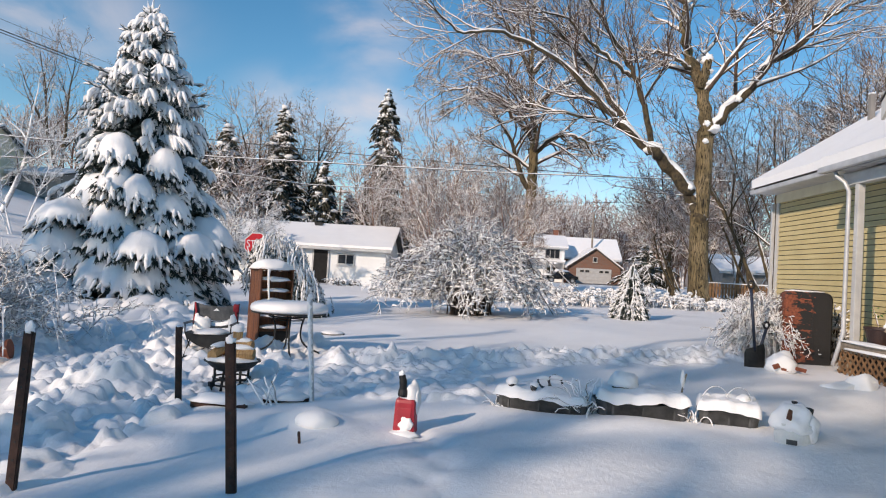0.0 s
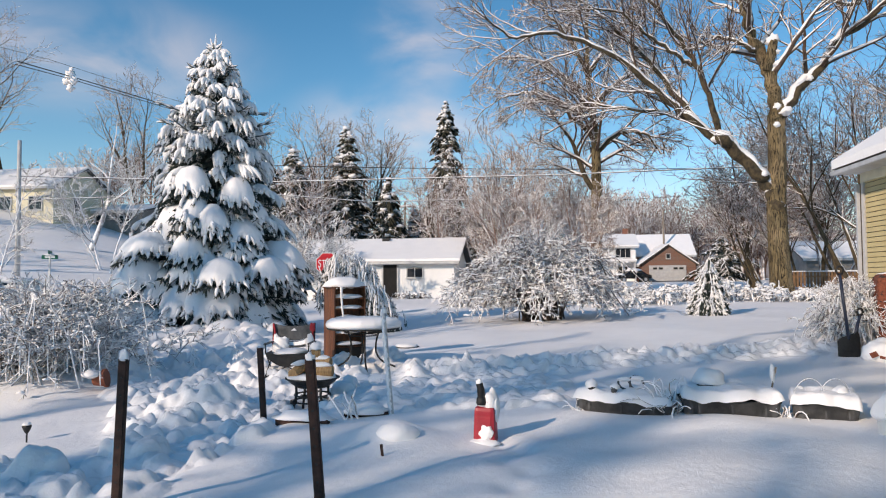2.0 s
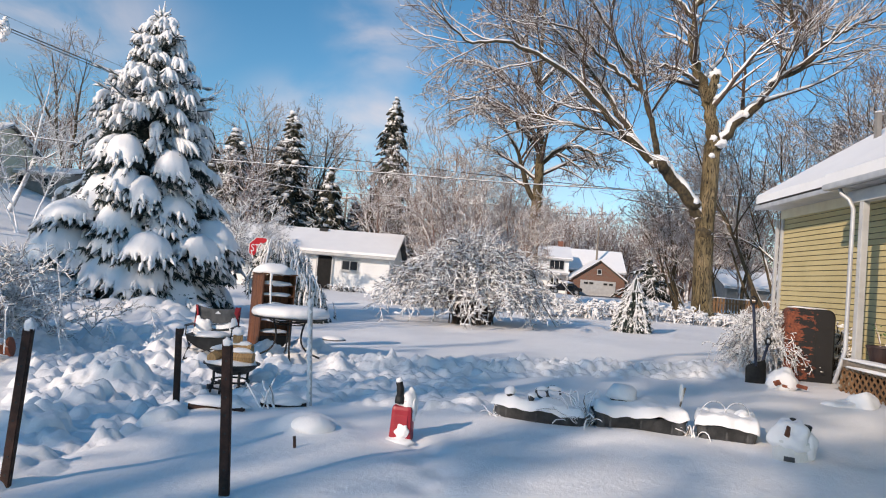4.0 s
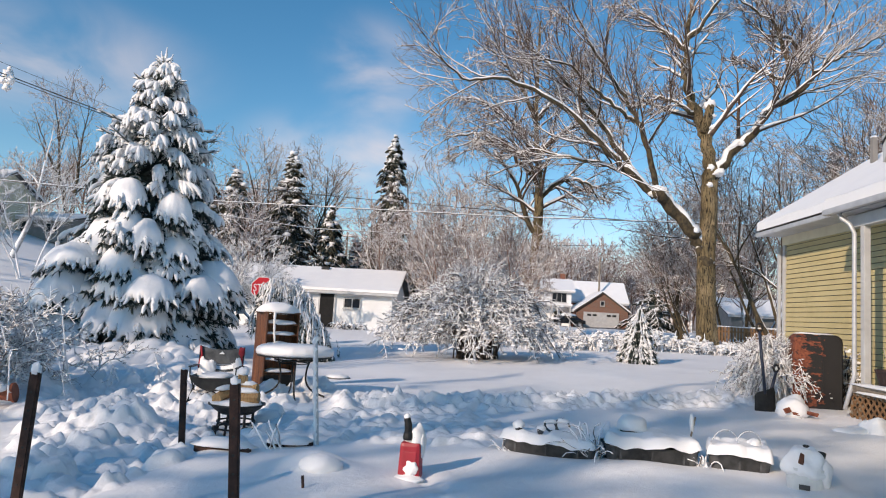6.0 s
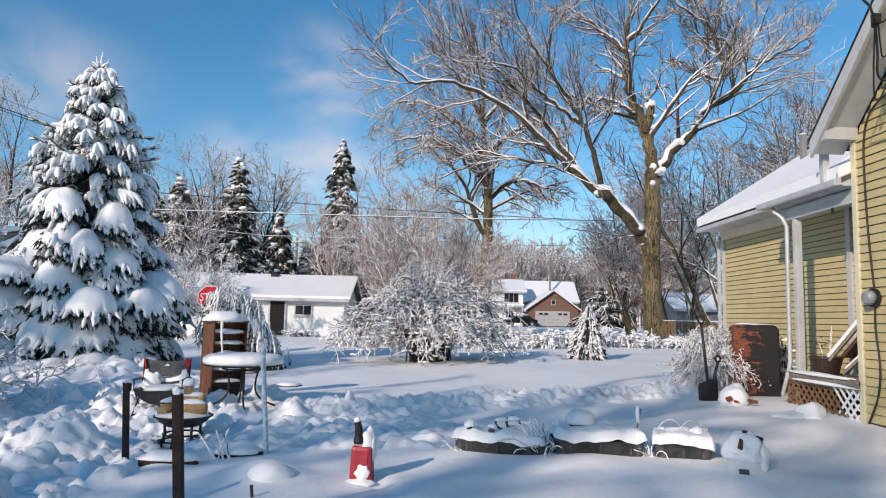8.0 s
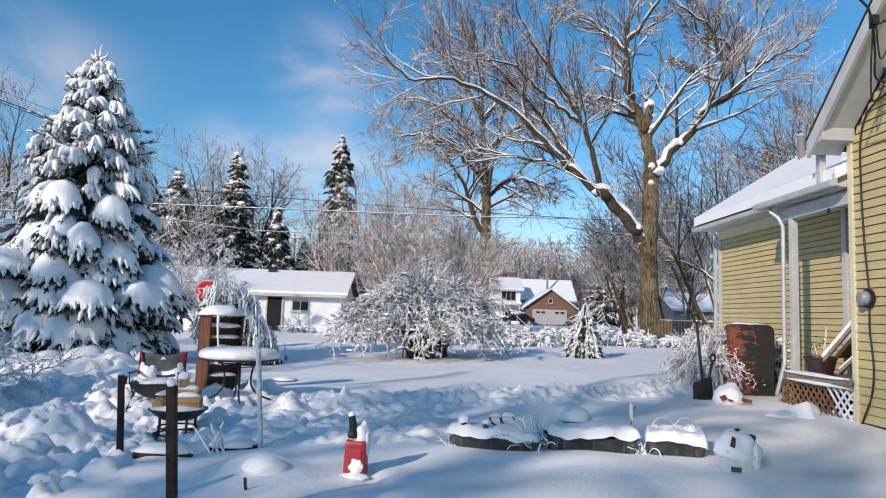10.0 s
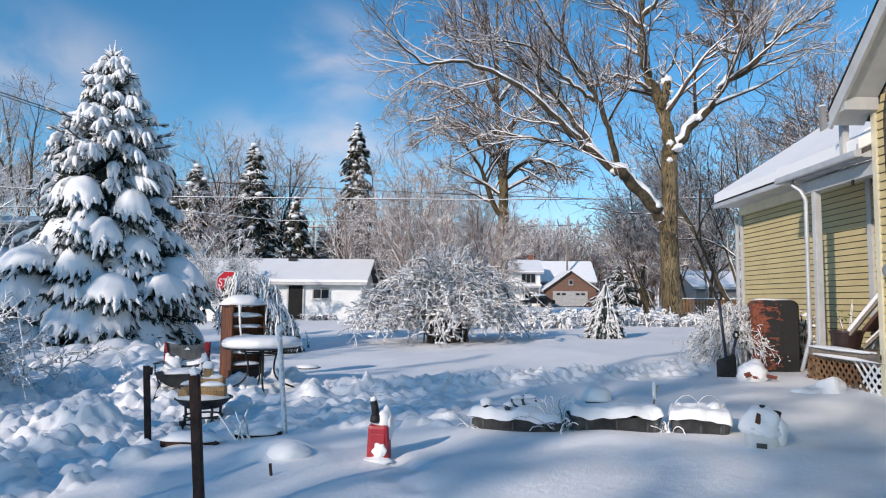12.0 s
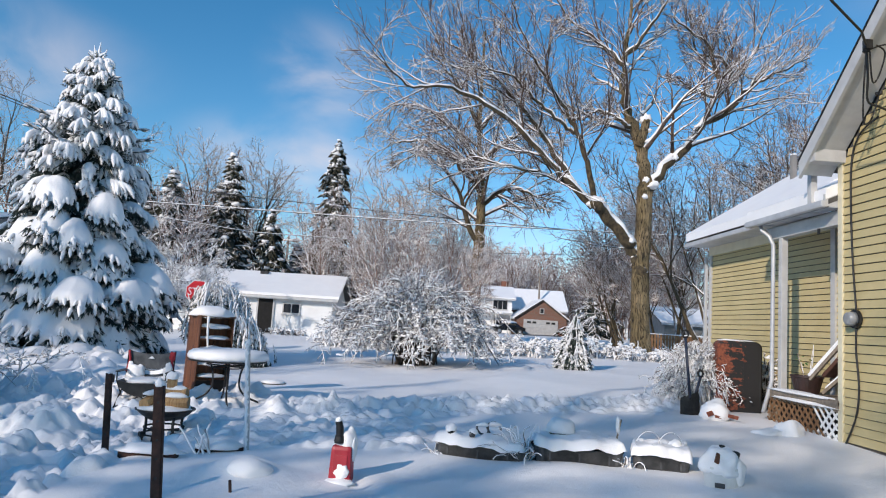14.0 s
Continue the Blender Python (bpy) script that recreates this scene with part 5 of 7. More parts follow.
def brick_house():
    z = ground_height(16.5, 88)
    g = gable_house("garage_house", (16.6, 91.0, z), "brick garage wing with a snow roof and white double door", (7.0, 6.6), 2.15, 2.35, BRICK, 0.3)
    # the gable faces the street
    g.matrix_basis = pose(16.6, 91.0, z, 0, 0, 90)
    door = part("garage_door", Mesh().box((0.1, 4.5, 2.0), (-3.56, 0.1, 1.0)), TRIM, g, "white panelled double garage door")
    for k in range(4):
        local_box("panel_groove", (0.03, 4.4, 0.03), (-3.62, 0.1, 0.48 + 0.48 * k), ALU, door)
    for k in (-1.3, 1.2):
        for s in (-0.35, 0.35):
            local_box("pane", (0.02, 0.5, 0.26), (-3.63, 0.1 + k + s, 1.62), GLASS, door)
    window(g, (-3.52, 0, 3.15), (0.5, 0.6), -90, sashes=1)
    m = gable_house("brick_house", (16.5, 97.5, z), "brick house with a broad snow-covered roof", (9.0, 7.0), 3.6, 2.6, BRICK, 0.4)
    local_box("chimney", (0.7, 0.7, 1.6), (-3.8, 0.2, 6.6), BRICK, m)
    w = gable_house("two_storey_house", (10.2, 93.5, z), "white two-storey house wing with a snow roof", (5.6, 7.0), 4.6, 1.5, WALL_WHITE, 0.4)
    window(w, (1.2, -3.52, 3.7), (1.9, 1.2), sashes=3)
    window(w, (1.2, -3.52, 1.4), (1.4, 1.0))
    local_box("porch_roof", (5.4, 1.6, 0.2), (0, -4.2, 2.55), TRIM, w)
    local_box("porch_snow", (5.5, 1.7, 0.22), (0, -4.2, 2.762), SNOW, w)
    for x in (-2.5, 0, 2.5):
        local_box("post", (0.16, 0.16, 2.45), (x, -4.8, 1.225), TRIM, w)


def parked_car(at, turn):
    c = thing("parked_car", at, "dark parked car capped with snow in the driveway", "car", turn=turn)
    prof = [(-2.1, 0.45), (-2.05, 0.85), (-1.15, 0.95), (-0.6, 1.42), (0.9, 1.45), (1.6, 0.98), (2.1, 0.9), (2.15, 0.45)]
    n = len(prof)
    vs = [(x, -0.85 + 0.12 * (z > 1.2), z) for x, z in prof] + [(x, 0.85 - 0.12 * (z > 1.2), z) for x, z in prof]
    fs = [tuple(range(n)), tuple(range(2 * n - 1, n - 1, -1))] + [(i, n + i, n + (i + 1) % n, (i + 1) % n) for i in range(n)]
    part("body", Mesh().add(vs, fs), CARPAINT, c)
    part("glass", Mesh().box((1.5, 1.62, 0.3), (0.15, 0, 1.2), (0, 0, 0), 0.05), GLASS, c)
    part("snow_cover", Mesh().blob((1.0, 0.8, 0.28), (0.2, 0, 1.44), 3, 0.2), SNOW, c, smooth=True)
    part("snow_cover", Mesh().blob((0.7, 0.8, 0.2), (-1.6, 0, 0.92), 5, 0.2), SNOW, c, smooth=True)
    for sx in (-1.35, 1.35):
        for sy in (-0.82, 0.82):
            wheel = part("wheel", Mesh().lathe([(0.33, -0.1), (0.33, 0.1)], 18, (sx, sy, 0.33), (90, 0, 0)), RUBBER, c)
            part("rim", Mesh().lathe([(0.19, -0.105), (0.19, 0.105)], 14, (sx, sy, 0.33), (90, 0, 0)), ALU, wheel)


def snowed_car(at, turn):
    """A parked car so deep in snow that only its flank and wheels show."""
    c = thing("parked_car", at, "pale parked car buried in snow by the roadside", "car", turn=turn)
    prof = [(-2.2, 0.38), (-2.25, 0.8), (-2.0, 1.15), (-1.6, 1.5), (0.5, 1.52), (1.2, 1.05), (2.1, 0.95), (2.2, 0.42)]
    n = len(prof)
    vs = [(x, -0.88 + 0.13 * (z > 1.2), z) for x, z in prof] + [(x, 0.88 - 0.13 * (z > 1.2), z) for x, z in prof]
    fs = [tuple(range(n)), tuple(range(2 * n - 1, n - 1, -1))] + [(i, n + i, n + (i + 1) % n, (i + 1) % n) for i in range(n)]
    part("body", Mesh().add(vs, fs), WHITE_PLASTIC, c)
    for sy in (-1, 1):
        part("side_glass", Mesh().box((1.8, 0.04, 0.30), (-0.5, sy * 0.80, 1.27), (sy * 14, 0, 0), 0.012), GLASS, c)
    part("tail_light", Mesh().box((0.05, 0.2, 0.16), (-2.23, -0.68, 0.82), (0, 0, 0), 0.012), SIGN_RED, c)
    part("tail_light", Mesh().box((0.05, 0.2, 0.16), (-2.23, 0.68, 0.82), (0, 0, 0), 0.012), SIGN_RED, c)
    part("bumper", Mesh().box((0.14, 1.7, 0.22), (-2.26, 0, 0.45), (0, 0, 0), 0.04), RUBBER, c)
    part("plate_bar", Mesh().box((0.02, 0.34, 0.12), (-2.27, 0, 0.78), (0, 0, 0), 0.004), SIGN_WHITE, c)
    part("snow_cover", Mesh().blob((1.35, 0.86, 0.30), (-0.55, 0, 1.48), 3, 0.2, 10, 26, 0.3), SNOW, c, "thick snow on the roof", True)
    part("snow_cover", Mesh().blob((0.75, 0.84, 0.25), (1.6, 0, 0.95), 5, 0.2, 10, 26, 0.3), SNOW, c, "thick snow on the bonnet", True)
    for sx in (-1.4, 1.35):
        for sy in (-0.82, 0.82):
            wheel = part("wheel", Mesh().lathe([(0.33, -0.1), (0.33, 0.1)], 18, (sx, sy, 0.33), (90, 0, 0)), RUBBER, c)
            part("rim", Mesh().lathe([(0.19, -0.105), (0.19, 0.105)], 14, (sx, sy, 0.33), (90, 0, 0)), ALU, wheel)


def hill_houses():
    h = gable_house("hill_house", (-48.2, 57.5, 5.8), "large pale house on the snowy hillside", (13.0, 8.0), 4.0, 2.0, CREAM, 0.4)
    for k in (-4.6, -1.4, 1.8, 4.8):
        window(h, (k, -4.02, 2.5), (1.3, 1.2))
    window(h, (6.52, -1.0, 2.6), (1.0, 1.2), 90)
    local_box("garage_door", (2.6, 0.08, 2.0), (3.6, -4.05, 0.2), DOOR_SHADE_DARK, h)
    x, y = -40.0, 62.0
    g = gable_house("hill_garage", (x, y, 5.9), "low grey house with a snow roof on the hillside", (6.4, 6.0), 2.1, 0.7, GREY_WALL, 0.5)
    window(g, (1.4, -3.02, 1.3), (1.2, 0.8))
    window(g, (-1.2, -3.02, 1.3), (0.6, 1.0), sashes=1)
    x, y = 31.0, 70.0
    gable_house("grey_house", (x, y, ground_height(x, y)), "grey house with a snow roof behind the trees", (12, 7), 2.4, 1.4, GREY_WALL, 0.5)


def siding(parent, x, y0, y1, z0, z1, course=0.127, slant=None):
    """Clapboard courses on a wall that faces -x; slant(z) limits a gable's courses."""
    k, z = 0, z0
    while z < z1 - 0.02:
        # the gap left above each course bares dark wall as a painted shadow line
        h = min(course, z1 - z) - 0.011
        a, b = (y0, y1) if slant is None else slant(z + h)
        if b - a > 0.05:
            vs = [(x - 0.026, a, z), (x - 0.026, b, z), (x - 0.004, b, z + h), (x - 0.004, a, z + h), (x, a, z), (x, b, z), (x, b, z + h), (x, a, z + h)]
            fs = [(0, 3, 2, 1), (0, 1, 5, 4), (3, 7, 6, 2), (0, 4, 7, 3), (1, 2, 6, 5)]
            part("clapboard", Mesh().add(vs, fs), YELLOW, parent)
        z += course
        k += 1


def yellow_house():
    h = thing("yellow_house", (0, 0, 0), "yellow clapboard house with a side porch and snow roof", "house")
    NX, NY = 6.2, 9.5          # the wing's face and its far corner
    WX, FY = 7.05, 15.75       # the main wall's face and its far corner
    # wing wall that faces the garden, with its gable
    ridge_y, ridge_z, eave_z = 5.6, 7.9, 4.25
    wing = Mesh()
    prof = [(NY, 0.0), (NY, eave_z), (ridge_y, ridge_z), (ridge_y * 2 - NY, eave_z), (ridge_y * 2 - NY, 0.0)]
    vs = [(NX, y, z) for y, z in prof] + [(NX + 0.2, y, z) for y, z in prof]
    wing.add(vs, [tuple(range(5)), tuple(range(9, 4, -1))] + [(i, 5 + i, 5 + (i + 1) % 5, (i + 1) % 5) for i in range(5)])
    # coloured dark so that gaps in the siding read as shadow lines
    part("wall", wing, GREY_ROOF_AND_GAP, h)
    local_box("wall", (3.6, 0.2, eave_z), (NX + 2.0, NY - 0.1, eave_z / 2), CREAM, h)
    k = (ridge_z - eave_z) / (NY - ridge_y)

    def slant(z):
        return (max(1.75, ridge_y - (ridge_z - z) / k), min(NY - 0.09, ridge_y + (ridge_z - z) / k))

    siding(h, NX - 0.004, 1.75, NY - 0.09, 0.22, 7.6, 0.124, slant)
    local_box("corner_board", (0.07, 0.10, eave_z - 0.05), (NX - 0.012, NY - 0.04, eave_z / 2 + 0.12), CREAM, h, bevel=0.008)
    local_box("foundation", (0.16, 7.8, 0.5), (NX + 0.10, ridge_y, 0.06), GREY_WALL, h)
    # steep wing roof with its boxed overhang
    ov, rk = 0.50, 0.20
    for s in (1, -1):
        def edge(d, z):
            return (ridge_y + s * d, z)
        run = NY - ridge_y + rk
        low = ridge_z - run * k
        quad = [edge(0, ridge_z + 0.02), edge(run, low + 0.02)]
        for nm, a, b, x0, x1, mat in (("roof", 0.06, 0.20, NX - ov, NX + 4.2, GREY_ROOF_AND_GAP), ("snow_cover", 0.204, 0.34, NX - ov + 0.02, NX + 4.2, SNOW), ("soffit", 0.0, 0.056, NX - ov + 0.03, NX - 0.02, TRIM)):
            vs = [(x, y, z + off) for x in (x0, x1) for (y, z) in quad for off in (a, b)]
            part(nm, Mesh().add(vs, [(0, 1, 3, 2), (4, 6, 7, 5), (0, 4, 5, 1), (2, 3, 7, 6), (1, 5, 7, 3), (0, 2, 6, 4)]), mat, h)
        vs = [(x, y, z + off) for x in (NX - ov - 0.03, NX - ov + 0.02) for (y, z) in quad for off in (-0.06, 0.19)]
        edge_line = [(x, y, z + off) for x in (NX - ov - 0.045, NX - ov + 0.02) for (y, z) in quad for off in (0.193, 0.225)]
        part("drip_edge", Mesh().add(edge_line, [(0, 1, 3, 2), (4, 6, 7, 5), (0, 4, 5, 1), (2, 3, 7, 6), (1, 5, 7, 3), (0, 2, 6, 4)]), BLACK, h)
        part("rake_board", Mesh().add(vs, [(0, 1, 3, 2), (4, 6, 7, 5), (0, 4, 5, 1), (2, 3, 7, 6), (1, 5, 7, 3), (0, 2, 6, 4)]), TRIM, h)
    # boxed eave return at the far corner
    local_box("eave_return", (ov - 0.02, 0.40, 0.22), (NX - ov / 2, NY + 0.06, eave_z + 0.08), TRIM, h, bevel=0.01)
    local_box("soffit_return", (4.0, 0.24, 0.06), (NX + 2.0, NY + 0.12, eave_z + 0.0), TRIM, h)
    local_box("bracket_post", (0.10, 0.10, 0.62), (NX - 0.22, NY + 0.36, 3.98), TRIM, h, bevel=0.008)
    # main wall behind the porch
    # dark behind the courses again, for their painted shadow lines
    local_box("wall", (0.2, FY - NY, 3.84), (WX + 0.1, (FY + NY) / 2, 1.92), GREY_ROOF_AND_GAP, h)
    local_box("wall", (5.0, 0.2, 3.84), (WX + 2.5, FY - 0.1, 1.92), CREAM, h)
    siding(h, WX - 0.004, NY + 0.02, FY - 0.12, 0.5, 3.62, 0.107)
    local_box("corner_board", (0.06, 0.11, 3.4), (WX - 0.02, FY - 0.05, 1.90), TRIM, h)
    local_box("downpipe", (0.07, 0.08, 3.3), (WX - 0.10, FY + 0.05, 1.85), ALU, h, bevel=0.015)
    local_box("frieze", (0.05, FY - NY, 0.24), (WX - 0.035, (FY + NY) / 2, 3.64), CREAM, h)
    local_box("door_trim", (0.06, 0.12, 3.1), (WX - 0.03, 10.95, 2.1), TRIM, h)
    # low roof over wall and porch
    def slope(nm, x0, z0, x1, z1, y0, y1, a, b, mat, label="", n=10):
        vs, fs = [], []
        for i in range(n + 1):
            y = y0 + (y1 - y0) * i / n
            for x, z in ((x0, z0), (x1, z1)):
                w = 0.035 * noise.noise(Vector((x * 2, y * 1.3, 3))) if nm == "snow_cover" else 0
                vs += [(x, y, z + a), (x, y, z + b + w)]
        for i in range(n):
            p, q = 4 * i, 4 * i + 4
            fs += [(p, q, q + 2, p + 2), (p + 1, p + 3, q + 3, q + 1), (p + 2, q + 2, q + 3, p + 3), (p, p + 1, q + 1, q)]
        fs += [(0, 2, 3, 1), (4 * n, 4 * n + 1, 4 * n + 3, 4 * n + 2)]
        return part(nm, Mesh().add(vs, fs), mat, h, label)

    EX, EZ, TX, TZ, PY = 6.52, 3.75, 10.2, 6.13, 11.85
    slope("roof", EX, EZ, TX, TZ, 10.9, FY + 0.1, 0.0, 0.12, GREY_ROOF_AND_GAP)
    slope("snow_cover", EX - 0.05, EZ - 0.03, TX, TZ, 10.9, FY + 0.14, 0.124, 0.30, SNOW, "thick snow on the low roof")
    slope("roof", 7.05, 4.09, TX, TZ, NY + 0.02, 10.9, 0.0, 0.12, GREY_ROOF_AND_GAP)
    slope("snow_cover", 7.05, 4.09, TX, TZ, NY + 0.02, 10.9, 0.124, 0.30, SNOW)
    slope("roof", TX, TZ, TX + 4, EZ, NY + 0.1, FY + 0.1, 0.0, 0.12, GREY_ROOF_AND_GAP)
    local_box("soffit", (0.50, FY - 11.2, 0.03), (EX + 0.27, (FY + 11.4) / 2, 3.735), TRIM, h)
    local_box("gutter", (0.11, FY - 11.0, 0.10), (EX - 0.05, (FY + 11.2) / 2, 3.74), ALU, h, bevel=0.025)
    # the porch roof steps out towards the garden
    PX = 6.02
    slope("porch_roof", PX, 3.62, 7.05, 4.09, NY + 0.02, PY, 0.0, 0.08, GREY_ROOF_AND_GAP)
    slope("snow_cover", PX - 0.04, 3.61, 7.05, 4.10, NY + 0.02, PY + 0.04, 0.084, 0.26, SNOW)
    local_box("gutter", (0.11, PY - NY, 0.11), (PX - 0.05, (PY + NY) / 2 + 0.03, 3.63), ALU, h, bevel=0.03)
    local_box("drip_edge", (0.02, PY - NY, 0.03), (PX + 0.012, (PY + NY) / 2 + 0.03, 3.60), BLACK, h)
    for q in range(5):
        local_box("soffit_board", (0.20, 0.44, 0.018), (PX + 0.12, NY + 0.25 + 0.47 * q, 3.585), TRIM, h)
    local_box("porch_beam", (0.12, PY - NY - 0.3, 0.20), (6.28, (PY + NY) / 2 - 0.1, 3.44), TRIM, h, bevel=0.01)
    local_box("porch_ceiling", (0.76, PY - NY - 0.1, 0.02), (6.67, (PY + NY) / 2, 3.57), TRIM, h)
    local_box("eave_end", (0.34, 0.04, 0.18), (6.14, 9.545, 3.68), TRIM, h)
    local_box("porch_column", (0.11, 0.11, 2.62), (6.28, 11.2, 2.03), TRIM, h, bevel=0.012)
    pipe = Mesh().tube([(6.03, 11.5, 3.57), (6.04, 11.48, 3.50), (6.12, 11.36, 3.38), (6.16, 11.31, 3.22), (6.16, 11.31, 0.9), (6.12, 11.33, 0.7), (6.05, 11.38, 0.35)], 0.036, 8, True)
    part("downpipe", pipe, ALU, h, smooth=True)
    local_box("porch_hook", (0.02, 0.05, 0.08), (6.2, 10.05, 3.30), BLACK, h)
    # deck with lattice skirt
    local_box("deck", (0.92, 1.95, 0.05), (6.58, 10.45, 0.72), GREY_WOOD, h)
    rim = local_box("deck_rim", (0.05, 1.95, 0.14), (6.16, 10.45, 0.70), GREY_WOOD, h)
    for q in range(2):
        part("deck_snow", Mesh().blob((0.10, 0.95, 0.04), (6.16, 10.45, 0.765 - 0.12 * q), 4 + q, 0.3, 6, 24), SNOW, h, "snow along the deck's edge", True)
    skirt = part("lattice_frame", Mesh().box((0.03, 1.9, 0.05), (6.17, 10.45, 0.62)).box((0.03, 1.9, 0.05), (6.17, 10.45, 0.14)), GREY_WOOD, h)
    # near-black sheet behind the slats paints the shade under the deck
    local_box("shade_sheet", (0.02, 1.86, 0.5), (6.36, 10.45, 0.36), DOOR_SHADE_DARK, h, label="black sheet standing in for the shade under the deck")
    y0, y1, z0, z1 = 9.52, 11.42, 0.12, 0.64
    for d in (1, -1):
        c = y0 - (z1 - z0)
        while c < y1:
            # a slat from the bottom rail to the top rail, clipped to the skirt
            pa, pb = [c, z0], [c + (z1 - z0), z1]
            if pa[0] < y0:
                pa = [y0, z0 + (y0 - c)]
            if pb[0] > y1:
                pb = [y1, z0 + (y1 - c)]
            if pb[0] - pa[0] > 0.04:
                ya, yb = (pa[0], pb[0]) if d == 1 else (y0 + y1 - pa[0], y0 + y1 - pb[0])
                xx = 6.155 - 0.004 * d
                s = 0.028
                vs = [(xx + e, y + o, z) for e in (0, 0.007) for (y, z) in ((ya, pa[1]), (yb, pb[1])) for o in (-s, s)]
                part("slat", Mesh().add(vs, [(0, 2, 3, 1), (4, 5, 7, 6), (0, 1, 5, 4), (2, 6, 7, 3), (1, 3, 7, 5), (0, 4, 6, 2)]), LATTICE_WOOD if ya + yb > 19.9 else WALL_WHITE, skirt)
            c += 0.15
    # board added at the far end to keep light out from under the deck
    local_box("light_stop_board", (0.88, 0.03, 0.55), (6.60, 11.4, 0.38), GREY_WOOD, h)
    # electric meter and its cables
    meter = part("meter_base", Mesh().lathe([(0.13, 0), (0.13, 0.04)], 24, (6.16, 9.1, 1.93), (0, -90, 0)), BLACK, h, smooth=False)
    part("meter_glass", Mesh().lathe([(0.10, 0.04), (0.098, 0.09), (0.085, 0.14), (0.06, 0.15)], 24, (6.16, 9.1, 1.93), (0, -90, 0)), METER, meter, "round grey electricity meter", True)
    part("conduit", Mesh().tube(smooth_line([(6.16, 9.1, 2.0), (6.15, 9.16, 2.7), (6.15, 9.2, 3.5), (6.15, 9.18, 4.2), (6.15, 9.0, 4.55), (6.14, 8.6, 4.68)], 5), 0.014, 6), CABLE, h, smooth=True)
    part("conduit", Mesh().tube(smooth_line([(6.16, 9.1, 1.86), (6.15, 9.1, 1.5), (6.15, 9.04, 1.0), (6.15, 9.1, 0.6), (6.15, 9.32, 0.2)], 5), 0.014, 6), CABLE, h, smooth=True)
    for loop in ([(5.6, 8.05, 5.35), (5.66, 8.2, 4.85), (5.8, 8.4, 4.5), (5.98, 8.5, 4.62), (6.05, 8.45, 4.95)], [(5.62, 8.02, 5.32), (5.78, 8.2, 5.0), (5.9, 8.25, 5.1), (5.88, 8.1, 5.35), (5.7, 8.0, 5.4)], [(5.6, 8.05, 5.34), (5.85, 8.0, 5.42), (6.1, 8.1, 5.3)]):
        part("service_cable", Mesh().tube(smooth_line(loop, 6), 0.011, 6), CABLE, h, smooth=True)
    part("cable_clamp", Mesh().box((0.05, 0.09, 0.06), (5.6, 8.05, 5.35), (0, 20, 10), 0.01), BLACK, h)
    part("cable_clamp", Mesh().box((0.05, 0.08, 0.05), (6.05, 8.46, 4.95), (0, 0, 30), 0.01), BLACK, h)
    part("service_cable", Mesh().tube(smooth_line([(5.6, 8.05, 5.35), (5.65, 8.1, 5.0), (5.75, 8.25, 4.75), (5.95, 8.3, 4.7), (6.12, 8.4, 4.7)], 5), 0.015, 6), CABLE, h, smooth=True)
    part("insulator", Mesh().box((0.1, 0.06, 0.12), (5.58, 8.0, 5.4)), BLACK, h)
    # rest of the house, out of view
    local_box("wall", (4.0, 0.2, 4.2), (8.2, 1.75, 2.1), CREAM, h)
    local_box("chimney", (0.11, 0.11, 1.0), (8.62, 15.0, 5.45), GREY_WALL, h, bevel=0.01)
    part("snow_cap", Mesh().blob((0.07, 0.07, 0.04), (8.62, 15.0, 5.945), 3, 0.3, flat=0.3), SNOW, h, smooth=True)
    return h



def driveway():
    """Wet asphalt showing through the snow before the brick garage."""
    vs, fs = [], []
    n = 12
    for j in range(n + 1):
        for i in range(n + 1):
            x, y = 12.6 + 7.2 * i / n + 0.5 * noise.noise(Vector((i, j, 2))), 79.5 + 8.0 * j / n
            vs.append((x, y, ground_height(x, y) + 0.06))
    w = n + 1
    fs = [(j * w + i, j * w + i + 1, (j + 1) * w + i + 1, (j + 1) * w + i) for j in range(n) for i in range(n)]
    tagged(part("driveway", Mesh().add(vs, fs), ASPHALT), "wet asphalt driveway cleared of snow", "driveway", kind="structure")


white_house()
driveway()
brick_house()
parked_car((12.0, 86.0, ground_height(12.0, 86.0)), 10)
snowed_car(on_ground(-24.6, 27.6, 0.1), 200)
hill_houses()
yellow_house()


# ---- things in the garden ----
def fence_post(at, height, lean, label, wide=0.027, cap=0.07, turn=0.0):
    p = thing("fence_post", at, label, "post", "rusty steel fence posts", turn)
    tx, ty = math.sin(radians(lean[0])), -math.sin(radians(lean[1]))
    m = Mesh()
    for cx, cy, sx, sy in ((0, 0, wide * 2, 0.012), (-wide, wide / 2, 0.014, wide), (wide, wide / 2, 0.014, wide)):
        vs = [(cx + a * sx / 2 + tx * z, cy + b * sy / 2 + ty * z, z) for z in (-0.15, height) for a, b in ((-1, -1), (1, -1), (1, 1), (-1, 1))]
        m.add(vs, [(0, 3, 2, 1), (4, 5, 6, 7), (0, 1, 5, 4), (1, 2, 6, 5), (2, 3, 7, 6), (3, 0, 4, 7)])
    ch = part("channel", m, STEEL, p)
    for k in range(int(height / 0.12)):
        z = 0.1 + 0.12 * k
        part("hole", Mesh().lathe([(0.009, -0.0075), (0.009, 0.0075)], 8, (tx * z, ty * z - 0.001, z), (90, 0, 0)), BLACK, ch)
    part("snow_cap", Mesh().blob((wide * 1.25, wide * 1.05, cap), (tx * height, ty * height + wide * 0.45, height), int(height * 100), 0.5, flat=0.3), SNOW, p, smooth=True)
    return p


fence_post(on_ground(-2.99, 4.43, 0.05), 1.07, (2.6, 0), "rusty brown steel post leaning in the snow")
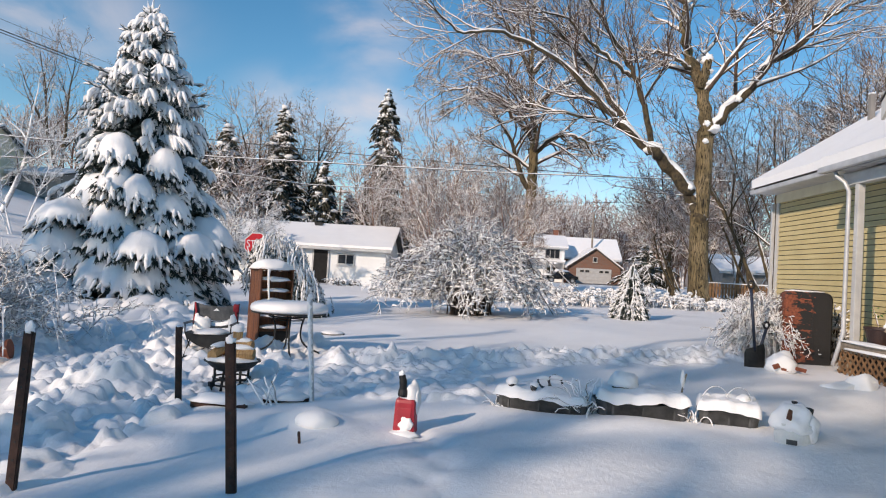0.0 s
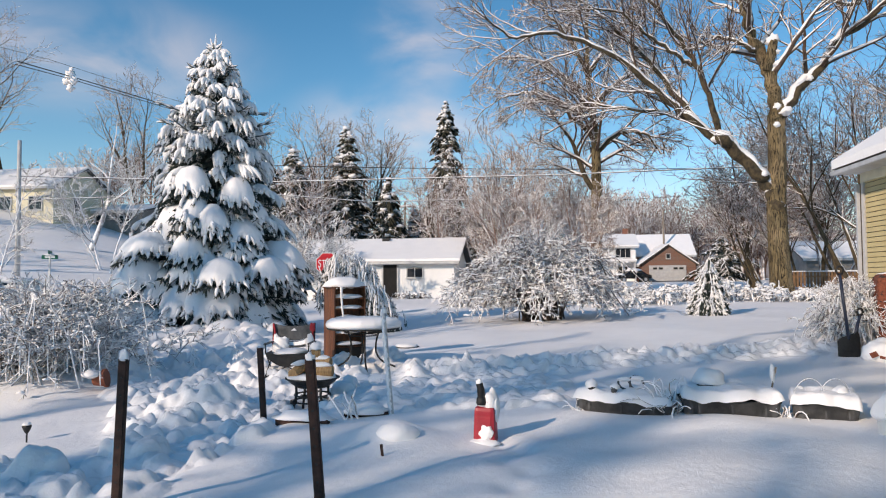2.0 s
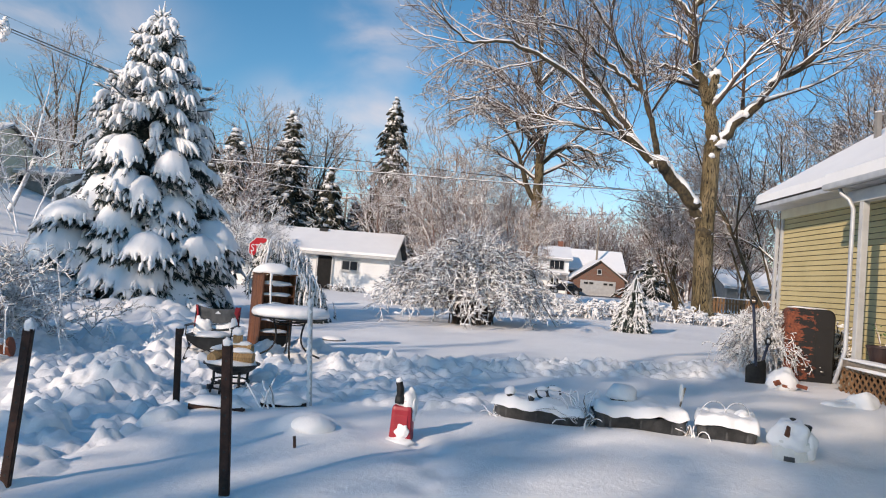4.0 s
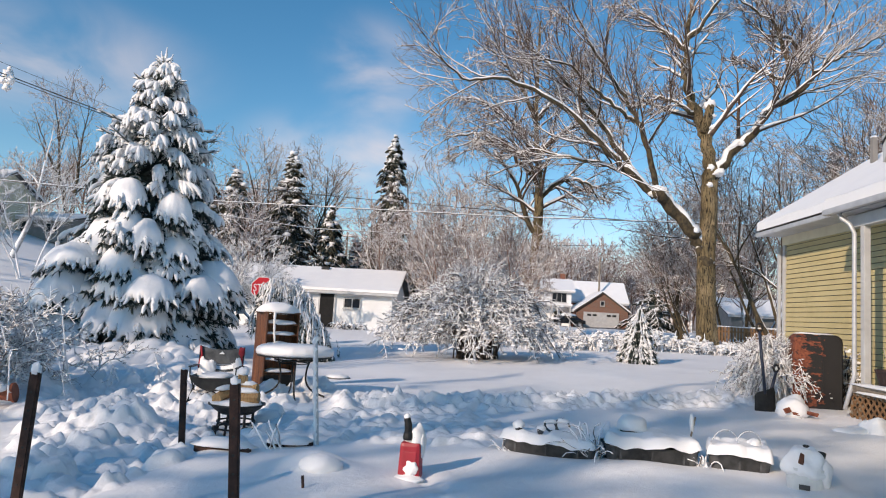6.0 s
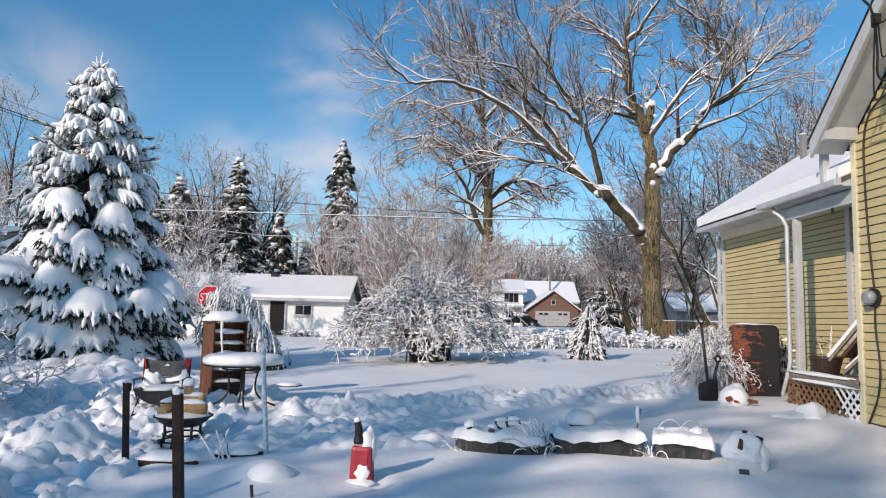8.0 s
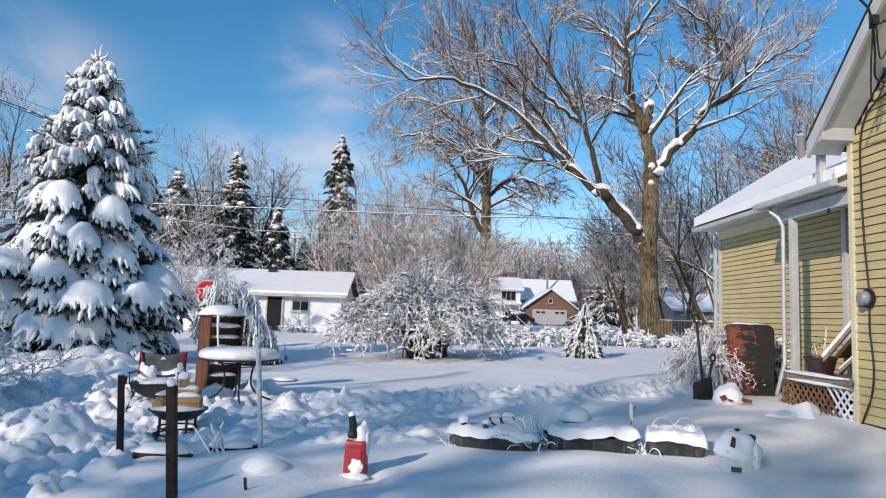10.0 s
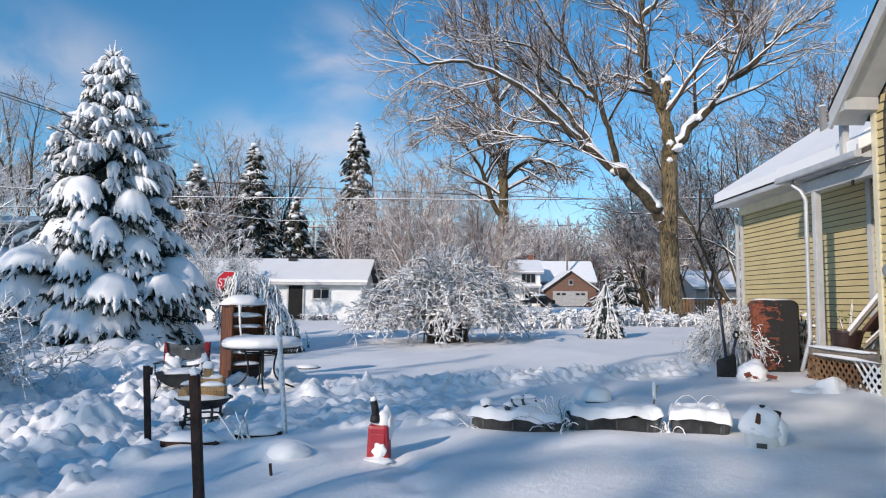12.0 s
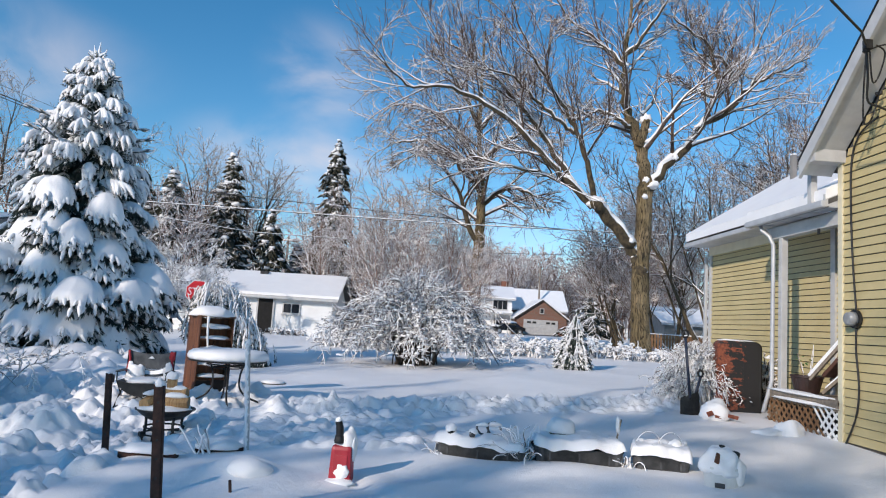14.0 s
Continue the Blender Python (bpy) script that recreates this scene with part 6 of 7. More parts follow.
fence_post(on_ground(-1.545, 4.52, 0.05), 1.05, (-4.2, 0), "rusty brown steel post capped with snow", cap=0.045)
fence_post(on_ground(-3.207, 7.55, 0.05), 0.99, (-3.4, 0), "rusty brown steel post beside the garden bed", cap=0.02)


def white_pole():
    p = thing("metal_pole", on_ground(-1.70, 7.58, 0.05), "leaning metal pole coated in white frost", "pole")
    top = np.array([-0.11, 0.05, 1.20])
    ln = np.array([top * s for s in np.linspace(-0.1, 1, 12)])
    part("pipe", Mesh().tube(ln, 0.024, 10, True), ALU, p, smooth=True)
    rng = random.Random(4)
    m = Mesh()
    fine = np.array([top * s for s in np.linspace(0.0, 1, 46)])
    m.tube(fine + np.array([[-0.010 + rng.uniform(-0.006, 0.006), -0.010 + rng.uniform(-0.005, 0.005), 0] for _ in fine]), [0.023 + rng.uniform(-0.007, 0.009) for _ in fine], 9)
    m.blob((0.035, 0.035, 0.05), tuple(top), 3, 0.4)
    part("frost", m, SNOW, p, "rough white frost", True)


def camp_chair():
    c = thing("camp_chair", on_ground(-4.26, 11.2, 0.03), "grey folding camp chair with red trim, seat full of snow", "chair", turn=8)
    # legs cross at the sides
    for sx in (-0.36, 0.36):
        part("leg", Mesh().tube([(sx, -0.28, 0), (sx * 0.95, 0.26, 0.42)], 0.011, 7, True), BLACK, c, smooth=True)
        part("leg", Mesh().tube([(sx, 0.28, 0), (sx * 0.98, -0.26, 0.42)], 0.011, 7, True), BLACK, c, smooth=True)
        part("back_tube", Mesh().tube([(sx, 0.22, 0.05), (sx * 1.02, 0.32, 0.88)], 0.012, 7, True), BLACK, c, smooth=True)
        part("armrest", Mesh().box((0.07, 0.48, 0.02), (sx * 1.03, 0.02, 0.56), (0, 0, 0), 0.006), FABRIC, c)
        part("arm_tube", Mesh().tube([(sx, -0.25, 0.40), (sx * 1.02, -0.24, 0.57)], 0.01, 7, True), BLACK, c, smooth=True)
    part("leg", Mesh().tube([(-0.34, -0.27, 0.02), (0.34, -0.25, 0.36)], 0.01, 7, True), BLACK, c, smooth=True)
    part("leg", Mesh().tube([(0.34, -0.27, 0.02), (-0.34, -0.25, 0.36)], 0.01, 7, True), BLACK, c, smooth=True)

    def sling(name, rows, mat, label=""):
        n = 13
        vs, fs = [], []
        for x0, y, z, sag in rows:
            for i in range(n):
                s = i / (n - 1) * 2 - 1
                vs.append((s * x0, y + 0.05 * sag * (1 - s * s), z - sag * (1 - s * s)))
        for r in range(len(rows) - 1):
            fs += [(r * n + i, r * n + i + 1, (r + 1) * n + i + 1, (r + 1) * n + i) for i in range(n - 1)]
        m = Mesh().add(vs, fs)
        back = [(x, y + 0.012, z - 0.004) for x, y, z in vs]
        m.add(back, [f[::-1] for f in fs])
        return part(name, m, mat, c, label, True)

    sling("backrest", [(0.36, 0.33, 0.87, 0.05), (0.37, 0.315, 0.70, 0.13)], FABRIC, "dark canvas top band, sagging")
    sling("back_mesh", [(0.37, 0.313, 0.69, 0.13), (0.36, 0.27, 0.50, 0.12), (0.34, 0.22, 0.40, 0.10)], FABRIC)
    sling("snow_sheet", [(0.36, 0.298, 0.70, 0.155), (0.37, 0.290, 0.62, 0.17), (0.35, 0.262, 0.60, 0.13)], SNOW, "snow clinging to the backrest")
    sling("snow_sheet", [(0.36, 0.240, 0.50, 0.05), (0.35, 0.18, 0.44, 0.06), (0.34, 0.10, 0.41, 0.05)], SNOW)
    for sx, w in ((-0.30, 0.05), (0.29, 0.065)):
        part("snow_load", Mesh().blob((w, 0.035, 0.13), (sx, 0.245, 0.55), int(w * 1000), 0.6, 12, 16, 0.9, 2.0), SNOW, c, smooth=True)
    part("corner_patch", Mesh().blob((0.055, 0.02, 0.075), (0.33, 0.285, 0.80), 6, 0.4, 10, 14, 1.0), RED_FABRIC, c, "faded red corner patch", True)
    sling("seat", [(0.35, 0.22, 0.42, 0.07), (0.36, -0.27, 0.42, 0.07)], FABRIC)
    sling("apron", [(0.36, -0.272, 0.43, 0.05), (0.33, -0.272, 0.34, 0.16)], BLACK)
    for sx in (-1, 1):
        part("trim", Mesh().tube([(sx * 0.36, 0.305, 0.87), (sx * 0.33, 0.300, 0.72), (sx * 0.36, 0.25, 0.52)], 0.02, 6), RED_FABRIC, c, "red edging", True)
    # a plain pale triangle on the band
    part("badge", Mesh().add([(-0.05, 0.30, 0.745), (0.05, 0.30, 0.745), (0.0, 0.306, 0.79), (-0.05, 0.304, 0.745), (0.05, 0.304, 0.745), (0.0, 0.31, 0.79)], [(0, 1, 2), (5, 4, 3), (0, 3, 4, 1), (1, 4, 5, 2), (2, 5, 3, 0)]), SIGN_WHITE, c)
    part("cup_holder", Mesh().lathe([(0.045, 0), (0.05, 0.12), (0.044, 0.12)], 16, (-0.46, -0.18, 0.38)), BLACK, c)
    part("snow_load", Mesh().blob((0.30, 0.22, 0.075), (0, -0.02, 0.40), 3, 0.35, 10, 22, 0.4), SNOW, c, "snow heaped on the seat", True)
    part("snow_load", Mesh().blob((0.13, 0.05, 0.14), (-0.2, 0.23, 0.52), 7, 0.6, 9, 14, 0.8), SNOW, c, smooth=True)


def fire_pit():
    at = on_ground(-3.03, 8.75, -0.08)
    f = thing("fire_pit", at, "round black fire pit on a low stand, rimmed with snow", "fire pit")
    bowl = [(0.08, 0.26), (0.20, 0.28), (0.29, 0.34), (0.335, 0.39), (0.36, 0.395), (0.36, 0.41), (0.325, 0.41), (0.27, 0.36), (0.1, 0.30)]
    part("bowl", Mesh().lathe(bowl, 36), BLACK, f, smooth=False)
    for k in range(4):
        a = radians(45 + 90 * k)
        c, s = math.cos(a), math.sin(a)
        part("leg", Mesh().tube([(0.24 * c, 0.24 * s, 0.35), (0.23 * c, 0.23 * s, 0.2), (0.27 * c, 0.27 * s, 0.05), (0.29 * c, 0.29 * s, -0.05)], 0.018, 8, True), BLACK, f, smooth=True)
        part("foot_block", Mesh().box((0.07, 0.07, 0.06), (0.27 * c, 0.27 * s, 0.11), (0, 0, 45), 0.01), BLACK, f)
    for z, r in ((0.10, 0.25), (0.18, 0.235)):
        ring = [(r * math.cos(a), r * math.sin(a), z) for a in np.linspace(0, 2 * math.pi, 37)]
        part("ring", Mesh().tube(ring, 0.012, 7), BLACK, f, smooth=True)
    part("snow_load", Mesh().blob((0.335, 0.335, 0.07), (0, 0, 0.40), 4, 0.25, 8, 30, 0.4), SNOW, f, "snow filling the bowl", True)
    # split logs stacked in the bowl
    rng = random.Random(3)
    for k, (x, y, z, L, tw, tilt, w) in enumerate([(0.12, -0.05, 0.50, 0.34, 4, 0, 0.085), (0.10, 0.02, 0.60, 0.30, -6, 3, 0.07), (-0.16, 0.0, 0.52, 0.32, 65, 22, 0.08), (-0.02, 0.12, 0.52, 0.4, 20, 4, 0.08)]):
        log = thing("split_log", (at[0] + x, at[1] + y, at[2] + z), "split log with pale cut face, stacked in the fire pit", "log", "logs in the fire pit", tw)
        vs, n = [], 7
        for ex in (-L / 2, L / 2):
            for j in range(n):
                a = 2 * math.pi * j / n + 0.4
                rr = w * (0.85 + 0.3 * rng.random())
                vs.append((ex, rr * math.cos(a), rr * 0.85 * math.sin(a) + ex * math.tan(radians(tilt))))
        part("wood", Mesh().add(vs, [tuple(range(n))[::-1], tuple(range(n, 2 * n))] + [(j, (j + 1) % n, n + (j + 1) % n, n + j) for j in range(n)]), LOG_WOOD, log)
        part("snow_cap", Mesh().blob((L * 0.5, w * 0.9, 0.05), (0, 0, w * 0.72), 20 + k, 0.3, flat=0.3), SNOW, log, smooth=True)
    up = thing("split_log", (at[0] + 0.04, at[1] + 0.02, at[2] + 0.67), "short upright block of wood with a snow hat", "log", "logs in the fire pit")
    part("wood", Mesh().box((0.12, 0.12, 0.11), (0, 0, 0.055), (0, 0, 20), 0.008), LOG_WOOD, up)
    part("snow_cap", Mesh().blob((0.085, 0.085, 0.085), (0, 0, 0.11), 6, 0.25, flat=0.2), SNOW, up, smooth=True)


def patio_table():
    t = thing("patio_table", on_ground(-3.03, 11.45, 0.05), "round black metal patio table under a thick disc of snow", "table")
    part("tabletop", Mesh().lathe([(0.60, 0.665), (0.625, 0.67), (0.63, 0.685), (0.60, 0.69)], 56), BLACK, t)
    part("apron_ring", Mesh().tube([(0.33 * math.cos(a), 0.33 * math.sin(a), 0.62) for a in np.linspace(0, 2 * math.pi, 41)], 0.012, 7), BLACK, t, smooth=True)
    for k in range(4):
        a = radians(20 + 90 * k)
        c, s = math.cos(a), math.sin(a)
        ln = smooth_line([(0.28 * c, 0.28 * s, 0.66), (0.22 * c, 0.22 * s, 0.45), (0.22 * c, 0.22 * s, 0.25), (0.33 * c, 0.33 * s, 0.10), (0.55 * c, 0.55 * s, 0.0)], 5)
        part("leg", Mesh().tube(ln, 0.016, 8, True), BLACK, t, smooth=True)
    for z, r in ((0.56, 0.24),):
        part("brace", Mesh().tube([(r * math.cos(a), r * math.sin(a), z) for a in np.linspace(0, 2 * math.pi, 33)], 0.01, 6), BLACK, t, smooth=True)
    rng = random.Random(5)
    prof = [(0.60, 0.69), (0.645, 0.72), (0.655, 0.76), (0.635, 0.81), (0.57, 0.85), (0.40, 0.87), (0.2, 0.88), (0.02, 0.882)]
    part("snow_disc", Mesh().lathe(prof, 56, wobble=0.035, seed=2), SNOW, t, "smooth thick disc of snow", True)


def bookshelf():
    # stands askew: a broad side panel and the open front
    b = thing("bookshelf", on_ground(-3.74, 12.75, 0.05), "old stained wooden bookshelf standing outdoors, its shelves loaded with snow", "bookshelf", turn=42)
    W, D, H = 0.66, 0.48, 1.42
    for sx in (-1, 1):
        part("side_panel", Mesh().box((0.025, D, H), (sx * (W / 2 - 0.0125), 0, H / 2), (0, 0, 0), 0.004), SHELF_WOOD, b)
    part("back_panel", Mesh().box((W - 0.05, 0.012, H - 0.03), (0, -0.03, H / 2)), SHELF_WOOD, b)
    for k, z in enumerate((0.33, 0.55, 0.80, 1.02, 1.22, H + 0.0125)):
        top = z > H
        part("shelf", Mesh().box((W + (0.04 if top else -0.054), D - 0.02 + (0.04 if top else 0), 0.025), (0, -0.008, z), (0, 0, 0), 0.004), SHELF_WOOD, b)
        if not top:
            part("shelf_snow", Mesh().blob((W / 2 - 0.03, 0.12, 0.055 + 0.02 * (k % 3)), (0, -0.15, z + 0.012), 9 + k, 0.3, 7, 22, 0.4), SNOW, b, smooth=True)
    part("plinth", Mesh().box((W - 0.06, 0.02, 0.28), (0, -D / 2 + 0.03, 0.16)), SHELF_WOOD, b)
    for sx in (-0.16, 0.16):
        part("cupboard_door", Mesh().box((0.27, 0.022, 0.24), (sx, -D / 2 + 0.008, 0.16), (0, 0, 0), 0.006), DOOR_SHADE_DARK, b, "dark cupboard door")
    m = Mesh()
    m.blob((0.41, 0.33, 0.20), (0, 0, H + 0.02), 5, 0.2, 12, 30, 0.1)
    part("snow_cap", m, SNOW, b, "thick rounded cap of snow", True)
    # icy strands down the front edge
    rng = random.Random(3)
    ln = bent(rng, (-0.2, -D / 2 - 0.03, H + 0.02), (0, 0, -1), 0.75, 8, 0.03)
    part("snow_streak", Mesh().tube(ln, [0.03, 0.026, 0.02, 0.024, 0.018, 0.02, 0.015, 0.012, 0.005], 8), SNOW, b, smooth=True)


def red_can():
    c = thing("fuel_can", on_ground(-0.555, 6.38, 0.06), "red plastic fuel can half buried in snow, black spout upright", "fuel can", turn=-6)
    part("body", Mesh().box((0.215, 0.19, 0.36), (0, 0, 0.18), (0, 0, 0), 0.035, 0.88), RED, c)
    part("rib", Mesh().box((0.13, 0.012, 0.16), (0.0, -0.091, 0.2), (-4, 0, 0), 0.005), RED, c)
    part("neck", Mesh().lathe([(0.045, 0.38), (0.05, 0.40), (0.045, 0.44), (0.03, 0.46)], 18, (-0.03, -0.04, 0)), BLACK, c)
    part("spout", Mesh().tube(smooth_line([(-0.03, -0.04, 0.45), (-0.035, -0.045, 0.52), (-0.05, -0.05, 0.58)], 4), [0.036] * 5 + [0.032] * 3 + [0.028], 10, True), BLACK, c, smooth=True)
    part("handle", Mesh().tube(smooth_line([(0.03, 0.06, 0.39), (0.03, 0.05, 0.45), (0.03, -0.02, 0.45), (0.03, -0.05, 0.40)], 4), 0.014, 8), RED, c, smooth=True)
    part("snow_load", Mesh().blob((0.10, 0.11, 0.16), (0.03, 0.04, 0.36), 4, 0.15, 14, 26, 0.3, 1.6), SNOW, c, "heaped snow on the can", True)
    part("snow_load", Mesh().blob((0.03, 0.09, 0.13), (0.095, 0.04, 0.32), 14, 0.2, 14, 20, 0.9, 1.6), SNOW, c, smooth=True)
    part("snow_patch", Mesh().blob((0.062, 0.020, 0.065), (0.02, -0.095, 0.14), 8, 0.35, 14, 26, 1.0, 1.6), SNOW, c, "snow stuck to the front", True)
    part("snow_patch", Mesh().blob((0.15, 0.09, 0.05), (0.0, -0.08, 0.03), 9, 0.35, 12, 24, 0.6, 1.8), SNOW, c, "snow banked against the base", True)
    part("snow_tip", Mesh().blob((0.03, 0.03, 0.035), (-0.05, -0.05, 0.585), 3, 0.3), SNOW, c, smooth=True)


def tub(a, b, deep, seed, label):
    """A shallow mortar tub between two front corners, heaped with snow."""
    a, b = Vector(a), Vector(b)
    d = b - a
    L = d.length
    turn = math.degrees(math.atan2(d.y, d.x))
    mid = (a + b) / 2
    z = ground_height(mid.x, mid.y)
    t = thing("mortar_tub", (mid.x, mid.y, z - 0.095), label, "planter tub", "row of tubs", turn)
    rng = random.Random(seed)

    def ring(w, dd, r, zz, n=5):
        out = []
        for cx, cy, a0 in ((w / 2 - r, dd - r, 0), (-w / 2 + r, dd - r, 90), (-w / 2 + r, r, 180), (w / 2 - r, r, 270)):
            for k in range(n + 1):
                q = radians(a0 + 90 * k / n)
                out.append((cx + r * math.cos(q), cy + r * math.sin(q), zz))
        return out

    rings = [ring(L - 0.06, deep, 0.07, 0.0), ring(L, deep, 0.08, 0.205), ring(L + 0.03, deep + 0.015, 0.09, 0.21), ring(L + 0.03, deep + 0.015, 0.09, 0.225), ring(L - 0.02, deep - 0.015, 0.08, 0.225), ring(L - 0.06, deep - 0.05, 0.07, 0.08)]
    n = len(rings[0])
    vs = [p for r in rings for p in r]
    fs = [(i * n + j, i * n + (j + 1) % n, (i + 1) * n + (j + 1) % n, (i + 1) * n + j) for i in range(len(rings) - 1) for j in range(n)]
    part("shell", Mesh().add(vs, fs + [tuple(range(n))[::-1], tuple((len(rings) - 1) * n + j for j in range(n))]), RUBBER, t)
    # ribs on the front wall
    for k in range(3):
        part("rib", Mesh().box((0.02, 0.016, 0.17), (-L / 2 + L * (k + 0.5) / 3, -0.002, 0.10)), RUBBER, t)
    # snow fill: domed, creeping over the front rim
    gx, gy = 40, 22
    vs, fs = [], []
    off = Vector((seed * 5.1, seed * 2.2, 0))
    for j in range(gy + 1):
        for i in range(gx + 1):
            u, v = i / gx * 2 - 1, j / gy
            edge = min(1 - abs(u), v, 1 - v)
            over = 0.035 + 0.035 * noise.noise(Vector((u * 3, v * 3, 1)) + off)
            x = u * (L / 2 + over * 0.5)
            y = -over + v * (deep + over + 0.05)
            zz = 0.240 + 0.085 * (1 - (1 - min(edge * 7, 1)) ** 3) + 0.055 * noise.noise(Vector((x * 2.6, y * 2.6, 4)) + off) + 0.028 * noise.noise(Vector((x * 8, y * 8, 4)) + off)
            zz -= (0.02 + 0.03 * noise.noise(Vector((u * 3, 0, 2)) + off)) * (v < 0.01)
            vs.append((x, y, zz))
    w = gx + 1
    fs = [(j * w + i, j * w + i + 1, (j + 1) * w + i + 1, (j + 1) * w + i) for j in range(gy) for i in range(gx)]
    m = Mesh().add(vs, fs)
    low = [vs[i] for i in range(w)]
    m.add(low + [(x, y + 0.055, z - 0.012) for x, y, z in low], [(i, w + i, w + i + 1, i + 1) for i in range(gx)])
    part("snow_load", m, SNOW, t, "soft snow heaped over the rim", True)
    return t


def garden_row():
    tub((0.33, 7.66, 0), (1.28, 7.24, 0), 0.62, 1, "dark plastic mortar tub heaped with snow")
    tub((1.40, 7.24, 0), (2.34, 7.17, 0), 0.62, 2, "dark plastic mortar tub heaped with snow")
    tub((2.42, 7.16, 0), (2.98, 6.98, 0), 0.60, 3, "short dark tub slumped under snow")
    z = ground_height(1.3, 7.4)
    # frosted dead stalks where the tubs meet
    for seed, (x, y, n, h) in enumerate([(1.30, 7.40, 46, 0.55), (0.36, 7.62, 9, 0.30), (2.40, 7.2, 11, 0.36), (1.55, 7.75, 10, 0.34)]):
        rng = random.Random(30 + seed)
        p = thing("dead_stalks", (x, y, ground_height(x, y) - 0.03), "frost-covered dead plant stalks beside the tubs", "plant", "dead stalks")
        for _ in range(n):
            ln = bent(rng, (rng.gauss(0, 0.05), rng.gauss(0, 0.04), 0), (rng.gauss(-0.25, 0.5), rng.gauss(0.1, 0.3), 1), h * rng.uniform(0.4, 1.1), 7, 0.30, 0, 0.25)
            part("stalk", Mesh().tube(ln, np.linspace(0.010, 0.006, len(ln)), 6), FROST, p, smooth=True)
    # a buried pot whose dark rim shows
    p = thing("flower_pot", (1.78, 7.72, z + 0.20), "black flower pot buried under a dome of snow", "pot")
    part("pot", Mesh().lathe([(0.11, 0), (0.15, 0.09), (0.155, 0.10), (0.14, 0.10)], 22), BLACK, p)
    part("snow_cap", Mesh().blob((0.175, 0.17, 0.15), (0, 0, 0.085), 6, 0.2, 10, 22, 0.25), SNOW, p, smooth=True)
    # hose loops poking out
    for x, y, r, tilt in ((0.88, 7.72, 0.07, 50), (1.02, 7.76, 0.085, 62)):
        h = thing("hose_loop", (x, y, z + 0.25), "grey hose loop sticking out of the snow", "hose")
        m = pose(0, 0, 0, tilt, 0, 25)
        part("hose", Mesh().tube([tuple(m @ Vector((r * math.cos(a), r * math.sin(a), 0))) for a in np.linspace(0, 2 * math.pi, 25)], 0.012, 8), RUBBER, h, smooth=True)
        part("snow_cap", Mesh().blob((r, r * 0.6, 0.035), (0, 0.01, r * 0.55), int(x * 90), 0.3), SNOW, h, smooth=True)
    # small ornament at the end, snowed over
    o = thing("garden_ornament", (0.52, 7.66, z + 0.17), "small round garden ornament under a snow hat", "ornament")
    part("ball", Mesh().blob((0.045, 0.045, 0.045), (0, -0.01, 0.05), 2, 0.05, flat=1.0), BLACK, o, smooth=True)
    part("snow_cap", Mesh().blob((0.065, 0.065, 0.07), (0, 0.01, 0.07), 3, 0.3, flat=0.5), SNOW, o, smooth=True)
    # plant marker
    k = thing("plant_marker", (2.42, 7.66, z + 0.22), "pale plant marker tilted in the snow", "marker")
    part("stake", Mesh().box((0.018, 0.012, 0.26), (0, 0, 0.11), (0, 12, 0), 0.003), GREY_WOOD, k)
    part("snow_cap", Mesh().blob((0.022, 0.03, 0.11), (-0.012, 0, 0.17), 5, 0.4, flat=1.0), SNOW, k, smooth=True)
    # thin wire hoops over the last tub
    for x in (2.62, 2.86):
        w = thing("wire_hoop", (x, 7.25, z + 0.18), "thin wire hoop arching over the tub", "wire hoop")
        part("wire", Mesh().tube([(0.17 * math.cos(a), 0.05 * math.cos(a), 0.22 * math.sin(a)) for a in np.linspace(0, math.pi, 17)], 0.004, 5), FROST, w, smooth=True)
    for x, y, s in ((2.63, 7.55, 0.05), (2.98, 7.42, 0.07), (0.75, 7.55, 0.05)):
        w = thing("garden_ornament", (x, y, z + 0.21), "small lump of garden clutter capped with snow", "ornament")
        part("clutter", Mesh().blob((s * 0.7, s * 0.7, s), (0, 0, 0), 3, 0.3, flat=0.8), RUBBER, w, smooth=True)
        part("snow_cap", Mesh().blob((s, s, s), (0.01, 0.02, s * 0.4), 3, 0.3, flat=0.4), SNOW, w, smooth=True)


def white_bucket():
    b = thing("plastic_bucket", on_ground(3.08, 6.52, 0.07), "white plastic bucket overflowing with snow and broken pot pieces", "bucket")
    part("pail", Mesh().lathe([(0.15, 0), (0.165, 0.22), (0.172, 0.23), (0.172, 0.25), (0.16, 0.25)], 34), WHITE_PLASTIC, b, smooth=False)
    part("label", Mesh().box((0.09, 0.006, 0.045), (-0.075, -0.140, 0.09), (6, 0, -27)), RUBBER, b, "small grey printed label")
    m = Mesh().blob((0.20, 0.19, 0.21), (0.01, 0.01, 0.23), 5, 0.30, 24, 48, 0.7, 1.7)
    part("snow_load", m, SNOW, b, "lumpy snow heaped over the rim", True)
    part("snow_load", Mesh().blob((0.09, 0.12, 0.16), (0.12, -0.03, 0.20), 11, 0.25, 16, 24, 0.8, 1.7), SNOW, b, smooth=True)
    part("shard", Mesh().box((0.06, 0.016, 0.10), (-0.10, -0.135, 0.34), (-14, 24, 18), 0.004, 0.7), plain("brown_shard", (0.09, 0.03, 0.016), (0.16, 0.06, 0.03), 9), b, "brown pot shard")
    part("pot_rim", Mesh().lathe([(0.035, 0), (0.045, 0.07), (0.035, 0.07)], 16, (0.08, -0.10, 0.33), (-25, 20, 0)), BLACK, b, "small black pot")
    part("cap", Mesh().lathe([(0.03, 0), (0.03, 0.05), (0.02, 0.055)], 16, (0.0, 0.0, 0.39), (-20, 15, 0)), BLACK, b, "small black cap")


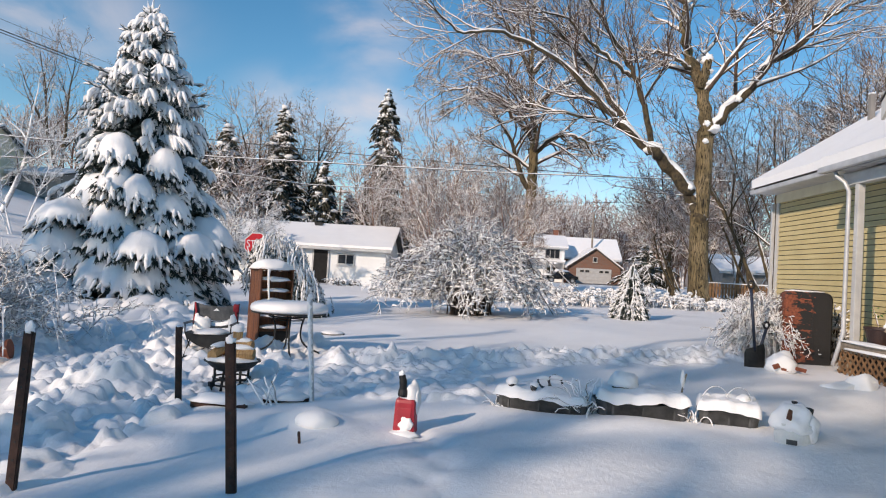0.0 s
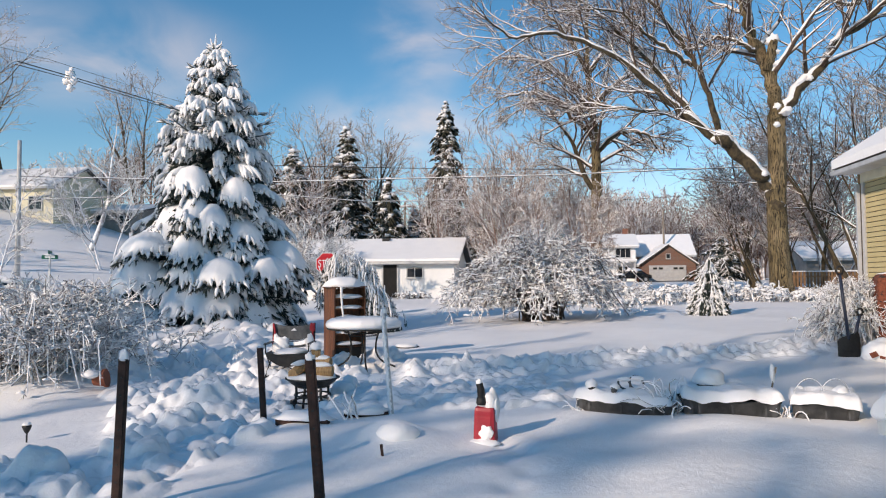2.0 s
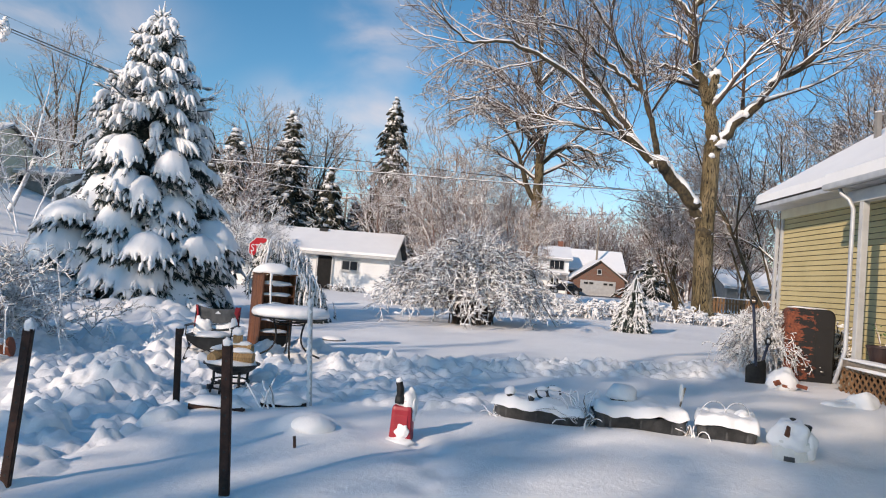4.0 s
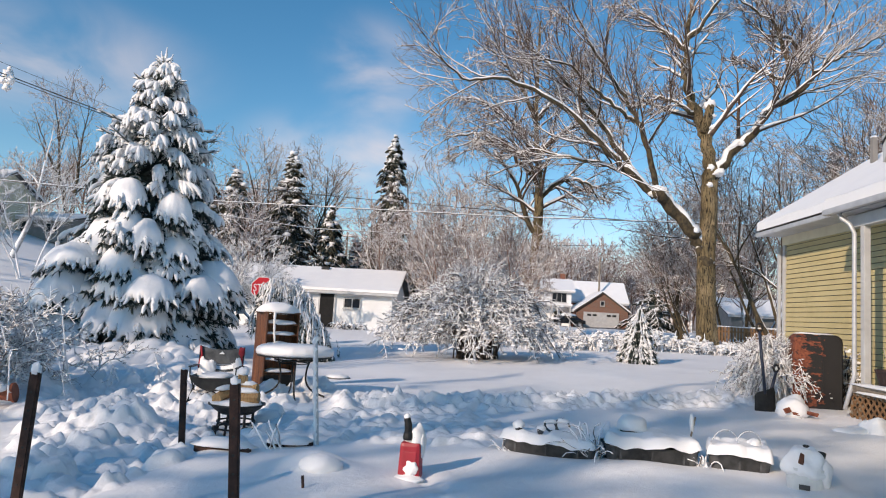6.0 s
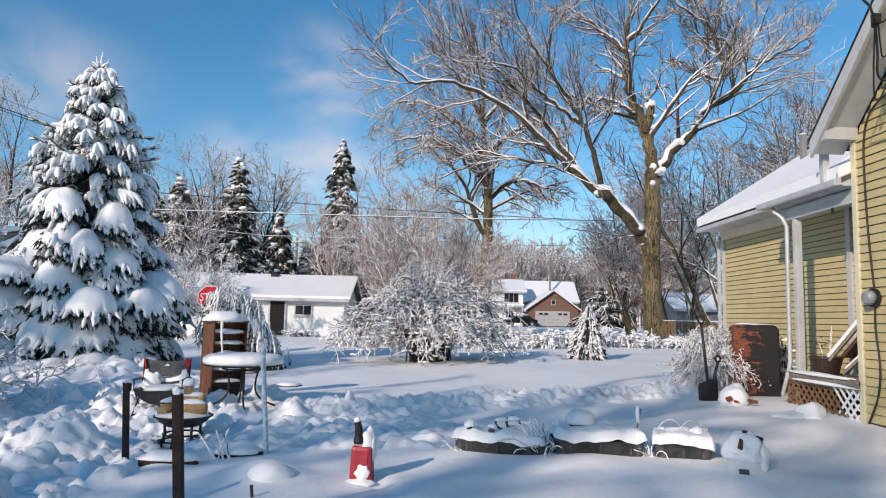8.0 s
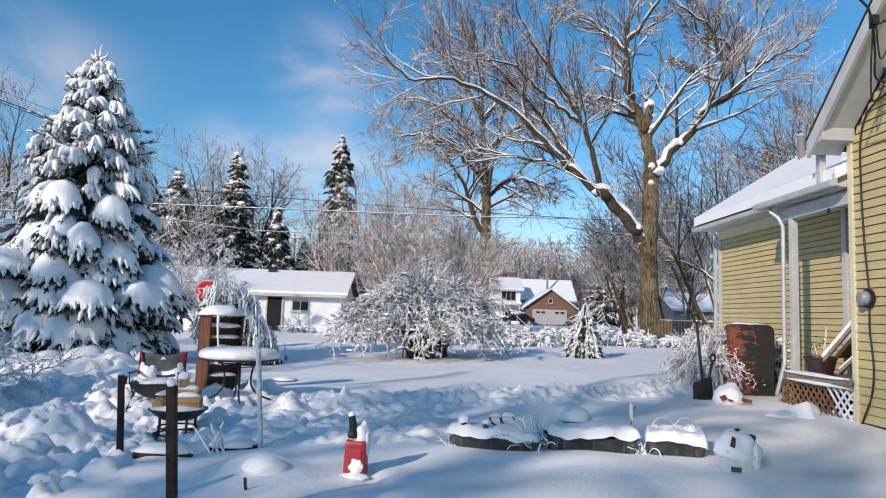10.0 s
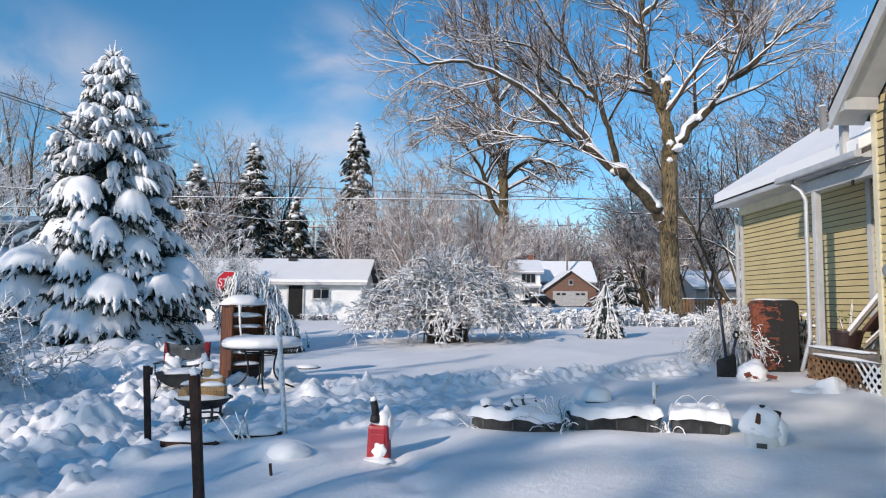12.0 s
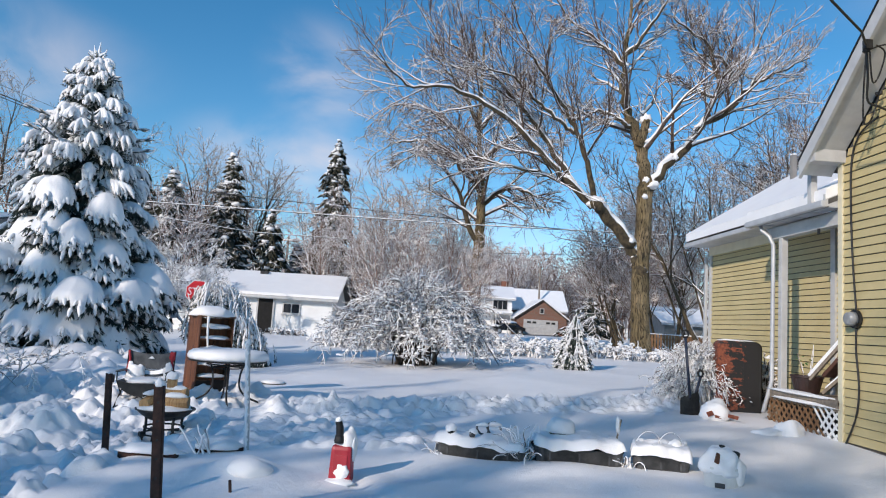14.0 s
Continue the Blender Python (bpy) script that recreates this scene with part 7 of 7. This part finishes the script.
def shovel(at, lean, length, blade, label, grip=0.13):
    s = thing("snow_shovel", at, label, "shovel", "shovels stuck in the snow")
    w, h = blade
    vs, fs, n = [], [], 9
    for r, z in enumerate(np.linspace(-0.03, h, 6)):
        for i in range(n):
            u = i / (n - 1) * 2 - 1
            k = 1.0 if z < h * 0.8 else 0.86
            vs.append((u * w / 2 * k, -0.015 * (1 - u * u) + 0.02 * (z / h) ** 2, z + 0.16 * u * w * (z / h)))
    fs = [(r * n + i, r * n + i + 1, (r + 1) * n + i + 1, (r + 1) * n + i) for r in range(5) for i in range(n - 1)]
    m = Mesh().add(vs, fs).add([(x, y + 0.012, z) for x, y, z in vs], [f[::-1] for f in fs])
    part("blade", m, BLACK, s, "black plastic blade")
    top = Vector((lean[0], lean[1], length))
    base = Vector((0, 0.01, h * 0.75))
    part("socket", Mesh().tube([base, base + (top - base) * 0.12], [0.026, 0.018], 10, True), BLACK, s, smooth=True)
    part("shaft", Mesh().tube([base, top], 0.025, 10, True), plain("dark_blue_shaft", (0.012, 0.018, 0.035), (0.03, 0.04, 0.07), 9, 0.45), s, smooth=True)
    ring = [top + Vector((grip / 2 * math.sin(a) * 0.8, 0, grip * 0.5 - grip * 0.5 * math.cos(a))) for a in np.linspace(0, 2 * math.pi, 21)]
    part("grip", Mesh().tube(ring, 0.02, 8), BLACK, s, "D-shaped grip", True)


def oil_tank():
    t = thing("oil_tank", on_ground(6.1, 12.45, 0.1), "upright rusted black tank with rounded shoulders beside the house", "tank", turn=-14)
    W, D, H = 0.78, 0.5, 1.38
    r, n = 0.13, 6
    prof = []
    for cx, cz, a0 in ((W / 2 - r, H - r, 0), (-W / 2 + r, H - r, 90)):
        prof += [(cx + r * math.cos(radians(a0 + 90 * k / n)), cz + r * math.sin(radians(a0 + 90 * k / n))) for k in range(n + 1)]
    prof += [(-W / 2, 0.05), (W / 2, 0.05)]
    m = len(prof)
    vs, layers = [], ((-D / 2, 0.94), (-D / 2 + 0.03, 1.0), (D / 2 - 0.03, 1.0), (D / 2, 0.94))
    for y, k in layers:
        vs += [(x * k, y, H / 2 + (z - H / 2) * k) for x, z in prof]
    fs = [tuple(range(m)), tuple(range(4 * m - 1, 3 * m - 1, -1))] + [(i * m + j, (i + 1) * m + j, (i + 1) * m + (j + 1) % m, i * m + (j + 1) % m) for i in range(3) for j in range(m)]
    part("body", Mesh().add(vs, fs), RUST, t)
    part("seam", Mesh().box((0.03, 0.012, H - 0.3), (0.08, -D / 2 - 0.003, H / 2)), RUST, t)
    part("snow_cap", Mesh().blob((0.36, 0.22, 0.03), (0, 0, H - 0.005), 6, 0.4, 6, 26, 0.2), SNOW, t, smooth=True)


def clay_pot():
    p = thing("clay_pot", on_ground(5.2, 11.3, -0.02), "cracked terracotta pot beneath a heap of snow", "pot")
    part("pot", Mesh().lathe([(0.12, -0.06), (0.16, 0.04), (0.18, 0.05), (0.18, 0.09), (0.15, 0.09)], 26, (0, 0, 0), (10, 6, 0)), CLAY, p)
    part("snow_load", Mesh().blob((0.25, 0.22, 0.24), (0, 0.02, 0.07), 4, 0.22, 14, 30, 0.6, 1.8), SNOW, p, "dome of snow", True)
    part("shard", Mesh().box((0.16, 0.02, 0.08), (0.20, -0.2, 0.06), (50, 10, -20), 0.004), CLAY, p)
    part("shard", Mesh().box((0.12, 0.02, 0.08), (-0.18, -0.18, 0.09), (-30, -14, 20), 0.004), CLAY, p)
    q = thing("clay_pot", on_ground(-6.9, 9.75, -0.10), "terracotta pot lying on its side in the bed", "pot", turn=105)
    part("pot", Mesh().lathe([(0.08, 0.0), (0.13, 0.16), (0.145, 0.165), (0.145, 0.2), (0.12, 0.2)], 20, (0, 0, 0.06), (80, 0, 0)), CLAY, q)
    part("snow_cap", Mesh().blob((0.16, 0.14, 0.09), (-0.05, 0.0, 0.15), 4, 0.3), SNOW, q, smooth=True)


def porch_things():
    z = 0.745
    p = thing("planter_pot", (6.42, 10.72, z), "dark red-brown planter pot on the porch deck", "pot")
    part("pot", Mesh().lathe([(0.17, 0.0), (0.235, 0.26), (0.25, 0.27), (0.25, 0.30), (0.225, 0.30), (0.2, 0.24)], 28), plain("brown_pot", (0.02, 0.011, 0.010), (0.05, 0.024, 0.02), 8, 0.5), p)
    rng = random.Random(9)
    for _ in range(4):
        ln = bent(rng, (rng.gauss(0, 0.05), rng.gauss(0, 0.05), 0.24), (rng.gauss(0, 0.3), rng.gauss(0, 0.3), 1), rng.uniform(0.3, 0.75), 5, 0.1)
        part("stem", Mesh().tube(ln, np.linspace(0.008, 0.004, len(ln)), 5), REDTWIG, p)
    for k in range(10):
        a, r = rng.uniform(0, 6.28), rng.uniform(0.02, 0.12)
        c = Vector((-0.06 + r * math.cos(a), r * math.sin(a), 0.52 + rng.uniform(-0.07, 0.07)))
        m = pose(*c, rng.uniform(-40, 10), rng.uniform(-30, 30), math.degrees(a))
        vs = [m @ Vector(q) for q in ((0, 0, 0), (0.03, 0.02, -0.004), (0.075, 0, -0.02), (0.03, -0.02, -0.004), (0.03, 0, 0.004))]
        part("leaf", Mesh().add(vs, [(0, 4, 1), (1, 4, 2), (2, 4, 3), (3, 4, 0), (0, 1, 2, 3)]), LEAF, p)
    c = thing("lounge_chair", (6.75, 10.15, z), "folded wooden lounge chair tipped back under snow on the porch", "chair")
    for x in (-0.18, 0.16):
        part("rail", Mesh().box((0.05, 1.0, 0.05), (x - 0.1, 0.05, 0.62), (-48, 0, 22), 0.006), GREY_WOOD, c)
        part("rail_snow", Mesh().box((0.07, 0.96, 0.06), (x - 0.1, 0.09, 0.66), (-48, 0, 22), 0.025), SNOW, c)
    part("cushion", Mesh().box((0.34, 0.55, 0.06), (-0.08, 0.1, 0.52), (-48, 0, 22), 0.02), plain("brown_cushion", (0.06, 0.025, 0.018), (0.11, 0.05, 0.035), 8, 0.9), c, "dark brown cushion")
    part("leg", Mesh().box((0.05, 0.75, 0.05), (-0.12, 0.05, 0.30), (-42, 0, 22), 0.006), GREY_WOOD, c)
    part("leg_snow", Mesh().box((0.06, 0.6, 0.03), (-0.12, 0.06, 0.335), (-42, 0, 22), 0.012), SNOW, c)


def small_bed_things():
    s = thing("solar_light", on_ground(-5.75, 6.97, 0.02), "small black solar garden light in the snow", "garden light")
    part("stem", Mesh().tube([(0, 0, -0.1), (0, 0, 0.16)], 0.01, 7, True), BLACK, s)
    part("head", Mesh().lathe([(0.02, 0.13), (0.035, 0.16), (0.05, 0.20), (0.04, 0.22)], 16), BLACK, s)
    part("snow_cap", Mesh().blob((0.045, 0.045, 0.03), (0, 0, 0.22), 2, 0.2), SNOW, s, smooth=True)
    k = thing("garden_stake", on_ground(-1.39, 5.72, 0.06), "short dark stake poking out of the snow", "stake")
    part("stake", Mesh().box((0.022, 0.022, 0.16), (0, 0, 0.08), (6, -5, 0), 0.004), STEEL, k)
    u = thing("tree_stump", on_ground(-1.36, 6.2, 0.16), "snow-buried stump with a curl of brown bark", "stump")
    for k, (x, y, z, r, tilt) in enumerate([(0.16, -0.14, 0.02, 0.10, 35), (0.22, -0.10, 0.0, 0.075, 60)]):
        m = pose(x, y, z, tilt, 15, 20 * k)
        arc = np.linspace(0.3, 3.4, 13)
        vs = [m @ Vector((rr * math.cos(q), rr * math.sin(q), w)) for rr in (r, r * 0.86) for w in (0, 0.035) for q in arc]
        n = len(arc)
        fs = [(s * n + i, s * n + i + 1, e * n + i + 1, e * n + i) for s, e in ((0, 1), (3, 2), (2, 0), (1, 3)) for i in range(n - 1)]
        part("bark", Mesh().add(vs, fs), LIMB, u, "curl of dark brown bark")
    part("snow_cap", Mesh().blob((0.20, 0.18, 0.11), (0.02, 0.06, 0.15), 5, 0.2, 14, 30, 0.6, 1.2), SNOW, u, smooth=True)
    for n, (x, y, L, w, tn) in enumerate([(-2.62, 7.2, 0.62, 0.08, -6), (-1.98, 7.5, 0.5, 0.07, 12)]):
        b = thing("edging_timber", on_ground(x, y, 0.0), "dark edging timber half buried in snow", "timber", "edging timbers", tn)
        part("timber", Mesh().box((L, w, 0.09), (0, 0, 0.0), (0, 0, 0), 0.012), STEEL, b)
        part("snow_cap", Mesh().blob((L * 0.55, w * 1.6, 0.09), (0, 0.03, 0.035), 8 + n, 0.35, 8, 24, 0.2), SNOW, b, smooth=True)
    rng = random.Random(6)
    g = thing("dead_stalks", on_ground(-2.12, 7.42, 0.03), "frost-covered dead plant stalks in the bed", "plant", "dead stalks")
    for _ in range(6):
        ln = bent(rng, (rng.gauss(0, 0.05), rng.gauss(0, 0.03), 0), (rng.gauss(0, 0.35), rng.gauss(0, 0.3), 1), rng.uniform(0.25, 0.42), 5, 0.12)
        part("stalk", Mesh().tube(ln, np.linspace(0.014, 0.01, len(ln)), 6), FROST, g, smooth=True)
    d = thing("bin_lid", on_ground(-2.95, 15.05, 0.035), "dark round lid lying on the lawn under snow", "lid")
    part("lid", Mesh().lathe([(0.27, 0.0), (0.28, 0.02), (0.27, 0.05), (0.1, 0.07)], 30), RUBBER, d)
    part("snow_cap", Mesh().blob((0.25, 0.25, 0.07), (0, 0, 0.06), 5, 0.2), SNOW, d, smooth=True)
    h = thing("buried_bag", on_ground(5.62, 10.0, 0.12), "rounded heap of snow over a hidden bag beside the lattice", "bag")
    part("snow_dome", Mesh().blob((0.24, 0.22, 0.25), (0.1, 0, 0.08), 12, 0.3, 14, 30, 0.3), SNOW, h, smooth=True)
    part("snow_tail", Mesh().blob((0.26, 0.18, 0.12), (-0.18, 0, 0.08), 14, 0.3, 12, 26, 0.3), SNOW, h, smooth=True)


white_pole()
camp_chair()
fire_pit()
patio_table()
bookshelf()
red_can()
garden_row()
white_bucket()
shovel(on_ground(4.93, 11.72, -0.03), (-0.09, 0.05), 1.30, (0.34, 0.32), "black snow shovel with a dark blue shaft standing in the snow")
shovel(on_ground(4.99, 11.80, 0.08), (0.17, 0.05), 0.74, (0.16, 0.2), "short spade tilted beside the snow shovel", 0.11)
oil_tank()
clay_pot()
porch_things()
small_bed_things()


# ---- street things ----
def stop_sign():
    s = thing("stop_sign", on_ground(-8.40, 26.4, 0.1), "red octagonal stop sign half hidden by a snowy tree", "road sign", turn=10)
    z = 2.10 - ground_height(-8.40, 26.4) + 0.1
    part("post", Mesh().box((0.06, 0.04, z + 0.3), (0, 0.03, z / 2), (0, 0, 0), 0.005), ALU, s)

    def octagon(r, y0, y1):
        p = [(r * math.cos(radians(22.5 + 45 * k)), r * math.sin(radians(22.5 + 45 * k)) + z) for k in range(8)]
        vs = [(x, y0, q) for x, q in p] + [(x, y1, q) for x, q in p]
        return Mesh().add(vs, [tuple(range(8)), tuple(range(15, 7, -1))] + [(k, 8 + k, 8 + (k + 1) % 8, (k + 1) % 8) for k in range(8)])

    plate = part("plate", octagon(0.49, -0.004, 0.0), SIGN_WHITE, s)
    part("face", octagon(0.46, -0.009, -0.0045), SIGN_RED, s)
    fc = bpy.data.curves.new("lettering", "FONT")
    fc.body, fc.size, fc.align_x, fc.align_y, fc.extrude = "STOP", 0.43, "CENTER", "CENTER", 0.002
    t = new("lettering", fc)
    dg = bpy.context.evaluated_depsgraph_get()
    me = bpy.data.meshes.new_from_object(t.evaluated_get(dg))
    bpy.data.objects.remove(t)
    me.materials.clear()
    me.materials.append(SIGN_WHITE)
    word = new("lettering", me)
    word.parent = s
    word.matrix_basis = pose(0, -0.012, z, 90, 0, 0) @ Matrix.Diagonal((0.72, 1, 1, 1))


def street_sign():
    s = thing("street_sign", on_ground(-26.2, 33.4, 0.1), "green street name sign on a pale post", "road sign", turn=25)
    part("post", Mesh().tube([(0, 0, -0.1), (0, 0, 2.2)], 0.05, 8, True), WHITE_PLASTIC, s, smooth=True)
    part("plate", Mesh().box((0.8, 0.03, 0.22), (0, 0, 2.15), (0, 0, 0), 0.005), GREEN_SIGN, s)
    part("lettering_bar", Mesh().box((0.5, 0.006, 0.09), (0, -0.019, 2.15)), SIGN_WHITE, s)
    part("plate", Mesh().box((0.03, 0.75, 0.2), (0, 0, 2.4), (0, 0, 0), 0.005), GREEN_SIGN, s)
    part("snow_cap", Mesh().blob((0.3, 0.06, 0.08), (0, 0, 2.26), 2, 0.3), SNOW, s, smooth=True)


def utility_pole(at, height, arm, turn, label, snow=False):
    u = thing("utility_pole", at, label, "utility pole", "utility poles", turn)
    part("pole", Mesh().tube([(0, 0, -0.3), (0, 0, height)], [0.16, 0.11], 10, True), TRIM if snow else GREY_WOOD, u, smooth=True)
    if arm:
        part("crossarm", Mesh().box((2.2, 0.1, 0.12), (0, 0, height - 0.5)), GREY_WOOD, u)
        for x in (-1.0, -0.5, 0.5, 1.0):
            part("insulator", Mesh().lathe([(0.05, 0), (0.07, 0.08), (0.04, 0.16)], 10, (x, 0, height - 0.44)), WHITE_PLASTIC, u)
        part("snow_cap", Mesh().blob((1.0, 0.12, 0.13), (0, 0, height - 0.42), 4, 0.6, 8, 30), SNOW, u, smooth=True)
    return u


def wire(points, r, label, snowy=False, sag=0.0):
    p = np.array(points, float)
    ln = []
    for i in range(len(p) - 1):
        for t in np.linspace(0, 1, 12, endpoint=False):
            q = p[i] + (p[i + 1] - p[i]) * t
            q[2] -= sag * 4 * t * (1 - t)
            ln.append(q)
    ln.append(p[-1])
    w = part("power_line", Mesh().tube(ln, r, 5), CABLE)
    tagged(w, label, "cable", "overhead lines")
    if snowy:
        part("snow_sleeve", Mesh().tube(np.array(ln) + [0, 0, r * 0.9], r * 1.1, 5), SNOW, w, "line of snow along the cable", True)


stop_sign()
street_sign()
utility_pole((-20.6, 45.5, ground_height(-20.6, 45.5)), 12.4, True, 20, "wooden utility pole with a snowy crossarm behind the spruce")
utility_pole(on_ground(-30.0, 35.6, 0.2), 8.6, False, 0, "pale snow-plastered pole on the hillside", True)
utility_pole((-13.6, 70.0, ground_height(-13.6, 70)), 9.2, True, 0, "distant utility pole with a snowy crossarm")
utility_pole((17.5, 95.0, ground_height(17.5, 95)), 9.6, False, 0, "distant utility pole behind the brick house")

wire([(-25.5, 30.0, 12.45), (-26.3, 35.0, 13.2), (-19.8, 45.0, 12.0)], 0.03, "thick bundled power cable")
wire([(-25.6, 30.0, 12.3), (-26.4, 35.0, 13.08), (-19.9, 45.0, 11.85)], 0.022, "thinner power cable beside the bundle")
wire([(-27.5, 30.0, 13.5), (-27.8, 35.0, 14.3), (-19.5, 45.0, 12.3)], 0.012, "thin overhead wire above the hillside")
wire([(-19.7, 45.0, 12.0), (-22.1, 60.0, 13.5)], 0.02, "thin overhead wire running beyond the street")
wire([(-19.7, 45.0, 9.55), (11.3, 45.0, 8.4), (34.0, 45.0, 9.4)], 0.025, "long overhead cable across the street", False, 0.15)
wire([(-31.0, 36.0, 7.75), (-17.0, 40.0, 7.55), (1.5, 40.0, 7.5), (17.0, 40.0, 7.75), (40.0, 40.0, 8.6)], 0.025, "long snow-lined cable across the street", True, 0.0)
wire([(-31.0, 36.0, 6.3), (-17.3, 40.0, 6.87), (-10.5, 42.0, 6.4), (1.5, 44.0, 6.6)], 0.02, "snow-lined overhead cable over the street", True)
wire([(4.0, 60.0, 8.0), (14.5, 60.0, 8.45), (30.0, 60.0, 9.5)], 0.02, "thin overhead wire beyond the bare trees")
wire([(2.5, -3.0, 6.3), (4.43, 6.95, 5.38), (5.2, 7.55, 5.33), (5.56, 8.0, 5.38)], 0.016, "black service cable to the yellow house")
knot = thing("snow_clump", (-26.35, 35.0, 13.1), "ragged clump of snow caught on the cable", "snow clump")
for k, (x, z, s) in enumerate([(0, 0.1, 0.28), (-0.25, -0.2, 0.2), (0.22, -0.15, 0.22), (0.0, -0.55, 0.2), (0.05, 0.5, 0.13)]):
    part("clump", Mesh().blob((s, s, s), (x, 0, z), 40 + k, 0.8, 8, 12, 1.0, 2.5), SNOW, knot, smooth=True)


def wooden_fence():
    f = thing("picket_fence", (13.7, 39.0, ground_height(14.5, 39.0) - 0.1), "brown weathered wooden picket fence beyond the maple", "fence")
    part("rail", Mesh().box((6.0, 0.05, 0.09), (3.0, 0.04, 0.45)).box((6.0, 0.05, 0.09), (3.0, 0.04, 1.05)), LATTICE_WOOD, f)
    rng = random.Random(2)
    for k in range(34):
        h = 1.32 + rng.uniform(-0.04, 0.04)
        part("picket", Mesh().box((0.11, 0.022, h), (0.09 + 0.176 * k, 0, h / 2), (0, rng.uniform(-1.2, 1.2), 0)), LATTICE_WOOD, f)
    part("snow_cap", Mesh().blob((3.0, 0.06, 0.05), (3.0, 0, 1.33), 4, 0.5, 6, 60), SNOW, f, smooth=True)


wooden_fence()
